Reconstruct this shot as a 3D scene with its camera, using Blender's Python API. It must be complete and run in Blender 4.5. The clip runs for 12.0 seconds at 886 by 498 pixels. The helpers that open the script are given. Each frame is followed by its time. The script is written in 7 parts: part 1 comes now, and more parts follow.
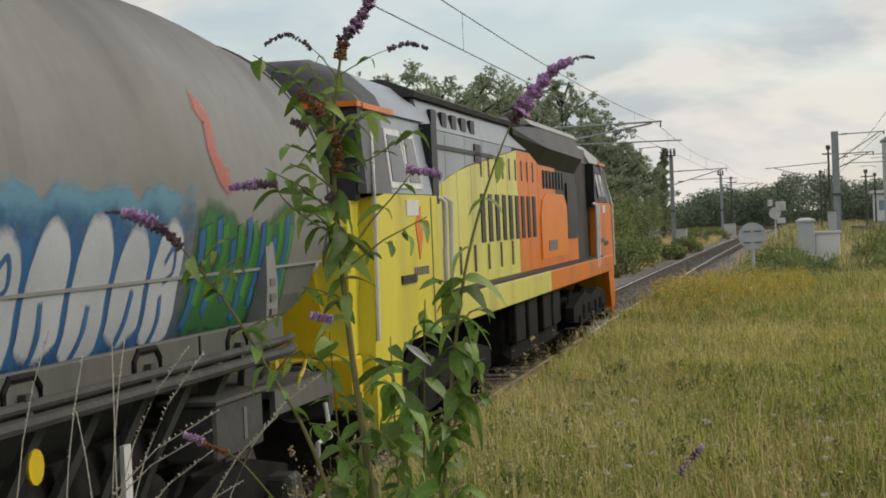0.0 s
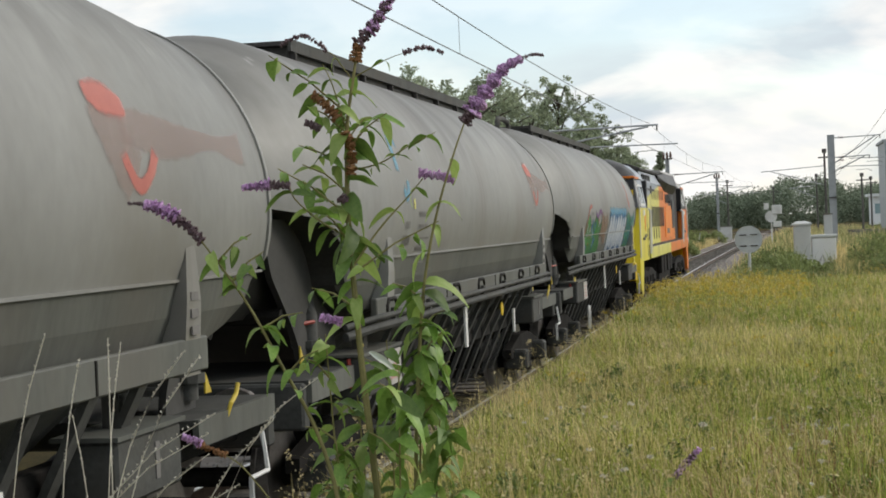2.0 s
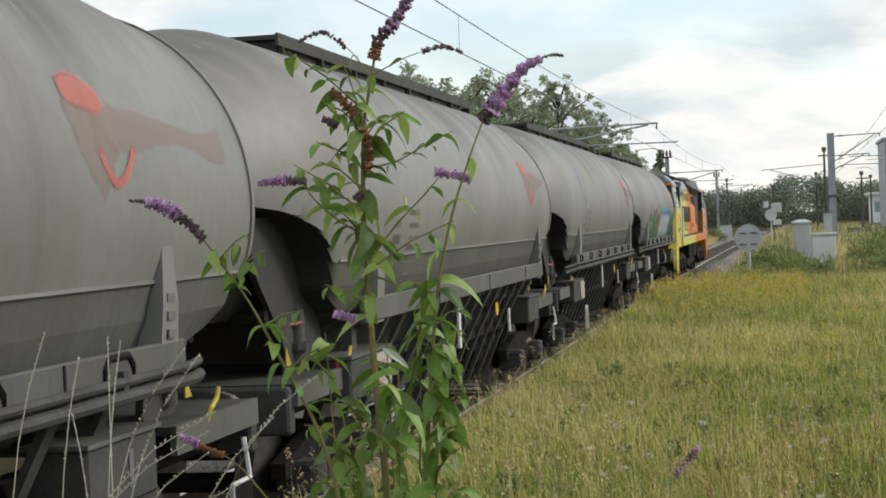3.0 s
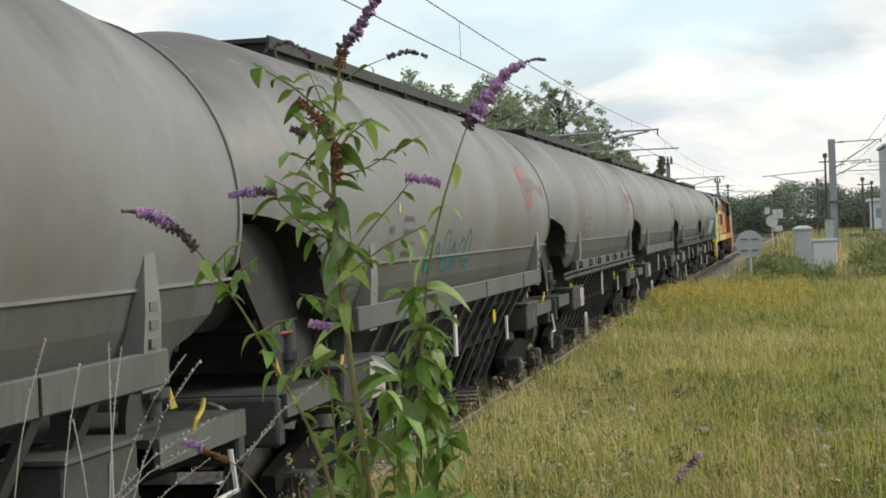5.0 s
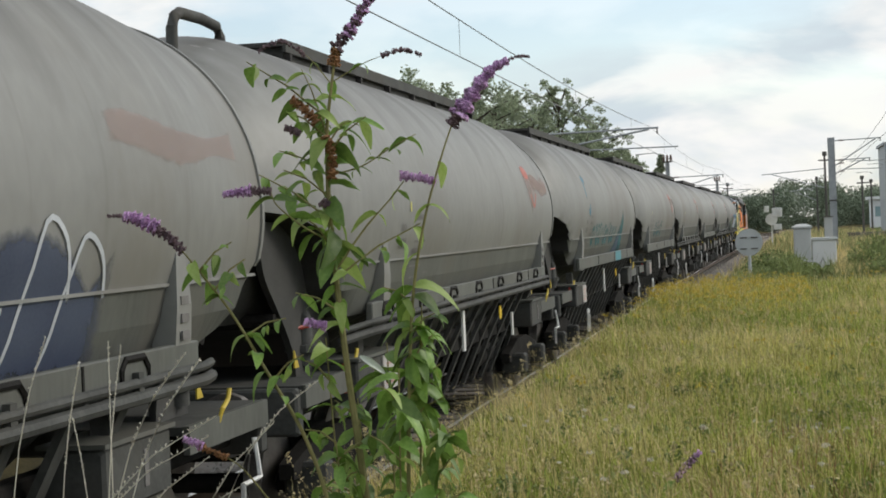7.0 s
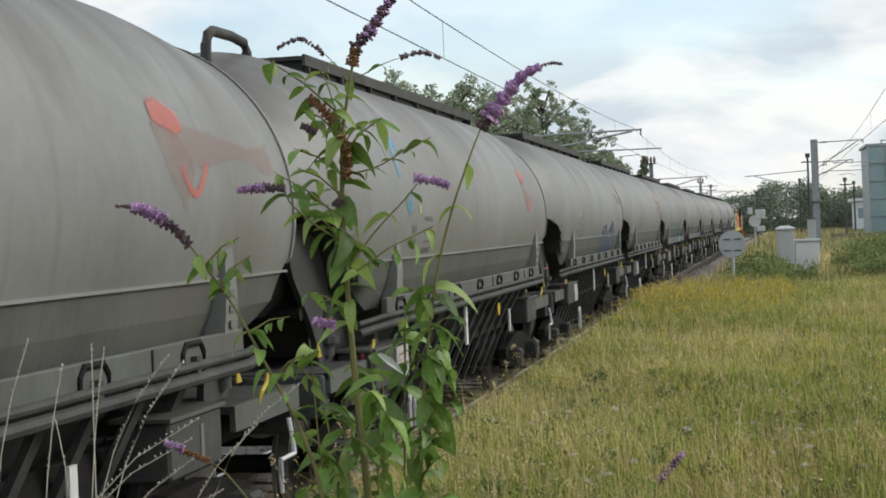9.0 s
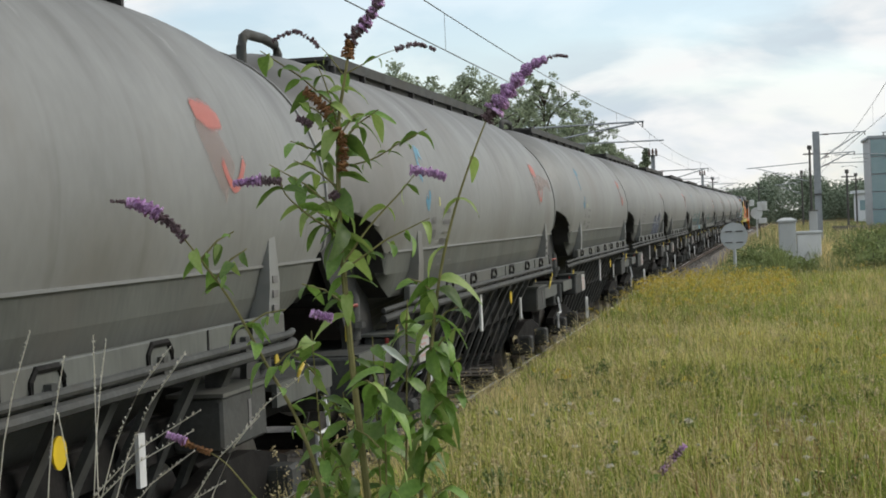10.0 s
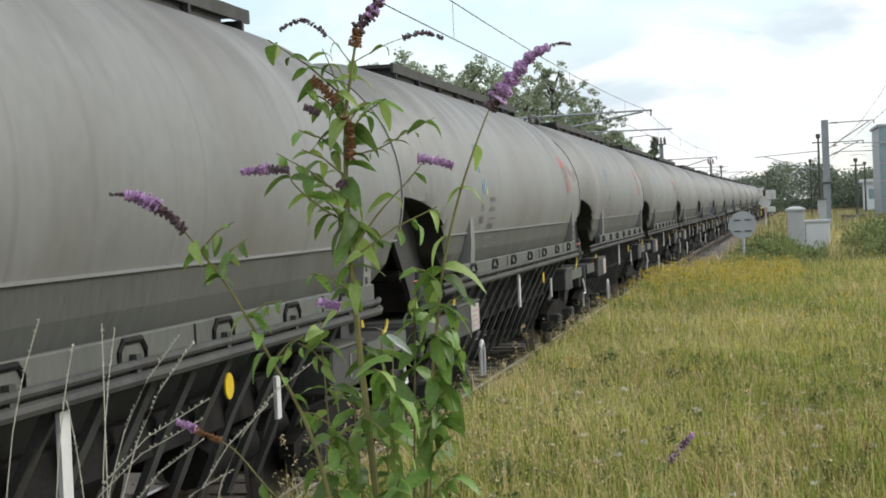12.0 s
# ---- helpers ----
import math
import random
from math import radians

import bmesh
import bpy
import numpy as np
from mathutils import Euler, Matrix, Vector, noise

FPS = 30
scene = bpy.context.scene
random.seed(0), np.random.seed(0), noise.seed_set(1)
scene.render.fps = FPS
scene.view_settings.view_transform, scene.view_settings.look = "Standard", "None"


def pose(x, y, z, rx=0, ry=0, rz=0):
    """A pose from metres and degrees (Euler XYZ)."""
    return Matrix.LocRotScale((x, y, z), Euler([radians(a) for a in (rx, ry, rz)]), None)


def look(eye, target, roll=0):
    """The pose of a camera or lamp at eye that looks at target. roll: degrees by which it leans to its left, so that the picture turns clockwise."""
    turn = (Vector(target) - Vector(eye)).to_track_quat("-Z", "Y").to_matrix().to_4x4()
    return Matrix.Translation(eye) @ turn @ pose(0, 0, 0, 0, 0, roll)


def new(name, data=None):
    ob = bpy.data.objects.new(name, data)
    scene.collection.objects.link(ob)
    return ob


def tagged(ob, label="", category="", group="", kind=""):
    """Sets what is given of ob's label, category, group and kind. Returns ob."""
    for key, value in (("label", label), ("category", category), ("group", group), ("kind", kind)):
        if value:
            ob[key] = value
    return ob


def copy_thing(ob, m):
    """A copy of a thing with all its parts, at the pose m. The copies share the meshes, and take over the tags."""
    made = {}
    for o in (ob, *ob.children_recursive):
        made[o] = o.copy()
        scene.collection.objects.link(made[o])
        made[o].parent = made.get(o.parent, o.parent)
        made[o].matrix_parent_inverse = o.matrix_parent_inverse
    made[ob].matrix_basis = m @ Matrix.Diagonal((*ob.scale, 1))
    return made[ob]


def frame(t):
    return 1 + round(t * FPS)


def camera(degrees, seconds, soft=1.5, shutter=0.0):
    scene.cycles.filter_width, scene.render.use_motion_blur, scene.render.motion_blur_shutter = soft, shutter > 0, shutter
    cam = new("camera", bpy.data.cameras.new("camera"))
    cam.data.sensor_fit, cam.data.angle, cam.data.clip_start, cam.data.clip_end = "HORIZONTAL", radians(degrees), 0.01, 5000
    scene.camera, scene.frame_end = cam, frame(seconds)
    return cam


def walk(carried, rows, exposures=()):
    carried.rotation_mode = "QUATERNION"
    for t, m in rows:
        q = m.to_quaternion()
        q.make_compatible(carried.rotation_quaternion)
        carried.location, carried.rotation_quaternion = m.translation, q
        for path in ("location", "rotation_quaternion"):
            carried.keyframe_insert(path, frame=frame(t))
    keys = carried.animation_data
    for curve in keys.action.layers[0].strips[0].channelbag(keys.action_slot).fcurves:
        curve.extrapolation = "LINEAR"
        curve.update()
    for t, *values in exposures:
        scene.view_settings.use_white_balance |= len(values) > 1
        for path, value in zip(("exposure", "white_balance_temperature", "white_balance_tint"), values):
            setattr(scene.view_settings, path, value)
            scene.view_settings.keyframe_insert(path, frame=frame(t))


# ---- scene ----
cam = camera(29.29, 12.0, soft=1.8)
EYE = (0.0, 0.0, 2.379)
# seconds, turn to the left of the track's line, tilt
TURNS = [(0.0, 11.333, -0.819), (0.5, 11.277, -0.860), (1.0, 11.256, -0.804), (1.5, 11.226, -0.767),
         (2.0, 11.204, -0.710), (2.5, 11.224, -0.728), (3.0, 11.197, -0.768), (5.0, 11.226, -0.556),
         (5.5, 11.169, -0.559), (6.0, 11.104, -0.370), (6.5, 10.948, -0.301), (7.0, 11.210, -0.614),
         (8.8, 10.851, -0.725), (9.0, 10.663, -0.580), (9.5, 10.653, -0.562), (10.0, 10.732, -0.845),
         (10.5, 10.827, -1.491), (11.0, 10.652, -1.441), (11.5, 10.764, -1.379), (12.0, 11.025, -1.215)]
LEAN = -2.45


def aim(yaw, tilt):
    """The camera's pose for a turn and a tilt in degrees."""
    a, b = radians(yaw), radians(tilt)
    ahead = Vector((-math.sin(a) * math.cos(b), math.cos(a) * math.cos(b), math.sin(b)))
    return look(EYE, Vector(EYE) + ahead * 10, LEAN)


walk(cam, [(t, aim(yaw, tilt)) for t, yaw, tilt in TURNS], exposures=[(0, -0.14, 7000, 12), (0.7, 0.17, 6900, 12), (1.5, 0.25, 6700, 11), (5.3, 0.26, 6700, 10), (7.0, 0.18, 6600, 10), (9.0, 0.20, 6480, 10), (10.2, 0.16, 6480, 10), (10.9, 0.38, 6450, 10), (12, 0.42, 6480, 10)])

# ---- light: bright broken overcast ----
world = bpy.data.worlds.new("sky")
scene.world = world
world.use_nodes = True
wt = world.node_tree
wt.nodes.clear()
SUN_ELEV, SUN_TURN = radians(31), radians(58)


def wn(kind, **props):
    n = wt.nodes.new(kind)
    for key, value in props.items():
        setattr(n, key, value)
    return n


w_out, w_bg = wn("ShaderNodeOutputWorld"), wn("ShaderNodeBackground")
w_sky = wn("ShaderNodeTexSky", sky_type="NISHITA", sun_disc=False, sun_elevation=SUN_ELEV, sun_rotation=SUN_TURN)
w_co, w_map = wn("ShaderNodeTexCoord"), wn("ShaderNodeMapping")
w_map.inputs["Scale"].default_value = (1.0, 1.0, 2.5)
w_map.inputs["Location"].default_value = (3.1, 0.35, 0.22)
w_noise = wn("ShaderNodeTexNoise")
for key, value in (("Scale", 3.6), ("Detail", 8.0), ("Roughness", 0.52), ("Distortion", 0.25)):
    w_noise.inputs[key].default_value = value
w_ramp = wn("ShaderNodeValToRGB")
w_ramp.color_ramp.elements[0].position, w_ramp.color_ramp.elements[0].color = 0.36, (0.36, 0.36, 0.36, 1)
w_ramp.color_ramp.elements[1].position, w_ramp.color_ramp.elements[1].color = 0.50, (1, 1, 1, 1)
w_tone = wn("ShaderNodeTexNoise")
for key, value in (("Scale", 6.6), ("Detail", 9.0), ("Roughness", 0.5), ("Distortion", 0.3)):
    w_tone.inputs[key].default_value = value
w_cloud = wn("ShaderNodeValToRGB")
w_cloud.color_ramp.elements[0].position, w_cloud.color_ramp.elements[0].color = 0.46, (5.3, 6.05, 6.6, 1)
w_cloud.color_ramp.elements[1].position, w_cloud.color_ramp.elements[1].color = 0.56, (7.95, 8.0, 7.95, 1)
w_gain = wn("ShaderNodeVectorMath", operation="MULTIPLY")
w_gain.inputs[1].default_value = (1.5, 1.5, 1.5)
w_mix = wn("ShaderNodeMix", data_type="RGBA")
SKY_STRENGTH = 0.106
w_bg.inputs["Strength"].default_value = SKY_STRENGTH
for a, b in ((w_co.outputs["Generated"], w_map.inputs["Vector"]), (w_map.outputs[0], w_noise.inputs["Vector"]),
             (w_map.outputs[0], w_tone.inputs["Vector"]), (w_noise.outputs["Fac"], w_ramp.inputs[0]),
             (w_tone.outputs["Fac"], w_cloud.inputs[0]), (w_ramp.outputs[0], w_mix.inputs[0]), (w_sky.outputs[0], w_gain.inputs[0]),
             (w_gain.outputs[0], w_mix.inputs[6]), (w_cloud.outputs[0], w_mix.inputs[7]),
             (w_mix.outputs[2], w_bg.inputs["Color"]), (w_bg.outputs[0], w_out.inputs[0])):
    wt.links.new(a, b)
sun = new("sun", bpy.data.lights.new("sun", "SUN"))
sun.data.energy, sun.data.angle, sun.data.color = 1.5, radians(20), (1.0, 0.95, 0.86)
sun.matrix_world = look((0, 0, 60), (0 - math.sin(SUN_TURN) * math.cos(SUN_ELEV), 0 - math.cos(SUN_TURN) * math.cos(SUN_ELEV), 60 - math.sin(SUN_ELEV)))


# ---- materials ----
def material(name, dark, light, scale=4.0, rough=0.7, metal=0.0, bump=0.0, fine=60.0, stretch=(1, 1, 1), spread=(0.35, 0.65),
             grime=None, grime_scale=0.8, grime_spread=(0.5, 0.75), island=0.0, rand=0.0, see=0.0, shift=False, soft=None):
    """Two tones mixed by coarse and fine noise, optional grime patches, and shifts piece by piece."""
    m = bpy.data.materials.new(name)
    m.use_nodes = True
    nt = m.node_tree
    b = nt.nodes["Principled BSDF"]
    b.inputs["Roughness"].default_value, b.inputs["Metallic"].default_value = rough, metal
    co, mp = nt.nodes.new("ShaderNodeTexCoord"), nt.nodes.new("ShaderNodeMapping")
    mp.inputs["Scale"].default_value = stretch
    nt.links.new(co.outputs["Object"], mp.inputs["Vector"])
    if shift:
        info, far = nt.nodes.new("ShaderNodeObjectInfo"), nt.nodes.new("ShaderNodeMath")
        far.operation = "MULTIPLY"
        far.inputs[1].default_value = 60.0
        nt.links.new(info.outputs["Random"], far.inputs[0])
        nt.links.new(far.outputs[0], mp.inputs["Location"])

    def tex(s, detail=4.0):
        n = nt.nodes.new("ShaderNodeTexNoise")
        n.inputs["Scale"].default_value, n.inputs["Detail"].default_value = s, detail
        nt.links.new(mp.outputs[0], n.inputs["Vector"])
        return n

    def ramp(src, lo, hi, c0, c1):
        n = nt.nodes.new("ShaderNodeValToRGB")
        n.color_ramp.elements[0].position, n.color_ramp.elements[0].color = lo, (*c0, 1)
        n.color_ramp.elements[1].position, n.color_ramp.elements[1].color = hi, (*c1, 1)
        nt.links.new(src, n.inputs[0])
        return n

    coarse, grain = tex(scale), tex(fine, 2.0)
    mixf = nt.nodes.new("ShaderNodeMath")
    mixf.operation = "MULTIPLY_ADD"
    nt.links.new(grain.outputs["Fac"], mixf.inputs[0])
    mixf.inputs[1].default_value = 0.35
    sub = nt.nodes.new("ShaderNodeMath")
    sub.operation = "MULTIPLY_ADD"
    nt.links.new(coarse.outputs["Fac"], sub.inputs[0])
    sub.inputs[1].default_value, sub.inputs[2].default_value = 0.65, 0.0
    nt.links.new(sub.outputs[0], mixf.inputs[2])
    colour = ramp(mixf.outputs[0], spread[0], spread[1], dark, light).outputs[0]
    if grime:
        g = tex(grime_scale, 7.0)
        f = ramp(g.outputs["Fac"], grime_spread[0], grime_spread[1], (0, 0, 0), (1, 1, 1))
        mx = nt.nodes.new("ShaderNodeMix")
        mx.data_type = "RGBA"
        nt.links.new(f.outputs[0], mx.inputs[0])
        nt.links.new(colour, mx.inputs[6])
        mx.inputs[7].default_value = (*grime, 1)
        colour = mx.outputs[2]
    if island or rand:
        src = nt.nodes.new("ShaderNodeNewGeometry").outputs["Random Per Island"] if island else nt.nodes.new("ShaderNodeObjectInfo").outputs["Random"]
        hs, k = nt.nodes.new("ShaderNodeHueSaturation"), nt.nodes.new("ShaderNodeMath")
        k.operation = "MULTIPLY_ADD"
        amount = island or rand
        nt.links.new(src, k.inputs[0])
        k.inputs[1].default_value, k.inputs[2].default_value = 2 * amount, 1 - amount
        nt.links.new(k.outputs[0], hs.inputs["Value"])
        nt.links.new(colour, hs.inputs["Color"])
        colour = hs.outputs[0]
    nt.links.new(colour, b.inputs["Base Color"])
    if bump:
        bp = nt.nodes.new("ShaderNodeBump")
        bp.inputs["Strength"].default_value, bp.inputs["Distance"].default_value = bump, 0.01
        nt.links.new(mixf.outputs[0], bp.inputs["Height"])
        nt.links.new(bp.outputs[0], b.inputs["Normal"])
    if see:
        tr, ad = nt.nodes.new("ShaderNodeBsdfTranslucent"), nt.nodes.new("ShaderNodeMixShader")
        nt.links.new(colour, tr.inputs["Color"])
        ad.inputs[0].default_value = see
        nt.links.new(b.outputs[0], ad.inputs[1])
        nt.links.new(tr.outputs[0], ad.inputs[2])
        nt.links.new(ad.outputs[0], nt.nodes["Material Output"].inputs[0])
    if soft:
        # sprayed paint thins out towards the borders of its patch and is speckled
        def calc(op, a, b=None, c=None):
            n = nt.nodes.new("ShaderNodeMath")
            n.operation = op
            for i, v in enumerate((a, b, c)):
                if v is None:
                    continue
                if isinstance(v, (int, float)):
                    n.inputs[i].default_value = v
                else:
                    nt.links.new(v, n.inputs[i])
            return n.outputs[0]

        uv, cut = nt.nodes.new("ShaderNodeUVMap"), nt.nodes.new("ShaderNodeSeparateXYZ")
        nt.links.new(uv.outputs[0], cut.inputs[0])
        inner = [calc("MULTIPLY", calc("MULTIPLY", cut.outputs[i], 4.0), calc("SUBTRACT", 1.0, cut.outputs[i])) for i in (0, 1)]
        edge = calc("MINIMUM", inner[1], calc("MULTIPLY", inner[0], 2.0))
        noise = calc("ADD", calc("MULTIPLY", tex(7.0, 6.0).outputs["Fac"], 1.2), calc("MULTIPLY", tex(70.0, 2.0).outputs["Fac"], 0.5))
        cover = calc("ADD", calc("MULTIPLY", edge, soft[0]), calc("SUBTRACT", noise, soft[1]))
        clip = nt.nodes.new("ShaderNodeClamp")
        nt.links.new(cover, clip.inputs[0])
        clip.inputs["Max"].default_value = soft[2]
        clear, ad = nt.nodes.new("ShaderNodeBsdfTransparent"), nt.nodes.new("ShaderNodeMixShader")
        nt.links.new(clip.outputs[0], ad.inputs[0])
        nt.links.new(clear.outputs[0], ad.inputs[1])
        nt.links.new(b.outputs[0], ad.inputs[2])
        nt.links.new(ad.outputs[0], nt.nodes["Material Output"].inputs[0])
    return m


TANK = material("tank_paint", (0.188, 0.189, 0.178), (0.270, 0.271, 0.258), 0.7, 0.5, 0.0, 0.04, 9, (1, 1, 0.7), (0.28, 0.72), (0.165, 0.150, 0.125), 0.45, (0.5, 0.8), rand=0.05, shift=True)


def stain_crown(m):
    """Dark dust stains run down from the filling hatches on top, with dried pale spills in them."""
    nt = m.node_tree
    bsdf = nt.nodes["Principled BSDF"]
    base = bsdf.inputs["Base Color"].links[0].from_socket
    co, cut, info = nt.nodes.new("ShaderNodeTexCoord"), nt.nodes.new("ShaderNodeSeparateXYZ"), nt.nodes.new("ShaderNodeObjectInfo")
    nt.links.new(co.outputs["Object"], cut.inputs[0])

    def calc(op, a, b, c=None):
        n = nt.nodes.new("ShaderNodeMath")
        n.operation = op
        for k, v in enumerate((a, b, c)):
            if isinstance(v, (int, float)):
                n.inputs[k].default_value = v
            elif v is not None:
                nt.links.new(v, n.inputs[k])
        return n.outputs[0]

    def noise(scale, stretch, detail):
        mp, n = nt.nodes.new("ShaderNodeMapping"), nt.nodes.new("ShaderNodeTexNoise")
        mp.inputs["Scale"].default_value = stretch
        nt.links.new(co.outputs["Object"], mp.inputs["Vector"])
        nt.links.new(calc("MULTIPLY", info.outputs["Random"], 90.0), mp.inputs["Location"])
        nt.links.new(mp.outputs[0], n.inputs["Vector"])
        n.inputs["Scale"].default_value, n.inputs["Detail"].default_value = scale, detail
        return n.outputs["Fac"]

    def blend(fac, a, colour):
        mx = nt.nodes.new("ShaderNodeMix")
        mx.data_type = "RGBA"
        nt.links.new(fac, mx.inputs[0])
        nt.links.new(a, mx.inputs[6])
        mx.inputs[7].default_value = (*colour, 1)
        return mx.outputs[2]

    def clamp(v, top):
        n = nt.nodes.new("ShaderNodeClamp")
        nt.links.new(v, n.inputs[0])
        n.inputs["Max"].default_value = top
        return n.outputs[0]

    run = noise(1.0, (0.4, 1.5, 0.35), 6.0)
    reach = calc("MULTIPLY_ADD", run, 2.4, -1.2)
    level = calc("MULTIPLY_ADD", cut.outputs[2], 1.1, -3.62)
    dark = clamp(calc("ADD", level, reach), 0.85)
    colour = blend(dark, base, (0.085, 0.080, 0.072))
    spill = clamp(calc("MULTIPLY", calc("SUBTRACT", noise(5.0, (0.7, 1.0, 0.35), 3.0), 0.67), 9.0), 0.75)
    only_top = clamp(calc("MULTIPLY_ADD", cut.outputs[2], 2.5, -8.6), 1.0)
    colour = blend(calc("MULTIPLY", spill, only_top), colour, (0.44, 0.43, 0.41))
    # soft dark runs at the ring welds
    ring = clamp(calc("MULTIPLY", calc("SUBTRACT", noise(1.3, (0.15, 3.2, 0.12), 2.0), 0.64), 4.0), 0.22)
    colour = blend(ring, colour, (0.12, 0.112, 0.10))
    nt.links.new(colour, bsdf.inputs["Base Color"])


stain_crown(TANK)
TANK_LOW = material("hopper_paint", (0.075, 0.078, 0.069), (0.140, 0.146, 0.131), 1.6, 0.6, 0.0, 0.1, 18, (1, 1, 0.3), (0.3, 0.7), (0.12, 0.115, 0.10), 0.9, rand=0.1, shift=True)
FRAME = material("frame_paint", (0.034, 0.035, 0.033), (0.091, 0.093, 0.087), 3.0, 0.7, 0.0, 0.2, 30, (1, 1, 1), (0.3, 0.7), (0.07, 0.065, 0.055), 1.6)
DARK = material("underframe_grime", (0.008, 0.0075, 0.007), (0.024, 0.022, 0.020), 4.0, 0.8, 0.0, 0.3, 40)
STEEL = material("worn_steel", (0.18, 0.17, 0.16), (0.34, 0.32, 0.30), 5.0, 0.42, 0.8, 0.1, 60)
RUST = material("rail_rust", (0.05, 0.034, 0.025), (0.10, 0.070, 0.050), 5.0, 0.85, 0.2, 0.2, 60)
RAIL_TOP = material("rail_head", (0.55, 0.53, 0.51), (0.72, 0.70, 0.68), 3.0, 0.35, 0.5, 0.02, 60)
YELLOW = material("yellow_paint", (0.66, 0.62, 0.12), (0.74, 0.70, 0.17), 1.4, 0.38, 0, 0.03, 30, (1, 1, .5), (0.3, 0.7), (0.5, 0.46, 0.13), 1.2)
CAB_YELLOW = material("cab_yellow_paint", (0.70, 0.60, 0.04), (0.78, 0.68, 0.07), 1.4, 0.38, 0, 0.03, 30, (1, 1, .5), (0.3, 0.7), (0.5, 0.44, 0.08), 1.2)
WARN = material("warning_yellow", (0.72, 0.48, 0.01), (0.82, 0.58, 0.02), 1.6, 0.4, 0, 0.03, 30, (1, 1, .5), (0.3, 0.7), (0.5, 0.36, 0.04), 1.5)
ORANGE = material("orange_paint", (0.70, 0.165, 0.008), (0.80, 0.22, 0.012), 1.4, 0.38, 0, 0.03, 30, (1, 1, .5), (0.3, 0.7), (0.48, 0.16, 0.04), 1.2)
BRIGHT = material("bright_orange_paint", (0.80, 0.20, 0.004), (0.88, 0.26, 0.006), 1.4, 0.35, 0, 0.03, 30)
LGREY = material("pale_grey_paint", (0.27, 0.31, 0.36), (0.37, 0.41, 0.46), 1.5, 0.4, 0, 0.03, 30, (1, 1, .5), (0.3, 0.7), (0.28, 0.30, 0.32), 1.2)
SLATE = material("slate_paint", (0.055, 0.055, 0.060), (0.095, 0.095, 0.10), 1.5, 0.45, 0, 0.03, 30, (1, 1, .5), (0.3, 0.7), (0.13, 0.12, 0.11), 1.6)
BLACK = material("black_paint", (0.016, 0.016, 0.018), (0.032, 0.032, 0.035), 2.0, 0.42, 0, 0.03, 30, (1, 1, .5), (0.3, 0.7), (0.06, 0.055, 0.05), 1.4)
PALE_ROOF = material("pale_roof", (0.30, 0.29, 0.27), (0.42, 0.41, 0.39), 2.0, 0.6, 0, 0.1, 30)
ROOF = material("roof_grime", (0.035, 0.033, 0.032), (0.075, 0.07, 0.066), 2.0, 0.7, 0, 0.1, 30)
WHITE = material("white_paint", (0.62, 0.62, 0.60), (0.78, 0.78, 0.76), 3.0, 0.5, 0, 0.05, 30, (1, 1, .5), (0.3, 0.7), (0.48, 0.46, 0.42), 2.0)
GLASS = material("cab_glass", (0.012, 0.014, 0.016), (0.02, 0.022, 0.025), 1.0, 0.06)
PAPER = material("dirty_paper", (0.36, 0.345, 0.32), (0.52, 0.505, 0.48), 4.0, 0.8, 0, 0.05, 40, (1, 1, 1), (0.3, 0.7), (0.28, 0.25, 0.22), 3.0)
DULL_YELLOW = material("worn_yellow", (0.46, 0.34, 0.03), (0.58, 0.44, 0.05), 6.0, 0.55, 0, 0.05, 40)
PLACARD = material("placard_red", (0.42, 0.24, 0.20), (0.50, 0.30, 0.26), 3.0, 0.6)
G_BLUE = material("spray_blue", (0.02, 0.10, 0.28), (0.03, 0.16, 0.36), 3.0, 0.5, soft=(1.4, 0.9, 0.92))
G_TEAL = material("spray_teal", (0.02, 0.17, 0.20), (0.04, 0.25, 0.27), 2.0, 0.55, soft=(1.2, 1.05, 0.6))
G_NAVY = material("spray_navy", (0.045, 0.06, 0.11), (0.075, 0.095, 0.15), 2.0, 0.55, soft=(2.0, 0.9, 0.85))
G_SKY = material("spray_light_blue", (0.08, 0.33, 0.50), (0.16, 0.42, 0.58), 3.0, 0.55, soft=(1.0, 0.95, 0.6))
G_WHITE = material("spray_white", (0.52, 0.55, 0.58), (0.66, 0.68, 0.70), 3.0, 0.5, soft=(1.4, 0.9, 0.9))
G_PALE = material("spray_pale", (0.46, 0.50, 0.54), (0.60, 0.63, 0.66), 2.0, 0.5, soft=(3.0, 0.75, 0.92))
G_LIME = material("spray_bright_green", (0.03, 0.20, 0.03), (0.06, 0.30, 0.05), 2.0, 0.5, soft=(2.0, 0.9, 0.85))
G_SKY_FLAT = material("skirt_turquoise", (0.05, 0.22, 0.27), (0.09, 0.29, 0.33), 2.0, 0.6)
G_GREEN = material("spray_green", (0.02, 0.12, 0.035), (0.035, 0.19, 0.05), 1.6, 0.5, soft=(2.2, 1.0, 0.9))
G_RED = material("spray_red", (0.52, 0.13, 0.10), (0.62, 0.18, 0.14), 3.0, 0.55, soft=(1.5, 1.15, 0.72))
G_FADED = material("spray_faded_red", (0.34, 0.22, 0.19), (0.39, 0.27, 0.235), 1.2, 0.55, soft=(1.5, 1.35, 0.38))
G_DIM = material("spray_dull_blue", (0.15, 0.165, 0.19), (0.21, 0.225, 0.25), 2.0, 0.55, soft=(1.0, 0.95, 0.7))
G_PURPLE = material("spray_purple", (0.10, 0.03, 0.16), (0.20, 0.06, 0.22), 3.0, 0.5, soft=(1.2, 0.9, 0.8))
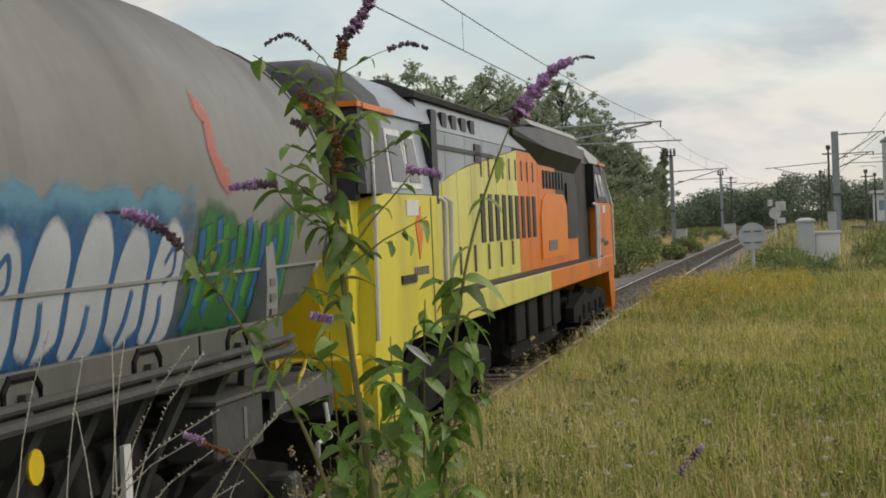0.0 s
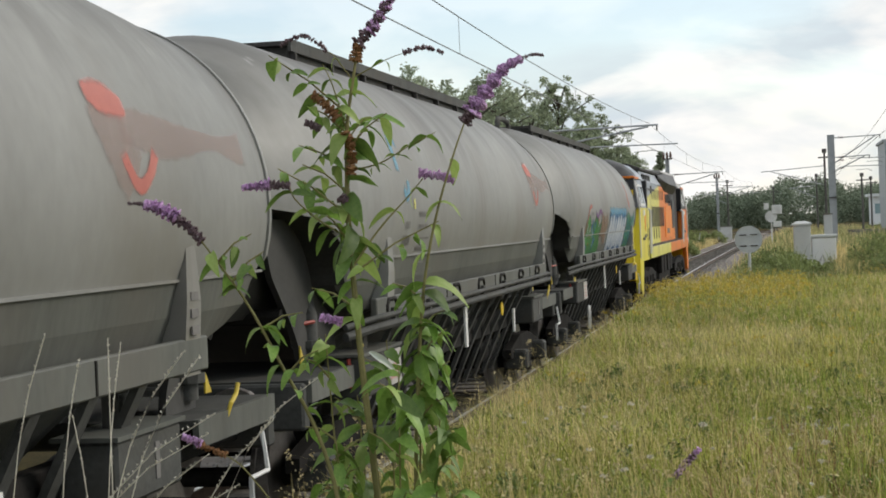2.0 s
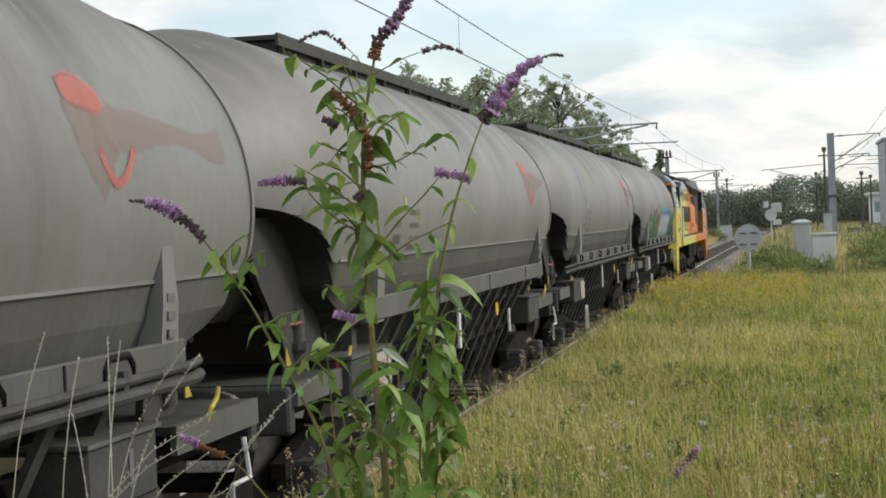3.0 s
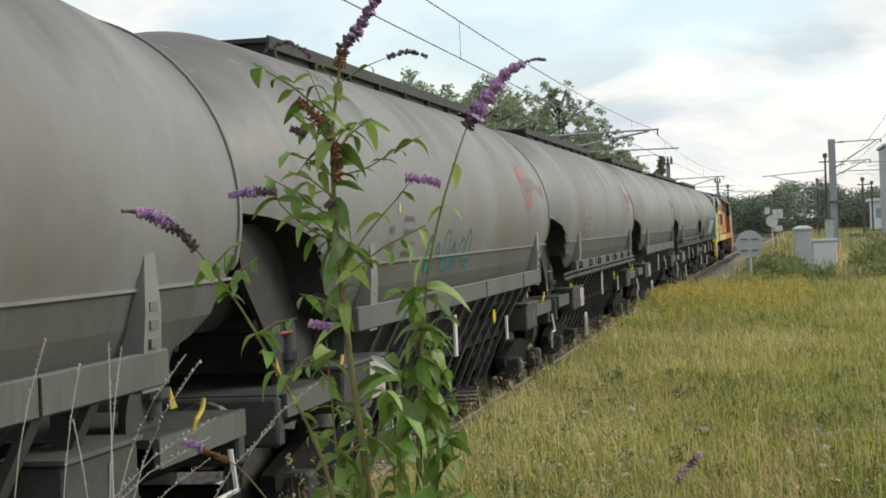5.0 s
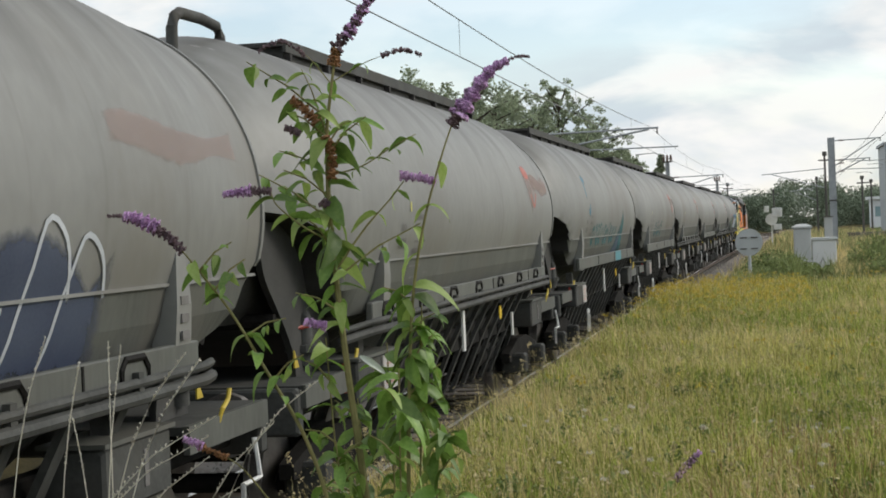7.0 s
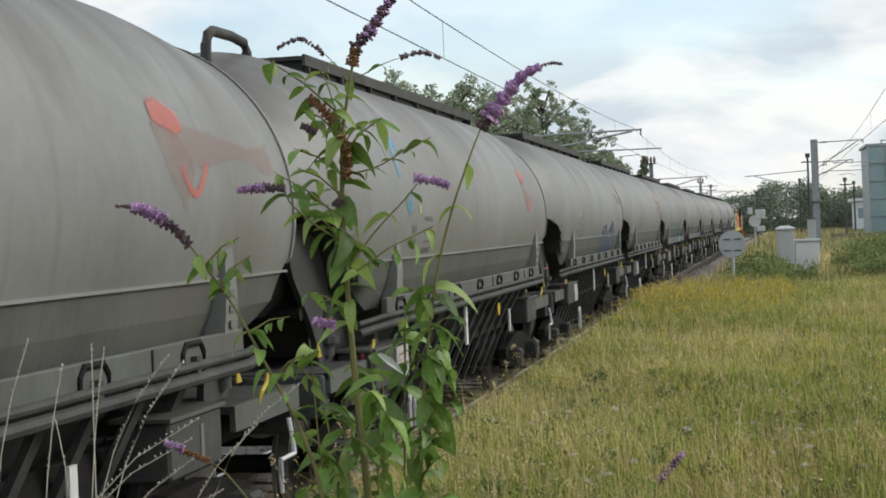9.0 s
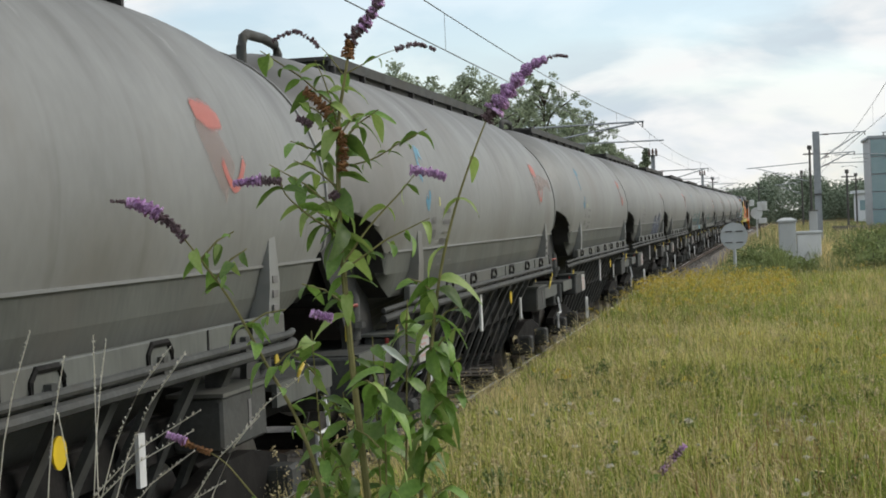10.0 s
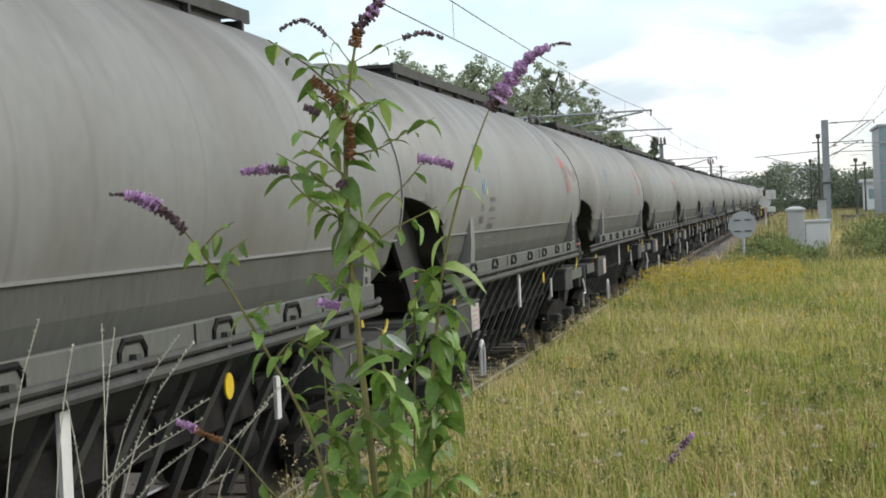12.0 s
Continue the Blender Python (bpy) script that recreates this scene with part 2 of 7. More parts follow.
G_RUSSET = material("spray_russet", (0.27, 0.15, 0.09), (0.34, 0.20, 0.13), 2.0, 0.5, soft=(1.0, 1.05, 0.5))
# dirt and the shade under the tank, both put into one dark colour
SHELL = material("dirty_shaded_steel", (0.020, 0.019, 0.018), (0.042, 0.040, 0.037), 2.0, 0.75, 0, 0.1, 30)
SADDLE = material("saddle_paint", (0.020, 0.020, 0.019), (0.044, 0.044, 0.041), 2.5, 0.75, 0, 0.1, 30, (1, 1, 1), (0.3, 0.7), (0.075, 0.073, 0.067), 1.2, (0.55, 0.8))
VALVE = material("valve_red", (0.26, 0.03, 0.02), (0.36, 0.05, 0.035), 6.0, 0.5, 0, 0.05, 40)
MARK = material("stencil_grey", (0.12, 0.115, 0.11), (0.18, 0.17, 0.165), 4.0, 0.6)
BALLAST = material("ballast_stone", (0.085, 0.074, 0.062), (0.25, 0.22, 0.19), 2.0, 0.9, 0, 0.9, 22, (1, 1, 1), (0.35, 0.6), (0.14, 0.10, 0.07), 0.4, (0.45, 0.7), rand=0.15)
SLEEPER = material("concrete_sleeper", (0.08, 0.07, 0.06), (0.15, 0.135, 0.115), 5.0, 0.85, 0, 0.3, 40, rand=0.12)
SOIL = material("meadow_soil", (0.03, 0.024, 0.009), (0.09, 0.068, 0.024), 1.1, 0.95, 0, 0.8, 26, (1, 1, 1), (0.35, 0.62), (0.10, 0.115, 0.035), 0.5)
OLIVE = material("grass_olive", (0.32, 0.32, 0.08), (0.57, 0.52, 0.18), 0.6, 0.6, island=0.6, see=0.3)
GRASS = material("grass_green", (0.165, 0.24, 0.036), (0.43, 0.455, 0.105), 0.6, 0.6, island=0.6, see=0.3)
STRAW = material("grass_dry", (0.54, 0.43, 0.17), (0.80, 0.68, 0.36), 0.6, 0.65, island=0.4, see=0.25)
SEED = material("seed_heads", (0.50, 0.40, 0.20), (0.64, 0.54, 0.32), 2.0, 0.8, island=0.2, see=0.2)
BLEACH = material("bleached_stalks", (0.60, 0.57, 0.47), (0.76, 0.72, 0.62), 2.0, 0.7, island=0.15, see=0.2)
RAGWORT = material("yellow_petals", (0.52, 0.36, 0.03), (0.66, 0.52, 0.08), 3.0, 0.6, island=0.2, see=0.2)
BROWN_STALK = material("brown_stalks", (0.22, 0.11, 0.05), (0.38, 0.22, 0.11), 2.0, 0.8, island=0.35, see=0.15)
CREAM = material("cream_petals", (0.60, 0.56, 0.46), (0.74, 0.70, 0.60), 8.0, 0.7, island=0.15)
PEBBLE = material("pebbles", (0.24, 0.22, 0.20), (0.40, 0.38, 0.35), 8.0, 0.9, 0, 0.2, 60, island=0.3)
WEED = material("dark_weeds", (0.085, 0.13, 0.03), (0.19, 0.25, 0.07), 4.0, 0.6, island=0.3, see=0.2)
LEAF = material("buddleia_leaf", (0.10, 0.205, 0.032), (0.25, 0.38, 0.085), 9.0, 0.5, 0, 0.15, 90, rand=0.42, see=0.35)
LEAF_PALE = material("buddleia_pale_leaf", (0.24, 0.36, 0.07), (0.38, 0.48, 0.15), 9.0, 0.55, 0, 0.15, 90, rand=0.2, see=0.35)
SILVER = material("leaf_underside", (0.50, 0.56, 0.46), (0.66, 0.70, 0.62), 9.0, 0.6, 0, 0.1, 90, see=0.2)
STEM = material("buddleia_stem", (0.16, 0.15, 0.05), (0.27, 0.24, 0.09), 7.0, 0.7, 0, 0.2, 60)
PETAL = material("lilac_petals", (0.50, 0.27, 0.52), (0.80, 0.55, 0.82), 30.0, 0.6, island=0.3, see=0.25)
DEAD = material("spent_flowers", (0.11, 0.07, 0.085), (0.21, 0.14, 0.15), 30.0, 0.8, island=0.3)
BROWN = material("brown_seed_spike", (0.20, 0.09, 0.035), (0.34, 0.17, 0.07), 30.0, 0.8, island=0.3)
# distance haze is put into these two leaf colours, paler and greyer
FOLIAGE = material("tree_leaves", (0.235, 0.28, 0.185), (0.37, 0.42, 0.28), 0.5, 0.7, island=0.35, see=0.5)
FOLIAGE_FAR = material("distant_leaves", (0.13, 0.17, 0.115), (0.22, 0.26, 0.175), 0.12, 0.9, island=0.12)
SHRUB = material("scrub_leaves", (0.13, 0.18, 0.055), (0.32, 0.36, 0.14), 1.0, 0.7, island=0.4, see=0.25)
BARK = material("bark", (0.05, 0.04, 0.03), (0.11, 0.09, 0.07), 6.0, 0.9, 0, 0.5, 40)
GALV = material("galvanised_steel", (0.33, 0.35, 0.37), (0.46, 0.48, 0.50), 2.5, 0.55, 0.4, 0.05, 30)
POLE = material("dark_pole", (0.07, 0.065, 0.06), (0.13, 0.12, 0.11), 3.0, 0.8, 0, 0.1, 30)
WIRE = material("copper_wire", (0.16, 0.17, 0.17), (0.22, 0.23, 0.23), 3.0, 0.6, 0.3)
CERAMIC = material("insulator", (0.10, 0.06, 0.045), (0.15, 0.09, 0.07), 3.0, 0.3)
FRESH = material("fresh_white", (0.74, 0.74, 0.73), (0.84, 0.84, 0.83), 3.0, 0.5, 0, 0.04, 30, (1, 1, .5), (0.3, 0.7), (0.55, 0.53, 0.50), 2.5, (0.6, 0.8))
CABINET = material("cabinet_paint", (0.50, 0.51, 0.50), (0.62, 0.63, 0.62), 2.0, 0.6, 0, 0.1, 30, (1, 1, .4), (0.3, 0.7), (0.33, 0.32, 0.29), 2.2)
BACK_GREY = material("sign_back", (0.46, 0.48, 0.49), (0.56, 0.58, 0.59), 3.0, 0.55, 0.2)
PANEL = material("curtain_wall", (0.22, 0.33, 0.35), (0.32, 0.43, 0.45), 0.4, 0.12)
CLAD = material("pale_cladding", (0.70, 0.72, 0.73), (0.80, 0.82, 0.83), 0.4, 0.6)
STONES = material("wall_concrete", (0.16, 0.15, 0.13), (0.25, 0.235, 0.2), 0.8, 0.9, 0, 0.3, 20)

for dull, shine in ((DARK, 0.16), (TANK, 0.32), (BLACK, 0.25), (FRAME, 0.25), (TANK_LOW, 0.3), (ROOF, 0.25), (GRASS, 0.2), (OLIVE, 0.2), (STRAW, 0.2), (SOIL, 0.1)):
    dull.node_tree.nodes["Principled BSDF"].inputs["Specular IOR Level"].default_value = shine


# ---- mesh tools ----
class Shape:
    """Vertices and faces gathered for one mesh."""

    def __init__(self):
        self.v, self.f = [], []

    def add(self, verts, faces):
        n = len(self.v)
        self.v += [tuple(p) for p in verts]
        self.f += [tuple(n + i for i in face) for face in faces]
        return self

    def box(self, x0, y0, z0, x1, y1, z1, bevel=0.0):
        """A box; bevel chamfers its four upright-plane edges along y and its ends."""
        if not bevel:
            v = [(x, y, z) for x in (x0, x1) for y in (y0, y1) for z in (z0, z1)]
            return self.add(v, [(0, 1, 3, 2), (4, 6, 7, 5), (0, 4, 5, 1), (2, 3, 7, 6), (0, 2, 6, 4), (1, 5, 7, 3)])
        b = bevel
        ring = lambda k: [(x0 + b + k, z0 + k), (x1 - b - k, z0 + k), (x1 - k, z0 + b + k), (x1 - k, z1 - b - k), (x1 - b - k, z1 - k), (x0 + b + k, z1 - k), (x0 + k, z1 - b - k), (x0 + k, z0 + b + k)]
        return self.loft([[(x, y, z) for x, z in ring(k)] for y, k in ((y0, b), (y0 + b, 0), (y1 - b, 0), (y1, b))], True)

    def loft(self, rings, caps=False, closed=True):
        n, m = len(self.v), len(rings[0])
        for ring in rings:
            self.v += [tuple(p) for p in ring]
        for i in range(len(rings) - 1):
            for j in range(m if closed else m - 1):
                k = (j + 1) % m
                self.f.append((n + i * m + j, n + i * m + k, n + (i + 1) * m + k, n + (i + 1) * m + j))
        if caps:
            self.f.append(tuple(n + j for j in reversed(range(m))))
            self.f.append(tuple(n + (len(rings) - 1) * m + j for j in range(m)))
        return self

    def tube(self, points, radius, sides=8, caps=True):
        """A round bar along points; radius is one number or one a point."""
        pts = [Vector(p) for p in points]
        radii = radius if isinstance(radius, (list, tuple)) else [radius] * len(pts)
        rings = []
        for i, p in enumerate(pts):
            d = (pts[min(i + 1, len(pts) - 1)] - pts[max(i - 1, 0)]).normalized()
            up = Vector((0, 0, 1)) if abs(d.z) < 0.9 else Vector((1, 0, 0))
            a = d.cross(up).normalized()
            b = a.cross(d)
            rings.append([p + (a * math.cos(2 * math.pi * j / sides) + b * math.sin(2 * math.pi * j / sides)) * radii[i] for j in range(sides)])
        return self.loft(rings, caps)

    def mesh(self, name, smooth=False, sharp=40):
        me = bpy.data.meshes.new(name)
        me.from_pydata(self.v, [], self.f)
        me.update()
        bm = bmesh.new()
        bm.from_mesh(me)
        bmesh.ops.recalc_face_normals(bm, faces=bm.faces)
        bm.to_mesh(me)
        bm.free()
        if smooth:
            me.shade_smooth()
            me.set_sharp_from_angle(angle=radians(sharp))
        return me


def part(name, shape, mat, parent=None, label="", smooth=False):
    """Links a shape as one mesh object, under a thing or a part."""
    me = shape if isinstance(shape, bpy.types.Mesh) else shape.mesh(name, smooth)
    if not me.materials:
        me.materials.append(mat)
    ob = new(name, me)
    if parent:
        ob.parent = parent
    if label:
        ob["label"] = label
    return ob


def thing(name, label, category, m=None, group="", kind=""):
    ob = tagged(new(name), label, category, group, kind)
    if m is not None:
        ob.matrix_basis = m
    return ob


def bulk(name, verts, faces, mat):
    """Many small faces at once, from arrays."""
    me = bpy.data.meshes.new(name)
    me.from_pydata(verts, [], faces)
    me.materials.append(mat)
    return new(name, me)


def smoothstep(a, b, x):
    k = np.clip((np.asarray(x, float) - a) / (b - a), 0, 1)
    return k * k * (3 - 2 * k)


# ---- the plan ----
TRACK = -4.77            # the track's middle, to the side of the camera
CURVE = 0.000142           # it bends gently to the right from 20 m on


def drift(y):
    """How far the track has bent to the right at y metres along."""
    y = np.asarray(y, float)
    return CURVE * np.maximum(y - 20, 0) ** 2 / 2 + 0.0003 * np.maximum(y - 215, 0) ** 2 / 2


def ground_height(x, y):
    """Meadow on an old platform bank beside the track, low flat ground all round."""
    x, y = np.asarray(x, float), np.asarray(y, float)
    side = smoothstep(-3.15, -2.25, x - drift(y) - 0.9 * smoothstep(37, 46, y))
    bank = 0.84 * side * (1 - smoothstep(36, 52, y)) * (1 - smoothstep(40, 70, -y))
    low = -0.30 * (1 - smoothstep(3.4, 6.0, np.abs(x - TRACK - drift(y))))
    rough = 0.05 * np.sin(x * 1.7 + y * 0.6) * np.sin(y * 0.9 - x * 0.4) * side
    return bank + low * (1 - side) + rough + 0.25 * smoothstep(46, 60, y) * side


# ---- ground and track ----
def build_ground():
    xs = np.unique(np.concatenate([np.linspace(-2500, -60, 14), np.linspace(-60, -12, 16), np.linspace(-12, 12, 121), np.linspace(12, 60, 20), np.linspace(60, 2500, 14)]))
    ys = np.unique(np.concatenate([np.linspace(-400, -20, 20), np.linspace(-20, 70, 181), np.linspace(70, 400, 80), np.linspace(400, 3500, 20)]))
    gx, gy = np.meshgrid(xs, ys)
    gz = ground_height(gx, gy)
    n = len(xs)
    verts = np.stack([gx.ravel(), gy.ravel(), gz.ravel()], 1).tolist()
    faces = [(j * n + i, j * n + i + 1, (j + 1) * n + i + 1, (j + 1) * n + i) for j in range(len(ys) - 1) for i in range(n - 1)]
    ob = bulk("ground", verts, faces, SOIL)
    ob.data.shade_smooth()
    return tagged(ob, "rough meadow and trackside earth with dry patches", "ground", kind="structure")


def build_track():
    track = thing("railway_track", "single railway track on grey stone ballast with worn steel rails", "railway track", kind="structure")
    ys = np.concatenate([np.arange(-230, 60, 10.0), np.arange(60, 420, 5.0)])
    bed = Shape()
    prof = [(-3.0, -0.33), (-1.9, -0.17), (-0.6, -0.155), (0.6, -0.155), (1.45, -0.17), (2.1, -0.33)]
    rng = random.Random(4)
    ys2 = np.concatenate([np.arange(-230, 0, 6.0), np.arange(0, 130, 0.5), np.arange(130, 420, 5.0)])
    bed.loft([[(TRACK + drift(y) + x, y, z + rng.uniform(-0.015, 0.015)) for x, z in prof] for y in ys2], closed=False)
    part("ballast", bed, BALLAST, track, "grey stone ballast bed", True)
    for side in (-0.7525, 0.7525):
        rail, head = Shape(), Shape()
        rail.loft([[(TRACK + drift(y) + side + x, y, z) for x, z in ((-0.07, -0.15), (0.07, -0.15), (0.012, -0.12), (0.012, -0.05), (0.034, -0.03), (0.034, -0.004), (-0.034, -0.004), (-0.034, -0.03), (-0.012, -0.05), (-0.012, -0.12))] for y in ys], True)
        head.loft([[(TRACK + drift(y) + side + x, y, z) for x, z in ((-0.03, -0.004), (0.03, -0.004), (0.026, 0.0), (-0.026, 0.0))] for y in ys], True)
        r = part("rail", rail, RUST, track, "rusty steel rail")
        part("rail_head", head, RAIL_TOP, r, "polished running surface")
    sl = Shape().loft([[(-1.25, y, z) for y, z in ((-0.13, -0.3), (0.13, -0.3), (0.10, -0.135), (-0.10, -0.135))], [(1.25, y, z) for y, z in ((-0.13, -0.3), (0.13, -0.3), (0.10, -0.135), (-0.10, -0.135))]], True).mesh("sleeper")
    sl.materials.append(SLEEPER)
    for i in range(270):
        y = 6 + i * 0.65
        ob = part("sleeper", sl, SLEEPER, track)
        ob.location = (TRACK + drift(y), y, 0)
    # loose ballast stones on the shoulder
    rng = np.random.default_rng(5)
    verts, faces = [], []
    for _ in range(9000):
        y = 8 + 90 * rng.random() ** 1.6
        x = TRACK + drift(y) + rng.choice([rng.uniform(0.95, 2.2), rng.uniform(-2.6, -0.95), rng.uniform(-0.68, 0.68)], p=[0.62, 0.25, 0.13])
        off = abs(x - TRACK - drift(y))
        z = -0.15 - 0.16 * max(0, (off - 1.45) / 0.75)
        r = rng.uniform(0.018, 0.04)
        n = len(verts)
        for dx, dy, dz in ((1, 0, 0), (0, 1, 0), (-1, 0, 0), (0, -1, 0), (0, 0, 1)):
            verts.append((x + dx * r * rng.uniform(.7, 1.3), y + dy * r * rng.uniform(.7, 1.3), z + (dz * r + 0.008)))
        faces += [(n, n + 1, n + 4), (n + 1, n + 2, n + 4), (n + 2, n + 3, n + 4), (n + 3, n, n + 4)]
    st = bulk("ballast_stones", verts, faces, material("loose_stone", (0.13, 0.12, 0.11), (0.32, 0.30, 0.27), 6.0, 0.9, island=0.4))
    tagged(st, "loose grey ballast stones along the track", "ballast", kind="stuff")


# ---- tank wagon: y ahead, x towards the camera's side, rails at z = 0 ----
R_TANK, AXIS = 1.44, 2.62
HALF, TAIL = 6.85, 7.5
REAR = 0.44              # the frame reaches this much further behind than ahead


def girth(y):
    """The barrel tapers towards both ends: radius and axis height at y."""
    k = float(smoothstep(HALF - 2.1, HALF + 0.5, abs(y)))
    if y < 0:
        k = min(max((-y - 6.05) / 1.45, 0.0), 1.0)
        return R_TANK - 0.42 * k ** 1.6, AXIS
    return R_TANK - 0.11 * k, AXIS - 0.03 * k


def section(y, low, steps=44):
    """Round above, tapering hopper sides below a seam at z = 2.13; nothing lower than low."""
    pts = []
    r, axis = girth(y)
    for i in range(steps + 1):
        a = radians(-20) + radians(220) * i / steps
        pts.append([r * math.cos(a), y, axis + r * math.sin(a)])
    left = [(-1.31, 1.93), (-1.22, 1.70), (-0.62, 1.10), (-0.42, 0.92)]
    k = r / R_TANK
    pts += [[x * k, y, z] for x, z in left] + [[-x * k, y, z] for x, z in reversed(left)]
    return [(x, y, max(z, low)) for x, _, z in pts]


def floor_of_tank(y):
    """The lowest level of the tank at y: the hopper's ends slope up to the barrel's ends."""
    if y > 3.6:
        return float(np.interp(y, [3.6, 5.35, 6.42, HALF], [0.92, 1.66, 1.82, 2.20]))
    return float(np.interp(y, [-TAIL, -7.1, -6.85, -6.6, -6.42, -6.28, -6.18, -6.12, -5.9, -5.5, -5.1, -3.6], [2.59, 2.545, 2.49, 2.41, 2.32, 2.20, 2.07, 1.92, 1.81, 1.66, 1.56, 0.92]))


def build_wagon():
    w = thing("tank_wagon", "grey bogie powder tank wagon with dusty weathered paint on the rails", "railway wagon", group="tank wagons of the train")
    ys = list(np.linspace(-TAIL, -5.4, 64)) + list(np.linspace(-5.3, -3.6, 8)) + list(np.linspace(-3.0, 3.0, 8)) + list(np.linspace(3.6, HALF, 20))
    rings = [section(y, floor_of_tank(y)) for y in ys]
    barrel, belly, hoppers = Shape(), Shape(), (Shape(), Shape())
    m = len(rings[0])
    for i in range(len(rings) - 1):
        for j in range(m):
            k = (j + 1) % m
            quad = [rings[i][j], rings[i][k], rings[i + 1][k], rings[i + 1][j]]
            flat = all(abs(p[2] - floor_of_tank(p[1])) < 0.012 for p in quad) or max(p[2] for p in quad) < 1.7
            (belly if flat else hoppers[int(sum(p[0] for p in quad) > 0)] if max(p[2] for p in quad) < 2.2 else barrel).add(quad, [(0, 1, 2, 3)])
    tank = barrel.mesh("barrel")
    bm = bmesh.new()
    bm.from_mesh(tank)
    bmesh.ops.remove_doubles(bm, verts=bm.verts, dist=0.0005)
    bmesh.ops.recalc_face_normals(bm, faces=bm.faces)
    bm.to_mesh(tank)
    bm.free()
    tank.shade_smooth()
    tank.set_sharp_from_angle(angle=radians(30))
    b = part("barrel", tank, TANK, w, "dusty grey painted barrel")
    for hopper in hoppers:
        part("hopper_side", hopper, TANK_LOW, w, "darker flat panels under the barrel")
    part("belly", belly, SHELL, w, "sloping underside with grime and shade in its dark colour")
    for s in (-1, 1):
        end = Shape()
        edge = HALF if s > 0 else TAIL
        low = floor_of_tank(s * edge)
        dome = []
        for k, out in ((1.0, 0.0), (0.97, 0.07), (0.86, 0.16), (0.66, 0.25), (0.36, 0.31), (0.08, 0.33)):
            out *= 0.9 if s > 0 else 0.5
            dome.append([(x * k, s * (edge + out), AXIS + 0.4 + (max(z, low) - AXIS - 0.4) * k) for x, _, z in section(s * edge, low)])
        end.loft(dome, False)
        end.f.append(tuple(range(len(end.v) - m, len(end.v))))
        part("tank_end", end, TANK, w, "domed grey tank end", True)
        ring = Shape()
        if s > 0:
            pts = [(x, z) for x, _, z in section(s * edge, low)][:45]
            ring.loft([[(x * (1 + g / R_TANK), s * edge + yy, AXIS + (z - AXIS) * (1 + g / R_TANK)) for g, yy in ((0, -0.03), (0.018, -0.03), (0.018, 0.02), (0, 0.02))] for x, z in pts], True)
            part("rim", ring, TANK, w, "raised weld rim")
    for s in (-1, 1):
        seam = Shape().loft([[(s * (flank(2.15, y) + o), y, 2.13 + q) for o, q in ((-0.02, 0), (0.014, 0), (0.014, 0.018), (-0.02, 0.018))] for y in np.linspace(-6.1, HALF - 0.02, 26)], True)
        part("seam", seam, TANK, b)
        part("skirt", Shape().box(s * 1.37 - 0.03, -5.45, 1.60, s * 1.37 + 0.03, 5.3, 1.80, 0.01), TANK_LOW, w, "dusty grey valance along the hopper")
        for z, r in ((1.645, 0.027), (1.565, 0.038)):
            part("pipe", Shape().tube([(s * 1.22, -5.85, z - 0.06), (s * 1.38, -5.5, z - 0.01), (s * 1.43, -5.3, z), (s * 1.43, 5.3, z), (s * 1.36, 5.62, z)], r, 8), FRAME, w, "long side pipe", True)
        for i in range(7):
            y = -4.9 + i * 1.53
            arch = [(-0.20, 1.64), (-0.19, 1.72), (-0.13, 1.775), (0.13, 1.775), (0.19, 1.72), (0.20, 1.64)]
            hoop = Shape().tube([(s * 1.40, y + a, z) for a, z in arch], 0.022, 6)
            part("bracket", hoop, DARK, w, "dark bent bracket over the pipes")
            part("clip", Shape().box(s * 1.42 - 0.02, y - 0.035, 1.53, s * 1.42 + 0.02, y + 0.035, 1.70), FRAME, w)
        for y in (-2.35, 0.7, 3.6):
            part("skirt_joint", Shape().box(s * 1.402 - 0.004, y - 0.012, 1.61, s * 1.402 + 0.004, y + 0.012, 1.79), DARK, w)
        for i in range(14):
            y = -4.55 + i * 0.68
            rib = Shape().loft([[(s * xo, y - 0.06, z), (s * xo, y + 0.06, z), (s * (xo - 0.05), y + 0.06, z), (s * (xo - 0.05), y - 0.06, z)] for xo, z in ((1.38, 1.60), (1.10, 1.06), (0.82, 0.42))], True)
            part("rib", rib, FRAME, w)
        # vertical stiffener posts near the ends, with stencilled panels
        for y in (-4.9, 5.05):
            post = Shape().loft([[(s * 1.385, y - 0.14, 1.58), (s * 1.385, y + 0.14, 1.58), (s * 1.24, y + 0.14, 1.58), (s * 1.24, y - 0.14, 1.58)], [(s * 1.415, y - 0.12, 2.02), (s * 1.415, y + 0.12, 2.02), (s * 1.28, y + 0.12, 2.02), (s * 1.28, y - 0.12, 2.02)], [(s * 1.40, y - 0.05, 2.55), (s * 1.40, y + 0.05, 2.55), (s * 1.27, y + 0.05, 2.55), (s * 1.27, y - 0.05, 2.55)]], True)
            p = part("stiffener", post, TANK, w, "grey upright stiffener")
            for k in range(3 if y > 0 else 0):
                part("stencil", Shape().box(s * 1.415 - 0.006, y - 0.06, 2.02 - k * 0.1, s * 1.415 + 0.006, y + 0.06, 2.07 - k * 0.1), MARK, p)
        # sole bar, end platforms, boxes
        part("sole_bar", Shape().box(s * 1.0 - 0.06, -6.85 - REAR, 0.98, s * 1.0 + 0.06, 6.85, 1.24, 0.012), DARK, w)
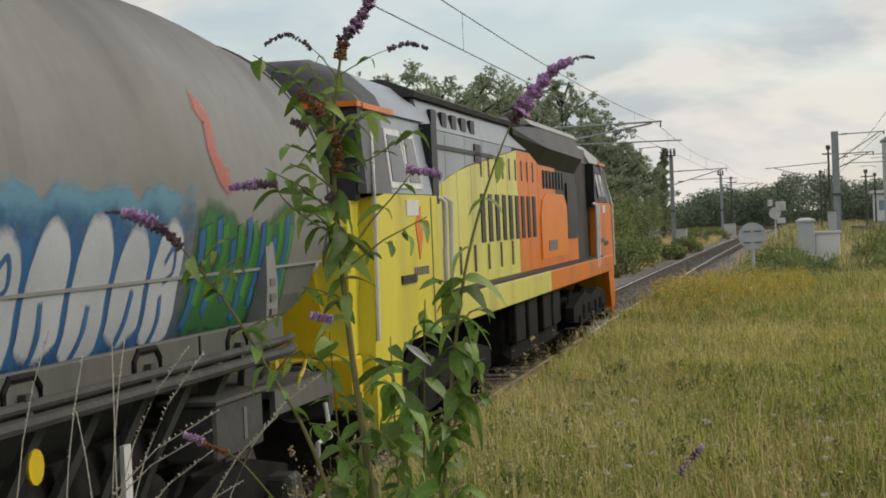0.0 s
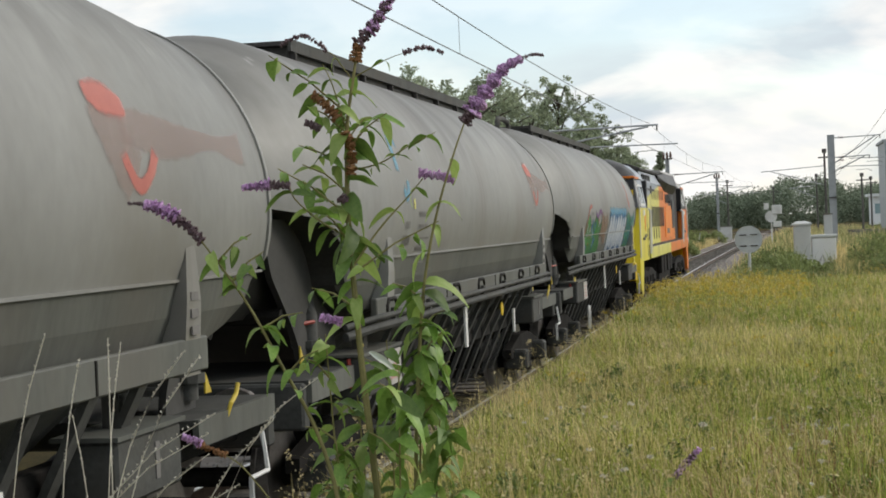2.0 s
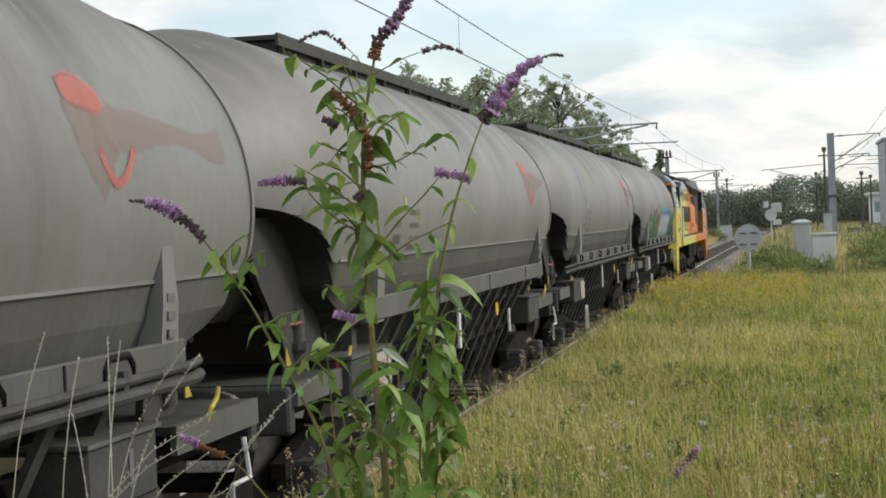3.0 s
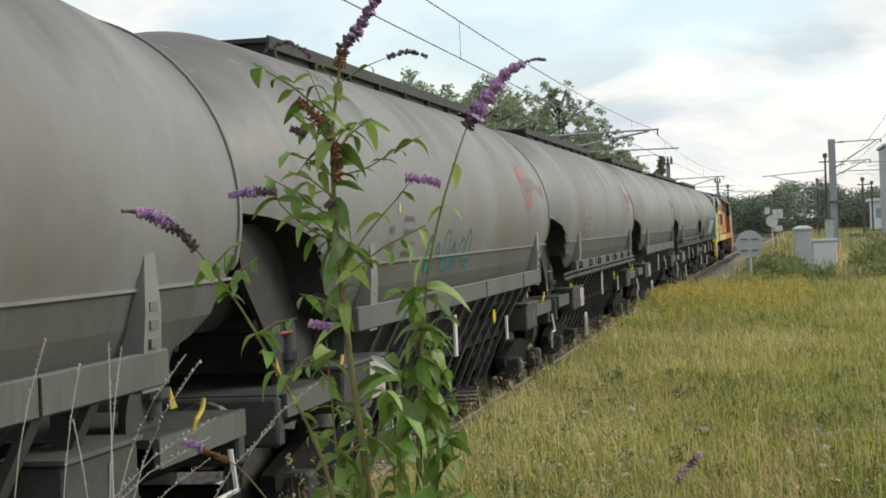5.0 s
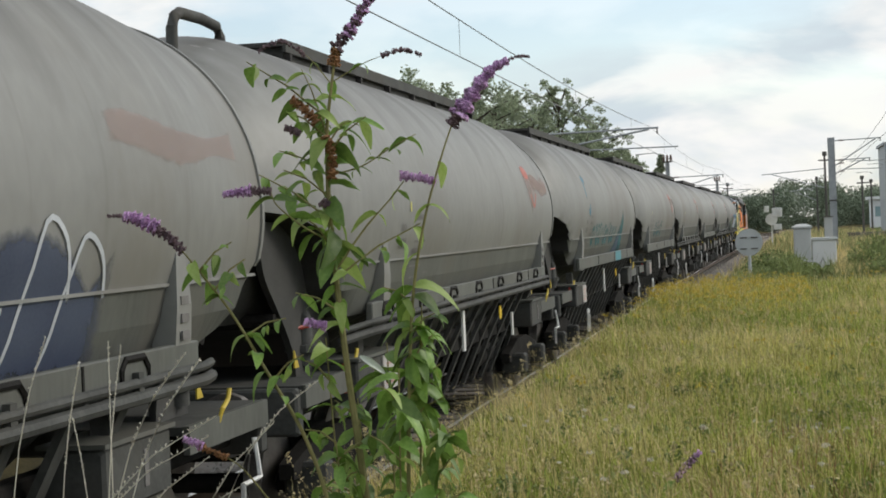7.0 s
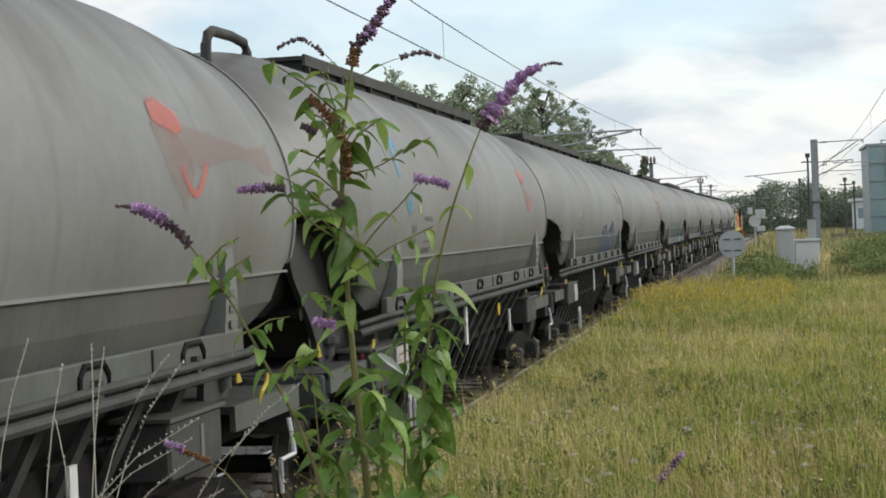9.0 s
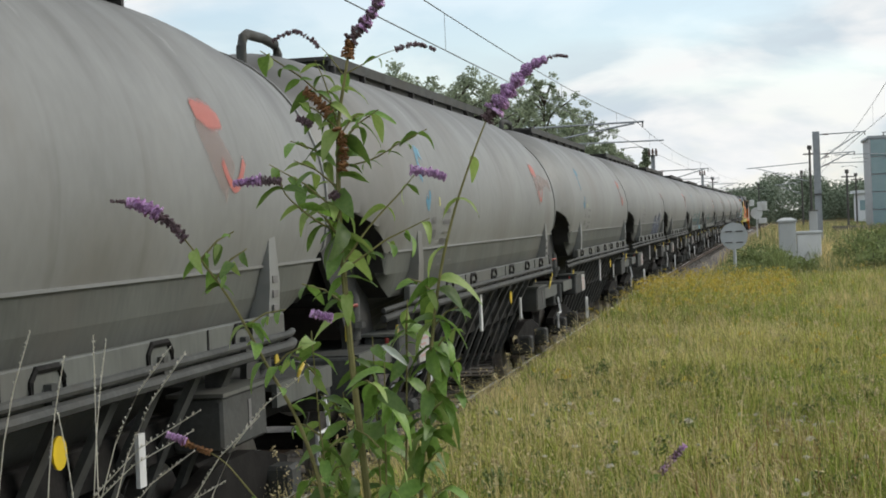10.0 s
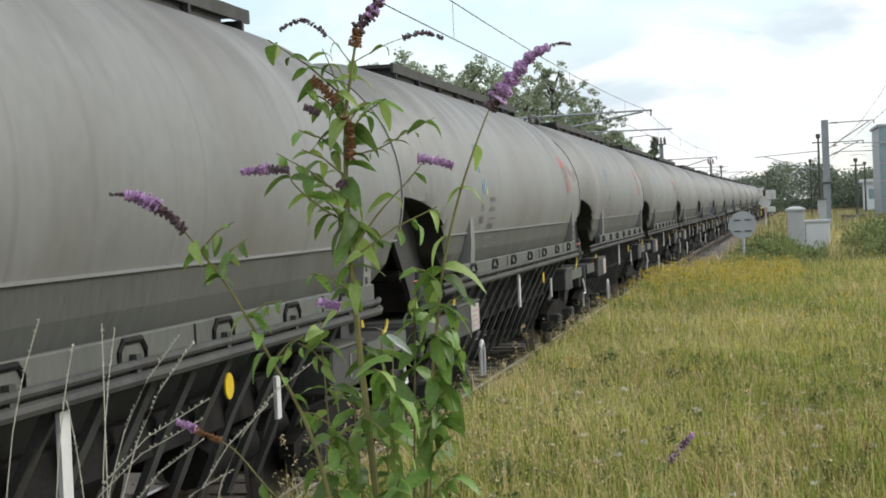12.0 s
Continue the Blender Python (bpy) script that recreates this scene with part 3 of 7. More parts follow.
        for y0, y1 in ((-6.0, -4.62), (3.85, 4.8)):
            eb = part("equipment_box", Shape().box(s * 1.22 - 0.17, y0, 1.0, s * 1.22 + 0.17, y1, 1.35, 0.02), FRAME, w, "grimy grey equipment box")
            part("lid", Shape().box(s * 1.22 - 0.19, y0 - 0.03, 1.35, s * 1.22 + 0.19, y1 + 0.03, 1.375), TANK_LOW, eb)
            part("text_bar", Shape().box(s * 1.393 - 0.004, y1 - 0.42, 1.08, s * 1.393 + 0.004, y1 - 0.36, 1.28), MARK, eb)
            part("bracket", Shape().box(s * 1.2 - 0.05, (y0 + y1) / 2 - 0.08, 1.37, s * 1.2 + 0.05, (y0 + y1) / 2 + 0.08, 1.56), FRAME, eb)
        part("placard", Shape().box(s * 1.402 - 0.008, -5.18, 1.03, s * 1.402 + 0.008, -4.66, 1.33), PAPER, w, "dirty white paper placard")
        for k in range(4):
            part("text_bar", Shape().box(s * 1.411 - 0.003, -5.10 + 0.03 * (k % 2), 1.08 + 0.055 * k, s * 1.411 + 0.003, -4.74 - 0.05 * (k % 3), 1.10 + 0.055 * k), PLACARD, w)
        part("white_plate", Shape().box(s * 1.36 - 0.012, -1.2, 1.06, s * 1.36 + 0.012, -1.08, 1.50), WHITE, w, "white strap plate")
        part("white_plate", Shape().box(s * 1.30 - 0.012, 2.6, 0.98, s * 1.30 + 0.012, 2.70, 1.28), WHITE, w, "white strap plate")
        part("yellow_tag", Shape().tube([(s * 1.34, 1.45, 1.34), (s * 1.352, 1.45, 1.34)], 0.085, 12), WARN, w, "round yellow brake disc")
        for y in (-5.85, 5.95):
            part("brake_handle", Shape().tube([(s * 1.30, y - 0.10, 1.22), (s * 1.33, y - 0.06, 1.33), (s * 1.33, y + 0.05, 1.38), (s * 1.33, y + 0.09, 1.44)], 0.016, 8), DULL_YELLOW, w, "yellow brake handle", True)
        for y in (-6.55, 6.3):
            part("warning_plate", Shape().add([(s * 1.04 + e, y + a, z) for e in (-0.006, 0.006) for a, z in ((-0.07, 1.36), (0.05, 1.36), (-0.06, 1.50))], [(0, 1, 2), (3, 4, 5), (0, 1, 4, 3), (1, 2, 5, 4), (2, 0, 3, 5)]), DULL_YELLOW, w, "yellow triangular plate")
        part("red_post", Shape().tube([(s * 1.28, -6.02, 1.10), (s * 1.28, -6.02, 1.34)], 0.018, 8), VALVE, w, "red valve spindle", True)
        loop = [(s * 1.44, -4.75 + 0.11 * math.cos(a), 0.73 + 0.16 * math.sin(a)) for a in np.linspace(0, math.pi, 9)]
        part("white_loop", Shape().tube([(s * 1.44, -4.64, 0.50)] + loop + [(s * 1.44, -4.86, 0.50)], 0.022, 6), WHITE, w, "white tubular hand loop", True)
        loop2 = [(s * 1.44, 5.9, 0.62), (s * 1.44, 5.9, 0.85), (s * 1.44, 6.25, 0.85), (s * 1.40, 6.28, 1.1)]
        part("step_bar", Shape().tube(loop2, 0.018, 6), WHITE, w, "white step bar")
        # valves and an elbow pipe over the end platforms
        for y in (-6.25, 5.95):
            part("elbow_pipe", Shape().tube([(s * 1.0, y, 1.35), (s * 1.0, y, 1.72), (s * 0.96, y + 0.1, 1.83), (s * 0.8, y + 0.24, 1.86)], 0.09, 10), FRAME, w, "grey elbow pipe", True)
            part("flange", Shape().tube([(s * 1.0, y, 1.46), (s * 1.0, y, 1.52)], 0.14, 12), FRAME, w)
        part("red_lever", Shape().tube([(s * 1.0, -6.42, 1.66), (s * 1.08, -6.3, 1.67)], 0.016, 6), VALVE, w, "red valve lever")
    for s in (-1, 1):
        E = REAR if s < 0 else 0.0
        part("headstock", Shape().box(-1.28, s * (6.88 + E) - 0.08, 0.92, 1.28, s * (6.88 + E) + 0.08, 1.27, 0.02), FRAME, w, "grey headstock beam")
        ends = sorted((s * 5.3, s * (6.86 + E)))
        part("end_platform", Shape().box(-1.3, ends[0], 1.235, 1.3, ends[1], 1.285), FRAME, w, "grimy steel end platform")
        for x in (-1.3, 1.3):
            part("platform_edge", Shape().box(x - 0.02, ends[0], 1.12, x + 0.02, ends[1], 1.29), TANK_LOW, w, "grey channel edge of the platform")
        for x in (-0.87, 0.87):
            y0, y1 = s * (6.95 + E), s * (7.29 + E)
            bf = part("buffer", Shape().tube([(x, y0, 1.06), (x, s * (7.16 + E), 1.06), (x, s * (7.161 + E), 1.06), (x, y1, 1.06)], [0.15, 0.14, 0.095, 0.095], 14), FRAME, w, "grimy grey buffer", True)
            part("buffer_head", Shape().tube([(x, y1, 1.06), (x, s * (7.335 + E), 1.06)], 0.23, 18), STEEL, bf)
        # curved saddle plates sweeping from the raised tank ends down to the platform
        for x in (-1.0, 1.0):
            prof = [(7.42, 6.10, 2.50), (7.34, 6.05, 2.30), (7.24, 5.95, 2.08), (7.02, 5.75, 1.89), (6.75, 5.6, 1.66), (6.60, 5.5, 1.50), (6.54, 5.45, 1.38), (6.53, 5.4, 1.28)]
            if s > 0:
                prof = [(a, max(b, a - 0.55), z) for a, b, z in prof]
            near = [curve_at([(a, z, 0) for a, b, z in prof], k / 20)[0] for k in range(21)]
            far = [curve_at([(b, z, 0) for a, b, z in prof], k / 20)[0] for k in range(21)]
            prof = [(p.x, q.x, p.y) for p, q in zip(near, far)]
            pl = Shape().loft([[(x - 0.025, s * (a - 0.44 + E), z), (x + 0.025, s * (a - 0.44 + E), z), (x + 0.025, s * (b - 0.44 + E), z), (x - 0.025, s * (b - 0.44 + E), z)] for a, b, z in prof], True)
            part("saddle_plate", pl, SADDLE, w, "curved grimy grey saddle plate")
        part("cross_tube", Shape().tube([(-1.0, s * (6.5 + E), 1.75), (1.0, s * (6.5 + E), 1.75)], 0.06, 8), DARK, w)
        # bogie
        cy = s * (5.1 + E)
        bg = part("bogie", Shape().box(-0.9, cy - 0.35, 0.55, 0.9, cy + 0.35, 0.80, 0.03), DARK, w, "black bogie")
        for x in (-1.0, 1.0):
            part("side_frame", Shape().loft([[(x - 0.06, cy + yy, z0), (x + 0.06, cy + yy, z0), (x + 0.06, cy + yy, z1), (x - 0.06, cy + yy, z1)] for yy, z0, z1 in ((-1.28, 0.52, 0.64), (-0.85, 0.50, 0.72), (-0.4, 0.28, 0.80), (0.4, 0.28, 0.80), (0.85, 0.50, 0.72), (1.28, 0.52, 0.64))], True), DARK, bg)
            for o in (-0.9, 0.9):
                part("axle_box", Shape().box(x - 0.10, cy + o - 0.15, 0.34, x + 0.16 * (1 if x > 0 else 0) + 0.08, cy + o + 0.15, 0.62, 0.03), FRAME, bg)
        for o in (-0.9, 0.9):
            ws = part("wheelset", Shape().tube([(-1.05, cy + o, 0.45), (1.05, cy + o, 0.45)], 0.08, 10), DARK, bg, "steel wheelset", True)
            for x in (-0.75, 0.75):
                q = 1 if x > 0 else -1
                part("wheel", Shape().tube([(x - q * 0.07, cy + o, 0.45), (x - q * 0.035, cy + o, 0.45), (x - q * 0.034, cy + o, 0.45), (x + q * 0.065, cy + o, 0.45)], [0.48, 0.48, 0.452, 0.447], 28), STEEL, ws)
    # inner shell behind the cut-away sides at the trailing end, shade darkened into its colour
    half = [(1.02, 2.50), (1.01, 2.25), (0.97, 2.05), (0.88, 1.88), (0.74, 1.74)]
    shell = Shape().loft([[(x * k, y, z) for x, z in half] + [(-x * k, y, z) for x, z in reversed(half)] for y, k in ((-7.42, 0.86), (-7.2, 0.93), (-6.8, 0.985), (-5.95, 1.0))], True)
    part("inner_shell", shell, SHELL, w, "inner shell under the tank end with dirt and shade in its dark colour", True)
    part("air_tank", Shape().tube([(0.75, 2.2, 0.72), (0.75, 3.4, 0.72)], 0.17, 12), DARK, w, "black air reservoir", True)
    # roof walkway on legs, with hand loops
    part("walkway", Shape().box(-0.5, -4.7, 4.09, 0.5, 4.9, 4.13), ROOF, w, "dark grating walkway along the top")
    part("walkway_bearer", Shape().box(-0.47, -4.6, 3.93, 0.47, 4.3, 4.09), FRAME, w)
    for s in (-1, 1):
        part("walkway_edge", Shape().box(s * 0.51 - 0.015, -4.7, 4.035, s * 0.51 + 0.015, 4.9, 4.145), FRAME, w)
    for i in range(8):
        y = -4.55 + i * 1.32
        part("walkway_leg", Shape().box(-0.53, y - 0.025, 3.86, 0.53, y + 0.025, 4.04), ROOF, w)
    for i in range(3):
        y = -2.4 + i * 3.2
        hatch = Shape().tube([(0, y, 4.10), (0, y, 4.13), (0, y, 4.16), (0, y, 4.17)], [0.30, 0.30, 0.26, 0.1], 16)
        part("hatch", hatch, ROOF, w, "round filling hatch", True)
    # stencilled data panel on the flank
    for k, (y, z, a, c) in enumerate(((-3.5, 2.62, .42, .05), (-3.5, 2.50, .42, .05), (-3.45, 2.39, .5, .02), (-3.5, 2.30, .42, .06), (-3.45, 2.16, .5, .02), (-2.9, 2.08, .22, .02), (-3.5, 2.05, .25, .02), (-4.2, 2.52, .2, .07), (-4.2, 2.38, .3, .09))):
        z -= 0.1
        n = 1 if c < 0.03 else 5
        for i in range(n):
            ya = y - a / 2 + a * i / n
            spray(w, "data_mark", MARK, ya, ya + a / n * (1.0 if n == 1 else 0.72), lambda k: z - c / 2, lambda k: z + c / 2, steps=2)
    spray(w, "tank_label", YELLOW, -3.96, -3.91, lambda k: 2.57, lambda k: 2.66, "small yellow label", steps=2)
    return w


def flank(z, y=0.0):
    """How far the tank's side stands out at height z, y along."""
    r, axis = girth(y)
    if z >= 2.13:
        return math.sqrt(max(r ** 2 - (z - axis) ** 2, 0.0))
    return float(np.interp(z, [1.70, 1.93, 2.13], [1.22, 1.31, 1.353])) * r / R_TANK


def curve_at(pts, t):
    """A smooth point and its direction along control points."""
    n = len(pts) - 1
    k = min(int(t * n), n - 1)
    f = t * n - k
    p = [Vector(pts[max(0, min(n, k + j))]) for j in (-1, 0, 1, 2)]
    pos = 0.5 * ((2 * p[1]) + (p[2] - p[0]) * f + (2 * p[0] - 5 * p[1] + 4 * p[2] - p[3]) * f * f + (3 * p[1] - p[0] - 3 * p[2] + p[3]) * f ** 3)
    d = 0.5 * ((p[2] - p[0]) + 2 * (2 * p[0] - 5 * p[1] + 4 * p[2] - p[3]) * f + 3 * (3 * p[1] - p[0] - 3 * p[2] + p[3]) * f * f)
    return pos, d.normalized()


def unrolled(name, rows):
    """A sheet of paint from rows of points, with its length and width as texture coordinates."""
    me = Shape().loft(rows, False, False).mesh(name, True)
    m, uv = len(rows[0]), me.uv_layers.new(name="UVMap")
    for loop in me.loops:
        i, j = divmod(loop.vertex_index, m)
        uv.data[loop.index].uv = (i / (len(rows) - 1), j / (m - 1))
    return me


def stroke(w, name, mat, pts, width, label="", lift=0.006):
    """A brushed line on the tank's side through points (along, height)."""
    rows = []
    pts = [tuple(curve_at([(*p, 0) for p in pts], k / 16)[0][:2]) for k in range(17)]
    for i, (y, z) in enumerate(pts):
        a, b = Vector(pts[max(i - 1, 0)]), Vector(pts[min(i + 1, len(pts) - 1)])
        d = (b - a).normalized()
        n = Vector((-d.y, d.x)) * width / 2
        rows.append([(flank(z + n.y * q, y) + lift, y + n.x * q, z + n.y * q) for q in (-1, -0.5, 0, 0.5, 1)])
    return part(name, unrolled(name, rows), mat, w, label)


def spray(w, name, mat, y0, y1, low, high, label="", lift=0.005, steps=30):
    """A painted patch that follows the tank's side between two borders, heights as functions of 0..1."""
    rows = []
    for i in range(steps + 1):
        k = i / steps
        z0, z1 = low(k), high(k)
        rows.append([(flank(z, y0 + (y1 - y0) * k) + lift, y0 + (y1 - y0) * k, z) for z in np.linspace(z0, max(z1, z0 + 0.001), 9)])
    return part(name, unrolled(name, rows), mat, w, label)


# ---- locomotive: y ahead, rails at z = 0 ----
def build_loco():
    lo = thing("diesel_locomotive", "yellow and orange freight diesel locomotive with black roof and grey panels", "locomotive")
    N = 10.25

    def slab(y0, y1, x, z0, z1, mat, name, label="", parent=lo, t=0.03):
        for s in (-1, 1):
            part(name, Shape().box(s * x - t, y0, z0, s * x + t, y1, z1), mat, parent, label)

    # running plate with its coloured edge
    part("running_plate", Shape().box(-1.26, -N + 0.9, 1.34, 1.26, N - 0.9, 1.62), DARK, lo)
    for s in (-1, 1):
        part("sill", Shape().box(s * 1.30 - 0.045, -7.0, 1.31, s * 1.30 + 0.045, 0.5, 1.62, 0.012), YELLOW, lo, "yellow sill")
        part("sill", Shape().box(s * 1.30 - 0.045, 0.5, 1.31, s * 1.30 + 0.045, N - 0.75, 1.62, 0.012), ORANGE, lo, "orange sill")
        part("walkway", Shape().box(s * 1.22 - 0.12, -7.0, 1.625, s * 1.22 + 0.12, N - 2.6, 1.655), ROOF, lo, "black walkway beside the hood")
    # long hood: yellow, orange, pale grey upper panels
    hood = [(1.13, 1.64), (1.13, 3.40), (1.05, 3.70), (0.80, 3.82)]
    part("hood_core", Shape().loft([[(x, y, z) for x, z in hood] + [(-x, y, z) for x, z in reversed(hood)] for y in (-7.2, 7.4)], True), ROOF, lo)

    def panel(y0, y1, zlow, zhigh, mat, name, label="", out=0.02, n=1, gap=0.02):
        """Flat door panels on the hood's side; borders may slope along it."""
        step = (y1 - y0) / n
        for s in (-1, 1):
            for i in range(n):
                a, b = y0 + i * step + gap / 2, y0 + (i + 1) * step - gap / 2
                f = lambda v, y: v if not callable(v) else v(y)
                v = []
                for xx in (1.12, 1.13 + out):
                    v += [(s * xx, a, f(zlow, a)), (s * xx, b, f(zlow, b)), (s * xx, b, f(zhigh, b)), (s * xx, a, f(zhigh, a))]
                part(name, Shape().add(v, [(0, 1, 2, 3), (4, 5, 6, 7), (0, 1, 5, 4), (1, 2, 6, 5), (2, 3, 7, 6), (3, 0, 4, 7)]), mat, lo, label)

    top = lambda y: float(np.interp(y, [-7.2, -6.2, -5.1, -1.1, 7.4], [2.62, 2.85, 3.02, 3.38, 3.38]))
    panel(-7.1, -1.1, 1.66, top, YELLOW, "side_panel", "bright yellow side panel", n=7)
    panel(-7.1, -1.5, lambda y: top(y) + 0.012, 3.40, LGREY, "upper_panel", "pale grey upper panel", n=5)
    panel(-1.1, 2.7, 1.66, lambda y: 3.38, ORANGE, "side_panel", "orange side panel", n=4)
    panel(2.7, 5.4, 1.66, 2.55, ORANGE, "side_panel", "orange side panel", n=2)
    panel(2.7, 5.4, 2.56, 3.30, BLACK, "grille_panel", "black grille", n=2, out=0.01)
    for s in (-1, 1):
        # slanted cornice, pale grey behind and black ahead, with vents
        for y0, y1, mat, lab in ((-7.1, -0.6, LGREY, "pale grey cornice"), (-0.6, 4.2, LGREY, "pale grey cornice"), (4.2, 7.4, BLACK, "black radiator cornice")):
            v = [(s * 1.15, y0, 3.41), (s * 1.15, y1, 3.41), (s * 1.07, y1, 3.70), (s * 1.07, y0, 3.70), (s * 1.08, y0, 3.41), (s * 1.08, y1, 3.41), (s * 1.0, y1, 3.70), (s * 1.0, y0, 3.70)]
            part("cornice", Shape().add(v, [(0, 1, 2, 3), (4, 5, 6, 7), (0, 1, 5, 4), (1, 2, 6, 5), (2, 3, 7, 6), (3, 0, 4, 7)]), mat, lo, lab)
        for i in range(5):
            y = -6.6 + i * 0.55
            part("vent", Shape().box(s * 1.125 - 0.02, y, 3.46, s * 1.125 + 0.02, y + 0.26, 3.62), BLACK, lo, "dark vent")
        part("vent", Shape().box(s * 1.155 - 0.012, -4.3, 3.12, s * 1.155 + 0.012, -3.9, 3.34), BLACK, lo)
        part("waist_band", Shape().box(s * 1.157 - 0.01, -7.0, 3.20, s * 1.157 + 0.01, -3.0, 3.25), BLACK, lo, "black waist line")
        for i in range(9):
            y = -4.0 + i * 0.52
            part("hinge", Shape().box(s * 1.158 - 0.006, y + 0.10, 2.95, s * 1.158 + 0.006, y + 0.14, 3.24), MARK, lo)
            part("letter_bar", Shape().box(s * 1.158 - 0.006, y, 2.14, s * 1.158 + 0.006, y + 0.25, 2.74), BLACK, lo)
        # bright rounded filler panel, hatches, black slots and louvres round it
        rounded = [(0.9, 1.78), (3.9, 1.78), (3.9, 2.62), (3.5, 2.80), (1.5, 2.80), (1.1, 2.70), (0.9, 2.45)]
        part("filler_panel", Shape().loft([[(s * xx, y, z) for y, z in rounded] for xx in (1.14, 1.172)], True), BRIGHT, lo, "bright orange rounded panel")
        part("hatch", Shape().box(s * 1.175 - 0.008, 1.6, 1.90, s * 1.175 + 0.008, 2.5, 2.06), MARK, lo, "small dark hatch")
        part("grille_panel", Shape().box(s * 1.165 - 0.01, 3.95, 2.05, s * 1.165 + 0.01, 5.3, 3.0), BLACK, lo, "black grille")
        for i in range(7):
            part("slot", Shape().box(s * 1.16 - 0.012, 1.3 + i * 0.36, 2.88, s * 1.16 + 0.012, 1.48 + i * 0.36, 3.16), BLACK, lo, "upright black slot")
        for i in range(6):
            part("slot", Shape().box(s * 1.16 - 0.012, -6.3 + i * 0.9, 1.80, s * 1.16 + 0.012, -6.26 + i * 0.9, 2.12), MARK, lo, "thin dark hinge")
        # black sloped radiator wing at the front end
        part("radiator_wing", Shape().loft([[(s * 1.14, y, z0), (s * w0, y, z0 + g), (s * (w0 - 0.12), y, z1), (s * 0.9, y, z1)] for y, z0, w0, g, z1 in ((-1.3, 3.60, 1.15, 0.08, 3.74), (0.9, 3.22, 1.30, 0.26, 3.82), (5.2, 3.18, 1.30, 0.26, 3.82), (5.7, 3.45, 1.18, 0.15, 3.80))], True), BLACK, lo, "black radiator wing")
    part("roof", Shape().loft([[(x, y, z) for x, z in ((-1.12, 3.71), (1.12, 3.71), (1.14, 3.76), (0.80, 3.90), (-0.80, 3.90), (-1.14, 3.76))] for y in (-7.3, 0.0)], True), ROOF, lo, "dark grimy roof")
    part("roof", Shape().loft([[(x, y, z) for x, z in ((-1.2, 3.80), (1.2, 3.80), (1.1, 3.90), (0.80, 3.93), (-0.80, 3.93), (-1.1, 3.90))] for y in (0.0, 5.6)], True), PALE_ROOF, lo, "pale radiator roof")
    for y in (-5.2, -3.4, -1.6):
        part("roof_vent", Shape().box(-0.5, y - 0.45, 3.90, 0.5, y + 0.45, 3.96, 0.03), ROOF, lo)
    # two cabs with noses
    for q, low, low_lab in ((-1, CAB_YELLOW, "yellow cab side"), (1, ORANGE, "orange cab side")):
        Y = lambda v: q * v
        side = [(7.25, 1.30), (7.25, 2.66), (9.35, 2.66), (10.05, 2.62), (10.2, 2.40), (10.25, 1.30)]
        cab = part("cab", Shape().loft([[(x, Y(y), z) for y, z in side] for x in (-1.16, 1.16)], True), low, lo, low_lab)
        for s in (-1, 1):
            skin = [(7.20, 1.30), (7.20, 2.68), (9.4, 2.68), (9.75, 2.64), (9.95, 1.3), (9.95, 0.62), (9.6, 0.42), (9.25, 0.50), (8.9, 1.3)]
            v0 = [(s * 1.16, Y(y), z) for y, z in skin]
            v1 = [(s * 1.30, Y(y), z) for y, z in skin]
            part("cab_side", Shape().loft([v0, v1], True), low, cab, low_lab)
            upper = [(7.22, 2.69), (7.22, 3.44), (7.9, 3.48), (9.7, 3.46), (9.95, 2.69)]
            part("cab_upper", Shape().loft([[(s * 1.10, Y(y), z) for y, z in upper], [(s * (1.28 if z < 3 else 1.16), Y(y), z) for y, z in upper]], True), LGREY if q < 0 else BLACK, cab, "cab upper side")
            for y0, y1 in ((7.75, 8.25), (8.33, 8.95)):
                dx = lambda z: s * (1.285 - (z - 2.69) * 0.165)
                part("window_frame", Shape().loft([[(dx(z) + s * e, Y(y), z) for y, z in ((y0, 2.74), (y1 + 0.12, 2.74), (y1 - 0.02, 3.30), (y0, 3.30))] for e in (-0.02, 0.012)], True), WHITE if q < 0 else BLACK, cab, "pale window frame")
                part("window", Shape().loft([[(dx(z) + s * e, Y(y), z) for y, z in ((y0 + 0.07, 2.80), (y1 + 0.04, 2.80), (y1 - 0.08, 3.24), (y0 + 0.07, 3.24))] for e in (0.0, 0.02)], True), GLASS, cab, "dark cab window")
            part("pillar", Shape().box(s * 1.2 - 0.09, min(Y(7.02), Y(7.3)), 2.6, s * 1.2 + 0.09, max(Y(7.02), Y(7.3)), 3.42), BLACK, cab, "black pillar behind the cab")
            for y in (7.05, 6.75):
                part("handrail", Shape().tube([(s * 1.33, Y(y), 1.45), (s * 1.35, Y(y), 2.62), (s * 1.28, Y(y), 2.66)], 0.028, 8), WHITE, lo, "white handrail", True)
            part("front_rail", Shape().tube([(s * 1.32, Y(9.9), 1.4), (s * 1.32, Y(9.85), 2.65), (s * 1.2, Y(9.4), 3.35)], 0.02, 8), WHITE, lo, "white handrail", True)
        for s in (-1, 1):
            corner = [(9.08, 2.68), (9.02, 3.47), (9.76, 3.47), (9.99, 2.68)]
            part("corner_panel", Shape().loft([[(s * (1.22 if z < 3 else 1.10), Y(y), z) for y, z in corner], [(s * (1.297 if z < 3 else 1.178), Y(y), z) for y, z in corner]], True), SLATE, cab, "dark slate cab corner")
            part("door_seam", Shape().box(s * 1.303 - 0.004, min(Y(7.5), Y(7.53)), 1.4, s * 1.303 + 0.004, max(Y(7.5), Y(7.53)), 2.66), MARK, cab)
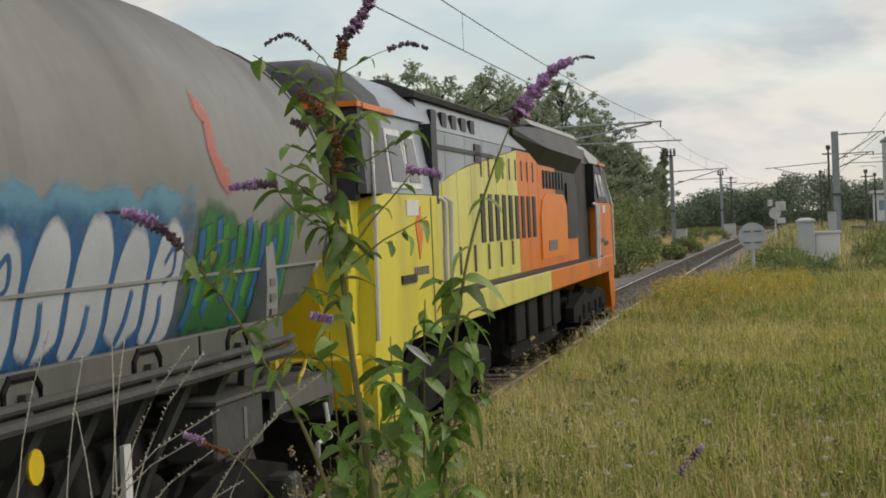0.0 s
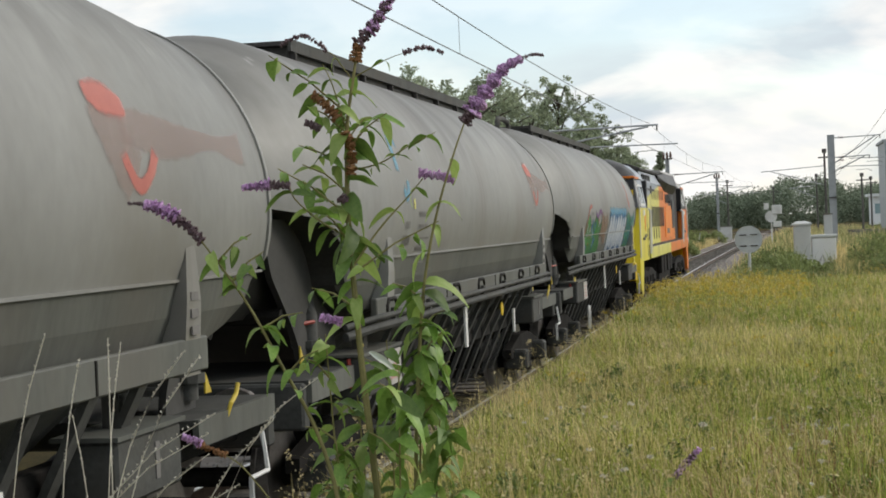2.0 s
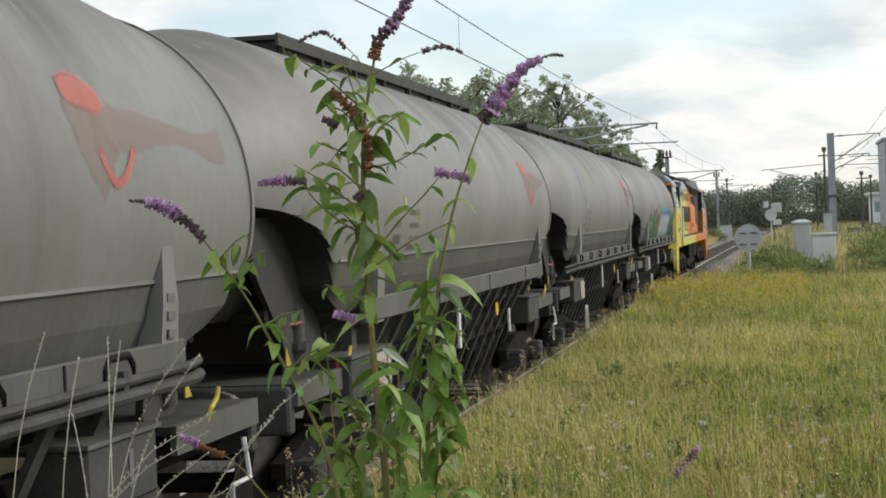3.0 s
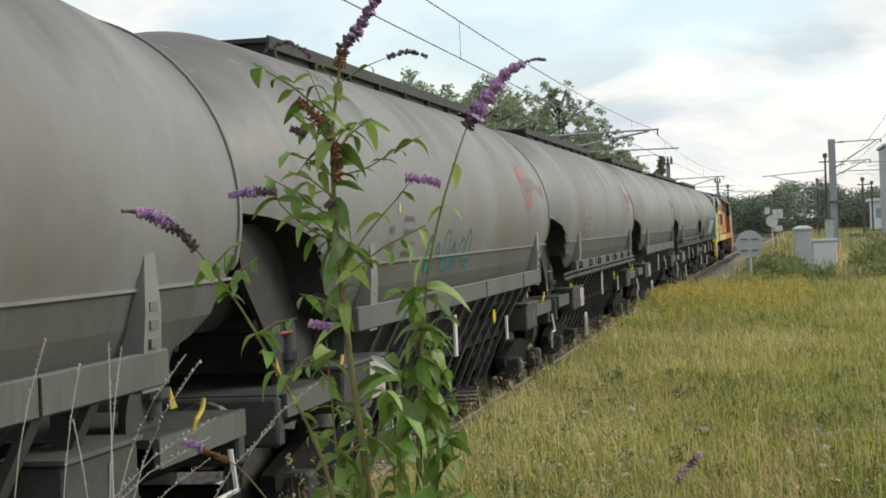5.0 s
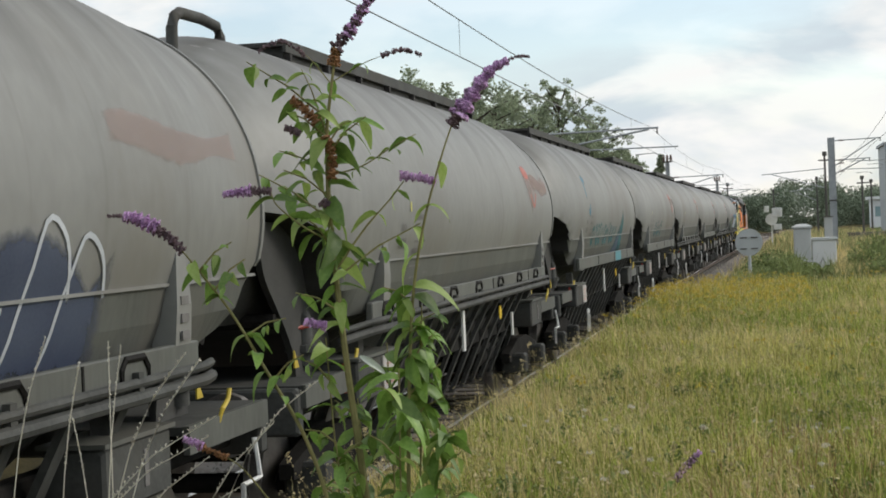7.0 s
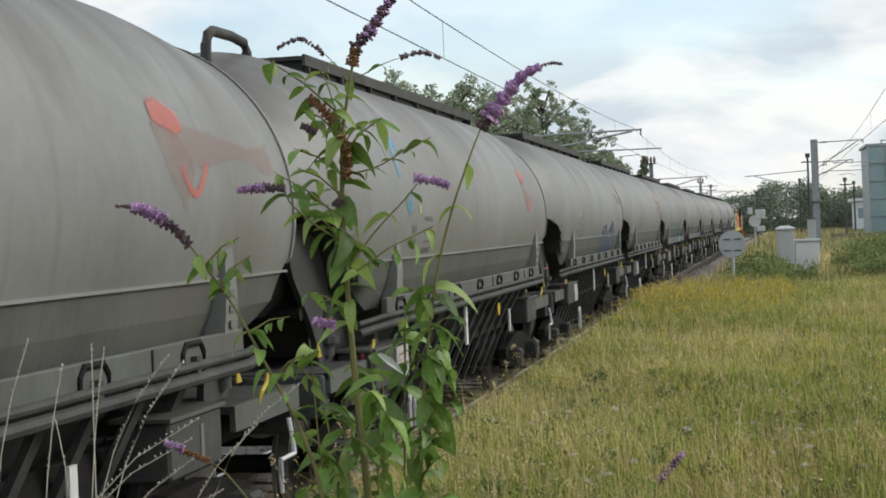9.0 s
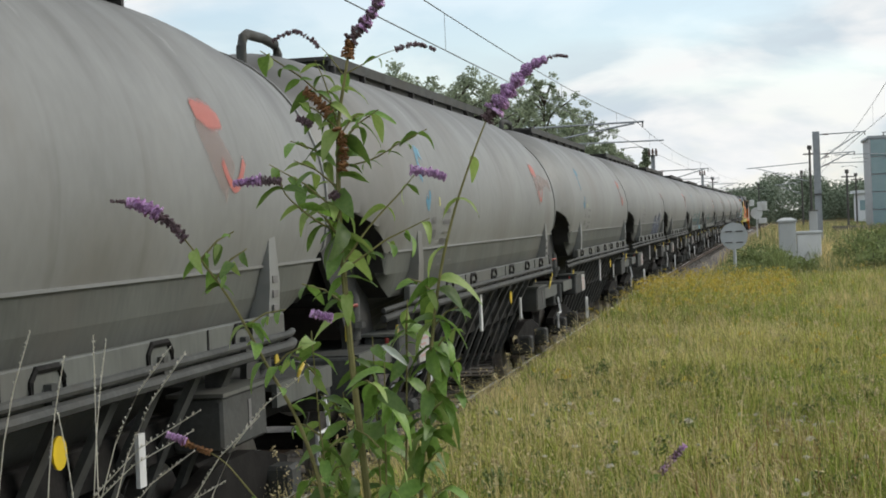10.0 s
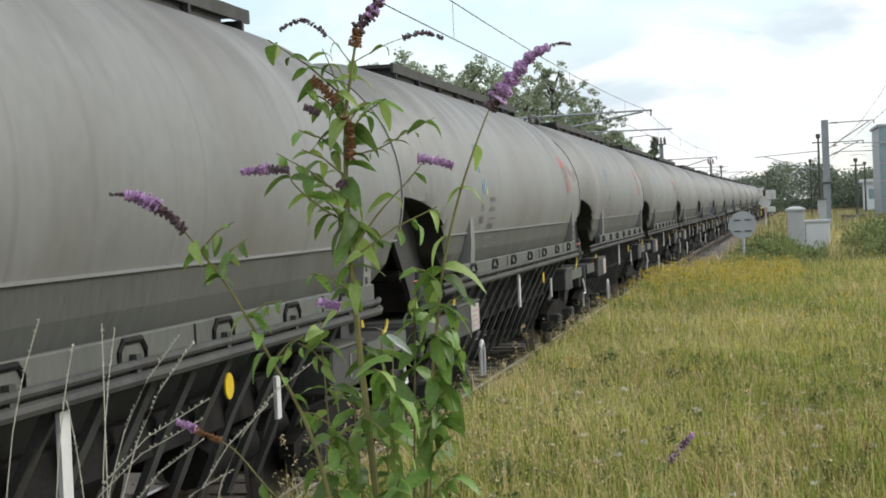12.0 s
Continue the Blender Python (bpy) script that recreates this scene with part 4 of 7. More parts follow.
            for k in range(6):
                part("text_bar", Shape().box(s * 1.303 - 0.004, min(Y(8.35 - 0.11 * k), Y(8.28 - 0.11 * k)), 1.90, s * 1.303 + 0.004, max(Y(8.35 - 0.11 * k), Y(8.28 - 0.11 * k)), 1.98), MARK, cab)
        arch = lambda y, top: [(sx * a, Y(y), 3.44 + (top - 3.44) * h) for sx, run in ((-1, ((1.2, 0), (1.12, 0.3), (0.88, 0.72), (0.5, 1.0))), (1, ((0.5, 1.0), (0.88, 0.72), (1.12, 0.3), (1.2, 0)))) for a, h in run]
        part("cab_roof", Shape().loft([arch(7.15, 3.95), arch(8.9, 3.97)], True), LGREY if q < 0 else PALE_ROOF, cab, "cab roof", True)
        scr = [(10.02, 2.62), (9.84, 3.46), (9.72, 3.46), (9.88, 2.62)]
        part("windscreen_surround", Shape().loft([[(x, Y(y), z) for y, z in scr] for x in (-1.2, 1.2)], True), BLACK, cab, "black windscreen surround")
        for s in (-1, 1):
            part("windscreen", Shape().loft([[(s * 0.55 + x, Y(y), z) for y, z in ((10.02, 2.74), (9.89, 3.36), (9.84, 3.36), (9.96, 2.74))] for x in (-0.45, 0.45)], True), GLASS, cab, "dark windscreen")
        part("stripe", Shape().box(-1.21, min(Y(9.70), Y(9.89)), 3.44, 1.21, max(Y(9.70), Y(9.89)), 3.49), ORANGE, cab, "orange stripe")
        part("brow", Shape().loft([arch(8.9, 3.975), arch(9.3, 3.93), arch(9.62, 3.80), arch(9.86, 3.50)], True), BLACK, cab, "dark sloping brow", True)
        for s in (-1, 1):
            part("stripe", Shape().box(s * 1.2 - 0.02, min(Y(8.6), Y(9.72)), 3.43, s * 1.2 + 0.02, max(Y(8.6), Y(9.72)), 3.48), ORANGE, cab, "orange stripe")
            part("sticker", Shape().box(s * 1.19 - 0.1, min(Y(9.965), Y(9.99)), 3.0, s * 1.19, max(Y(9.965), Y(9.99)), 3.14), WARN, cab, "small yellow sticker")
        part("nose", Shape().loft([[(-0.8, Y(y), z), (0.8, Y(y), z), (1.0, Y(y), z - 1.1), (-1.0, Y(y), z - 1.1)] for y, z in ((9.5, 2.55), (10.32, 2.45))], True), WARN, cab, "warning yellow nose")
        beam = part("buffer_beam", Shape().box(-1.22, min(Y(10.1), Y(10.4)), 0.86, 1.22, max(Y(10.1), Y(10.4)), 1.30, 0.02), WARN, lo, "yellow buffer beam")
        for k in range(5):
            part("number_bar", Shape().box(-0.52 + k * 0.15, min(Y(10.4), Y(10.408)), 1.02, -0.42 + k * 0.15, max(Y(10.4), Y(10.408)), 1.18), BLACK, beam)
        for x in (-0.87, 0.87):
            bf = part("buffer", Shape().tube([(x, Y(10.35), 1.06), (x, Y(10.72), 1.06)], 0.12, 14), DARK, lo, "black buffer", True)
            part("buffer_head", Shape().tube([(x, Y(10.72), 1.06), (x, Y(10.76), 1.06)], 0.24, 18), DARK, bf)
            part("lamp", Shape().tube([(x * 0.95, Y(10.28), 2.1), (x * 0.95, Y(10.36), 2.1)], 0.1, 12), WHITE, lo, "headlamp", True)
        part("plough", Shape().loft([[(-1.2, Y(10.2), z), (1.2, Y(10.2), z), (1.15, Y(9.85), z), (-1.15, Y(9.85), z)] for z in (0.28, 0.80)], True), DARK, lo, "black snow plough")
        for s in (-1, 1):
            part("sign", Shape().box(s * 1.305 - 0.006, min(Y(8.1), Y(8.6)), 2.48, s * 1.305 + 0.006, max(Y(8.1), Y(8.6)), 2.63), WHITE, cab, "white sign")
            part("door_handle", Shape().box(s * 1.305 - 0.012, min(Y(8.3), Y(8.9)), 1.84, s * 1.305 + 0.012, max(Y(8.3), Y(8.9)), 1.92), BLACK, cab)
    # orange tail emblem on the yellow cab side
    for s in (-1, 1):
        part("emblem", Shape().loft([[(s * xx, -8.1 + a, 2.05 + b) for a, b in ((0, 0), (0.16, 0.22), (0.10, 0.52), (-0.14, 0.36))] for xx in (1.30, 1.308)], True), ORANGE, lo, "orange painted emblem")
    # bogies, tank and underframe
    part("fuel_tank", Shape().box(-1.15, -2.3, 0.42, 1.15, 2.3, 1.40, 0.10), DARK, lo, "black fuel tank")
    for y in (-1.9, -0.8, 0.6, 1.6):
        part("battery_box", Shape().box(1.13, y - 0.4, 0.75, 1.25, y + 0.4, 1.3, 0.02), DARK, lo)
    for cy in (-6.6, 6.6):
        bg = part("bogie", Shape().box(-0.8, cy - 2.2, 0.62, 0.8, cy + 2.2, 0.95, 0.04), DARK, lo, "black three-axle bogie")
        for x in (-1.12, 1.12):
            part("side_frame", Shape().loft([[(x - 0.08, cy + yy, z0), (x + 0.08, cy + yy, z0), (x + 0.08, cy + yy, z1), (x - 0.08, cy + yy, z1)] for yy, z0, z1 in ((-2.6, 0.62, 0.85), (-1.9, 0.55, 0.95), (-1.0, 0.50, 1.05), (0, 0.55, 0.95), (1.0, 0.50, 1.05), (1.9, 0.55, 0.95), (2.6, 0.62, 0.85))], True), DARK, bg)
            for o in (-1.85, 0, 1.85):
                part("axle_box", Shape().tube([(x - 0.12, cy + o, 0.53), (x + 0.12, cy + o, 0.53)], 0.17, 12), DARK, bg, "", True)
            for o in (-1.3, -0.5, 0.5, 1.3):
                part("spring", Shape().tube([(x + 0.05 * (1 if x > 0 else -1), cy + o, 0.60), (x + 0.05 * (1 if x > 0 else -1), cy + o, 0.84)], 0.075, 10), DARK, bg)
        for o in (-1.85, 0, 1.85):
            ws = part("wheelset", Shape().tube([(-1.05, cy + o, 0.53), (1.05, cy + o, 0.53)], 0.09, 10), DARK, bg, "steel wheelset", True)
            for x in (-0.75, 0.75):
                q = 1 if x > 0 else -1
                part("wheel", Shape().tube([(x - q * 0.07, cy + o, 0.53), (x - q * 0.035, cy + o, 0.53), (x - q * 0.034, cy + o, 0.53), (x + q * 0.065, cy + o, 0.53)], [0.56, 0.56, 0.532, 0.527], 28), DARK, ws)
        for yy in (-3.1, 3.1):
            part("step", Shape().box(1.1, cy + yy - 0.2, 0.5, 1.3, cy + yy + 0.2, 0.54), DARK, lo)
    stretch = Matrix.Diagonal((1, 1.06, 1, 1))
    for ob in lo.children_recursive:
        ob.data.transform(stretch)
    return lo


# ---- the train's run ----
PITCH = 15.11
RUN = [(0.0, -2.42), (0.5, 4.60), (1.0, 11.76), (1.5, 19.02), (2.0, 26.32), (2.5, 33.65), (3.0, 41.05), (4.0, 55.92),
       (5.0, 70.98), (5.5, 78.56), (6.0, 86.23), (6.5, 93.94), (7.0, 101.70), (8.0, 117.29), (9.0, 133.12), (9.5, 141.12),
       (10.0, 149.16), (10.5, 157.26), (11.0, 165.42), (11.5, 173.63), (12.0, 181.89)]


def on_track(y):
    """The pose of a vehicle whose middle is y metres along the track."""
    a = math.degrees(math.atan((drift(y + 1) - drift(y - 1)) / 2))
    return pose(TRACK + drift(y), y, 0, 0, 0, -a)


loco = build_loco()
LOCO_AHEAD = 27.17       # its middle, ahead of the second wagon's leading edge
wagons = [build_wagon()]
COUNT = 13
for i in range(1, COUNT):
    wagons.append(copy_thing(wagons[0], pose(0, 0, 0)))


# some wagons carry a plain skirt without pipes
for i in (2, 4, 5):
    for ob in list(wagons[i].children):
        if ob.name.split(".")[0] in ("pipe", "bracket", "clip"):
            bpy.data.objects.remove(ob)

for i in (0, 6, 8, 9, 10):
    loop = [(0.3, -7.02, 3.66), (0.3, -7.0, 4.02), (0.3, -6.93, 4.11), (0.3, -6.82, 4.15), (0.3, -6.3, 4.16), (0.3, -5.95, 4.14), (0.3, -5.86, 4.06), (0.3, -5.84, 3.74)]
    part("hand_loop", Shape().tube(loop, 0.046, 10), FRAME, wagons[i], "bent pipe hand loop", True)


def bump_row(n, lo, hi):
    """A border of n rounded bumps between two heights."""
    return lambda k: lo + (hi - lo) * abs(math.sin(math.pi * n * k)) ** 0.5


def retag(w, label):
    w["label"] = label


def paint_wagons():
    a = wagons[0]
    retag(a, "grey powder tank wagon sprayed with blue, white and green graffiti")
    spray(a, "graffiti", G_SKY, -0.45, 3.6, lambda k: 2.40, bump_row(6.5, 2.56, 2.70), "pale blue spray haze")
    spray(a, "graffiti", G_BLUE, -0.4, 3.55, lambda k: 1.66, lambda k: 2.53 + 0.06 * abs(math.sin(21 * k)), "dark blue graffiti ground", 0.007, 60)
    for i in range(7):
        y0 = -0.22 + i * 0.525
        spray(a, "graffiti", G_PALE, y0, y0 + 0.47, lambda k: 1.71 + 0.07 * (i % 2) + 0.10 * (2 * k - 1) ** 2, lambda k, i=i: 2.16 + 0.34 * max(0, 1 - (2 * k - 1) ** 2) ** 0.5 + 0.04 * math.sin(2.1 * i), "white graffiti letter", 0.010, 24)
        stroke(a, "graffiti", G_BLUE, [(y0 + 0.12, 1.72), (y0 + 0.22, 1.86), (y0 + 0.20 + 0.05 * (i % 3), 2.06 + 0.05 * (i % 2))], 0.07, "blue stroke", 0.013)
        if i in (2, 6):
            stroke(a, "graffiti", G_BLUE, [(y0 + 0.16, 2.22), (y0 + 0.28, 2.32), (y0 + 0.33, 2.18), (y0 + 0.2, 2.12)], 0.045, "blue stroke", 0.013)
    spray(a, "graffiti", G_GREEN, 3.5, 5.75, lambda k: 1.70 + 0.3 * max(0, k - 0.75), lambda k: 2.52 + 0.10 * math.sin(9 * k), "dark green graffiti ground")
    for i in range(7):
        y0 = 3.6 + i * 0.30
        stroke(a, "graffiti", G_BLUE, [(y0, 1.80 + 0.08 * (i % 3)), (y0 + 0.1, 2.15), (y0 + 0.06, 2.44 + 0.08 * math.sin(2.3 * i))], 0.13, "blue graffiti stroke", 0.008)
        stroke(a, "graffiti", G_LIME, [(y0 + 0.12, 1.95), (y0 + 0.2, 2.2 + 0.05 * (i % 2)), (y0 + 0.17, 2.45 + 0.06 * math.sin(3.1 * i))], 0.11, "bright green graffiti stroke", 0.009)
    spray(a, "graffiti", G_GREEN, -4.35, -1.7, lambda k: 1.70, lambda k: 2.44 + 0.14 * math.sin(13 * k) * (1 - 0.4 * k), "dark green graffiti ground")
    rng = random.Random(17)
    for i in range(16):
        y0, z0 = rng.uniform(-4.25, -1.95), rng.uniform(1.80, 2.36)
        bend = [(y0 + rng.uniform(-0.22, 0.22), z0 + rng.uniform(-0.16, 0.16)) for _ in range(4)]
        stroke(a, "graffiti", (G_BLUE, G_LIME, G_GREEN, G_LIME)[i % 4], sorted(bend), rng.uniform(0.09, 0.2), "blue and green graffiti swirl", 0.007 + 0.0002 * i)
    for i in range(11):
        y0, z0 = rng.uniform(-4.2, -1.9), rng.uniform(1.80, 2.34)
        lean, tall = rng.uniform(0.02, 0.10), rng.uniform(0.07, 0.15)
        stroke(a, "graffiti", G_PALE, [(y0, z0), (y0 + lean * 0.6, z0 + tall * 0.5), (y0 + lean, z0 + tall)], rng.uniform(0.035, 0.065), "short white graffiti dash", 0.0125)
    for i in range(5):
        y0, z0 = rng.uniform(-4.1, -2.0), rng.uniform(1.9, 2.5)
        stroke(a, "graffiti", G_RED, [(y0, z0), (y0 + 0.08, z0 + 0.08), (y0 + 0.17, z0 + 0.03)], 0.04, "small red graffiti mark", 0.0115)
    stroke(a, "graffiti", G_RED, [(-4.5, 2.0), (-4.3, 2.4), (-4.0, 2.62), (-3.6, 2.66)], 0.09, "red graffiti outline", 0.011)
    stroke(a, "graffiti", G_PURPLE, [(-3.0, 2.56), (-2.6, 2.46), (-2.2, 2.58), (-1.75, 2.48)], 0.10, "purple graffiti outline", 0.010)
    spray(a, "graffiti", G_RUSSET, -1.95, -0.6, lambda k: 1.92 + 0.1 * math.sin(6 * k), lambda k: 2.56 + 0.06 * math.sin(11 * k), "faded russet graffiti patch", 0.012)
    stroke(a, "graffiti", G_RED, [(3.80, 3.22), (3.98, 3.08), (3.92, 2.9), (4.06, 2.72), (4.2, 2.70)], 0.2, "faint red scrawl")
    # small tags: wagon, colour, place along, height, size
    tags = ((1, G_RED, 4.75, 2.95, 0.30), (2, G_RED, 4.6, 2.9, 0.34), (1, G_SKY, -4.3, 3.05, 0.30), (3, G_RED, 4.9, 3.05, 0.22), (4, G_RED, 4.4, 3.05, 0.26),
            (5, G_SKY, -3.9, 3.0, 0.34), (6, G_RED, 4.7, 2.95, 0.34), (8, G_RED, 4.5, 2.95, 0.24), (8, G_SKY, -4.5, 3.05, 0.36), (9, G_RED, 4.6, 2.9, 0.3), (9, G_SKY, -4.6, 2.95, 0.3),
            (10, G_RED, 4.6, 2.95, 0.3), (10, G_SKY, -3.8, 2.9, 0.3), (11, G_RED, 4.3, 3.15, 0.26), (11, G_SKY, -4.2, 2.95, 0.26))
    for i, mat, y, z, s in tags:
        w = wagons[i]
        if mat is G_SKY:
            hook = [(y - s * 0.6, z - s * 0.5), (y - s * 0.58, z + s * 0.25), (y - s * 0.2, z + s * 0.6), (y + s * 0.35, z + s * 0.45)]
            stroke(w, "spray_tag", mat, hook, 0.15, "light blue sprayed hook")
            stroke(w, "spray_tag", mat, [(y - s * 0.2, z - s * 0.95), (y + s * 0.1, z - s * 1.25), (y + s * 0.45, z - s * 1.05), (y + s * 0.5, z - s * 0.7)], 0.13, "light blue sprayed hook")
        else:
            # a bright head, a faint smear below it and a small hooked tail
            e = 0.10 * math.sin(3.0 * i)
            round_edge = lambda k: (max(0.0, 1 - (2 * k - 1) ** 2)) ** 0.5
            spray(w, "spray_tag", mat, 3.72 + e, 4.26 + e, lambda k: 3.15 - 0.05 * k - 0.12 * round_edge(k), lambda k: 3.15 - 0.05 * k + 0.13 * round_edge(k), "loose red sprayed tag", 0.007, 18)
            stroke(w, "spray_tag", G_FADED, [(3.86 + e, 3.16), (3.98 + e, 2.92), (4.2 + e, 2.68)], 0.5, "faint red smear")
            stroke(w, "spray_tag", mat, [(4.04 + e, 2.86), (4.14 + e, 2.72), (4.26 + e, 2.67), (4.40 + e, 2.74), (4.54 + e, 2.88)], 0.075 + 0.02 * (i % 3), "loose red sprayed tag")
    for i in (1, 2, 3, 4, 6, 7, 9, 11):
        spray(wagons[i], "faded_paint", G_FADED, 3.9, 6.5, lambda k: 2.84 + 0.05 * math.sin(9 * k + i), lambda k: 3.08 + 0.05 * math.sin(7 * k), "faded red paint patch", 0.004)
    for z in (3.02, 2.90):
        stroke(wagons[6], "spray_tag", G_FADED, [(4.1, z), (4.6, z + 0.05), (5.0, z - 0.03), (5.5, z + 0.04), (6.2, z - 0.02)], 0.16, "faint red scribble", 0.008)
    for i, y0, n in ((5, -3.2, 11), (4, -2.6, 6)):
        for k0 in range(n):
            ya = y0 + 0.42 * k0
            top = 2.34 + rng.uniform(-0.08, 0.06)
            stroke(wagons[i], "spray_tag", G_TEAL, [(ya + rng.uniform(0, 0.06), 1.98 + rng.uniform(0, 0.12)), (ya + rng.uniform(0, 0.1), top - 0.1), (ya + rng.uniform(0.15, 0.25), top), (ya + rng.uniform(0.28, 0.36), top - rng.uniform(0.06, 0.16)), (ya + rng.uniform(0.1, 0.34), rng.uniform(2.0, 2.2))], rng.uniform(0.05, 0.10), "turquoise sprayed letters")
            if k0 % 3 != 1:
                spray(wagons[i], "spray_tag", G_TEAL, ya + 0.05, ya + 0.36, lambda k: 1.96, lambda k: 2.14 + 0.04 * math.sin(k0), "turquoise sprayed letters", 0.005, 6)
    p = wagons[5]
    spray(p, "spray_tag", G_TEAL, 1.0, 3.15, lambda k: 1.66, lambda k: 1.72 + 1.02 * (max(0.0, min(k / 0.74, (1 - k) / 0.22, 1.0))) ** 1.1, "blue-green sprayed spike", 0.007, 40)
    spray(p, "spray_tag", G_NAVY, 1.15, 2.35, lambda k: 1.68, lambda k: 1.74 + 0.62 * k, "dark blue shade of the spike", 0.009, 24)
    part("spray_tag", Shape().box(1.401, 1.0, 1.605, 1.404, 2.15, 1.795), G_SKY_FLAT, p, "turquoise paint on the skirt")
    d = wagons[7]
    retag(d, "grey powder tank wagon with a dull navy graffiti patch")
    spray(d, "spray_tag", G_NAVY, 0.7, 4.05, lambda k: 1.72, lambda k: 2.14 + 0.40 * abs(math.sin(2.0 * math.pi * k + 0.5)) ** 0.8 * (0.6 + 0.4 * k), "dull navy graffiti", 0.006, 40)
    for ya, zb in ((0.9, 2.3), (1.6, 2.35), (2.3, 2.2), (3.0, 2.5), (3.45, 2.42)):
        stroke(d, "spray_tag", G_PALE, [(ya - 0.1, 1.78), (ya, 2.05), (ya + 0.18, zb), (ya + 0.42, zb - 0.08), (ya + 0.55, 2.1)], 0.035, "thin pale outline", 0.009)
    retag(p, "grey powder tank wagon with turquoise graffiti and a plain skirt")


paint_wagons()


# ---- overhead line ----
def h_mast(x, y, height, label, group="overhead line masts", w=0.26):
    m = thing("overhead_line_mast", label, "mast", pose(x, y, float(ground_height(x, y))), group)
    web = Shape().box(-w / 2, -0.012, 0, w / 2, 0.012, height)
    part("web", web, GALV, m)
    for s in (-1, 1):
        part("flange", Shape().box(s * w / 2 - 0.012, -0.12, 0, s * w / 2 + 0.012, 0.12, height), GALV, m)
    part("base_plate", Shape().box(-0.3, -0.3, -0.05, 0.3, 0.3, 0.06, 0.02), STONES, m, "concrete footing")
    part("band", Shape().box(-w / 2 - 0.02, -0.13, height * 0.42, w / 2 + 0.02, 0.13, height * 0.42 + 0.1), POLE, m)
    return m


def arm(m, reach, z_top, z_low, s=1):
    """A cantilever: level top tube, sloping strut, insulators and a registration arm; s: to the right or left."""
    part("cantilever_tube", Shape().tube([(s * 0.13, 0, z_top - 0.06), (s * reach, 0, z_top)], 0.035, 8), GALV, m, "grey cantilever tube", True)
    part("strut", Shape().tube([(s * 0.13, 0, z_low - 0.25), (s * (reach - 0.35), 0, z_top - 0.05)], 0.035, 8), GALV, m, "", True)
    part("registration_arm", Shape().tube([(s * reach * 0.35, 0, z_low + 0.05), (s * (reach + 0.7), 0, z_low + 0.02)], 0.026, 8), GALV, m, "", True)
    part("steady_arm", Shape().tube([(s * (reach - 0.9), 0, z_low - 0.22), (s * (reach - 0.2), 0, z_low - 0.18), (s * (reach + 0.1), 0, z_low - 0.3)], 0.015, 6), WIRE, m)
    part("dropper_clamp", Shape().tube([(s * (reach - 0.05), 0, z_top), (s * (reach - 0.05), 0, z_top - 0.22)], 0.03, 6), POLE, m)
    for z, q in ((z_top - 0.055, 0.45), (z_low - 0.05, 0.45)):
        ins = Shape()
        for k in range(5):
            a = s * (q + k * 0.07)
            ins.tube([(a, 0, z), (a + s * 0.02, 0, z), (a + s * 0.045, 0, z)], [0.05, 0.075, 0.04], 10)
        part("insulator", ins, CERAMIC, m, "brown ribbed insulator", True)


MAST_X = -8.25
for my, mh in ((63.0, 6.9), (123.0, 6.9), (193.0, 6.9)):
    near = my < 100
    mast = h_mast((-10.7 if near else MAST_X) + drift(my) * 0.8, my, 5.95 if near else mh, "grey steel overhead line mast beside the track")
    arm(mast, 6.4 if near else 3.95, 5.85, 5.1)
    if my > 100:
        top = part("transformer_head", Shape().box(-0.35, -0.2, mh, 0.35, 0.2, mh + 0.08), POLE, mast, "dark cross bar on top")
        for x in (-0.25, 0.0, 0.25):
            part("insulator", Shape().tube([(x, 0, mh + 0.08), (x, 0, mh + 0.3), (x, 0, mh + 0.55)], [0.07, 0.1, 0.05], 8), CERAMIC, top, "", True)
mast = h_mast(3.5, 111, 7.0, "tall pale steel overhead line mast", w=0.42)
arm(mast, 3.1, 6.85, 5.4)
arm(mast, 2.4, 5.6, 4.9)
mast = h_mast(10.5, 112, 7.0, "pale steel overhead line mast", w=0.4)
arm(mast, 2.8, 6.8, 5.4, -1)


def wooden_pole(x, y, height, label, arm_left=0.0):
    p = thing("line_pole", label, "pole", pose(x, y, float(ground_height(x, y))), "dark line poles")
    part("shaft", Shape().tube([(0, 0, -0.1), (0, 0, height)], [0.11, 0.075], 10), POLE, p, "", True)
    part("head_box", Shape().box(-0.16, -0.1, height, 0.16, 0.1, height + 0.32, 0.02), POLE, p, "dark equipment box on top")
    part("cross_bar", Shape().box(-0.45, -0.04, height - 0.35, 0.6, 0.04, height - 0.25), POLE, p)
    if arm_left:
        part("cantilever_tube", Shape().tube([(0, 0, height - 0.9), (-arm_left, 0, height - 1.15)], 0.03, 8), GALV, p, "", True)
        part("strut", Shape().tube([(0, 0, height - 2.3), (-arm_left * 0.85, 0, height - 1.15)], 0.03, 8), GALV, p, "", True)
    return p


wooden_pole(3.45, 125, 6.3, "dark pole with an equipment box on top", 4.5)
wooden_pole(-0.4, 205, 5.6, "thin dark pole near the junction")
wooden_pole(4.3, 190, 6.0, "thin dark pole near the junction", 3.0)
wooden_pole(-5.2, 185, 6.2, "thin dark pole near the junction", 2.5)
wooden_pole(9.0, 170, 5.0, "thin dark pole near the junction")
wooden_pole(7.2, 150, 5.0, "thin dark pole near the junction")


def run_wire(name, label, pts, r=0.009):
    ob = part(name, Shape().tube(pts, r, 5), WIRE, None, "", True)
    return tagged(ob, label, "wire")


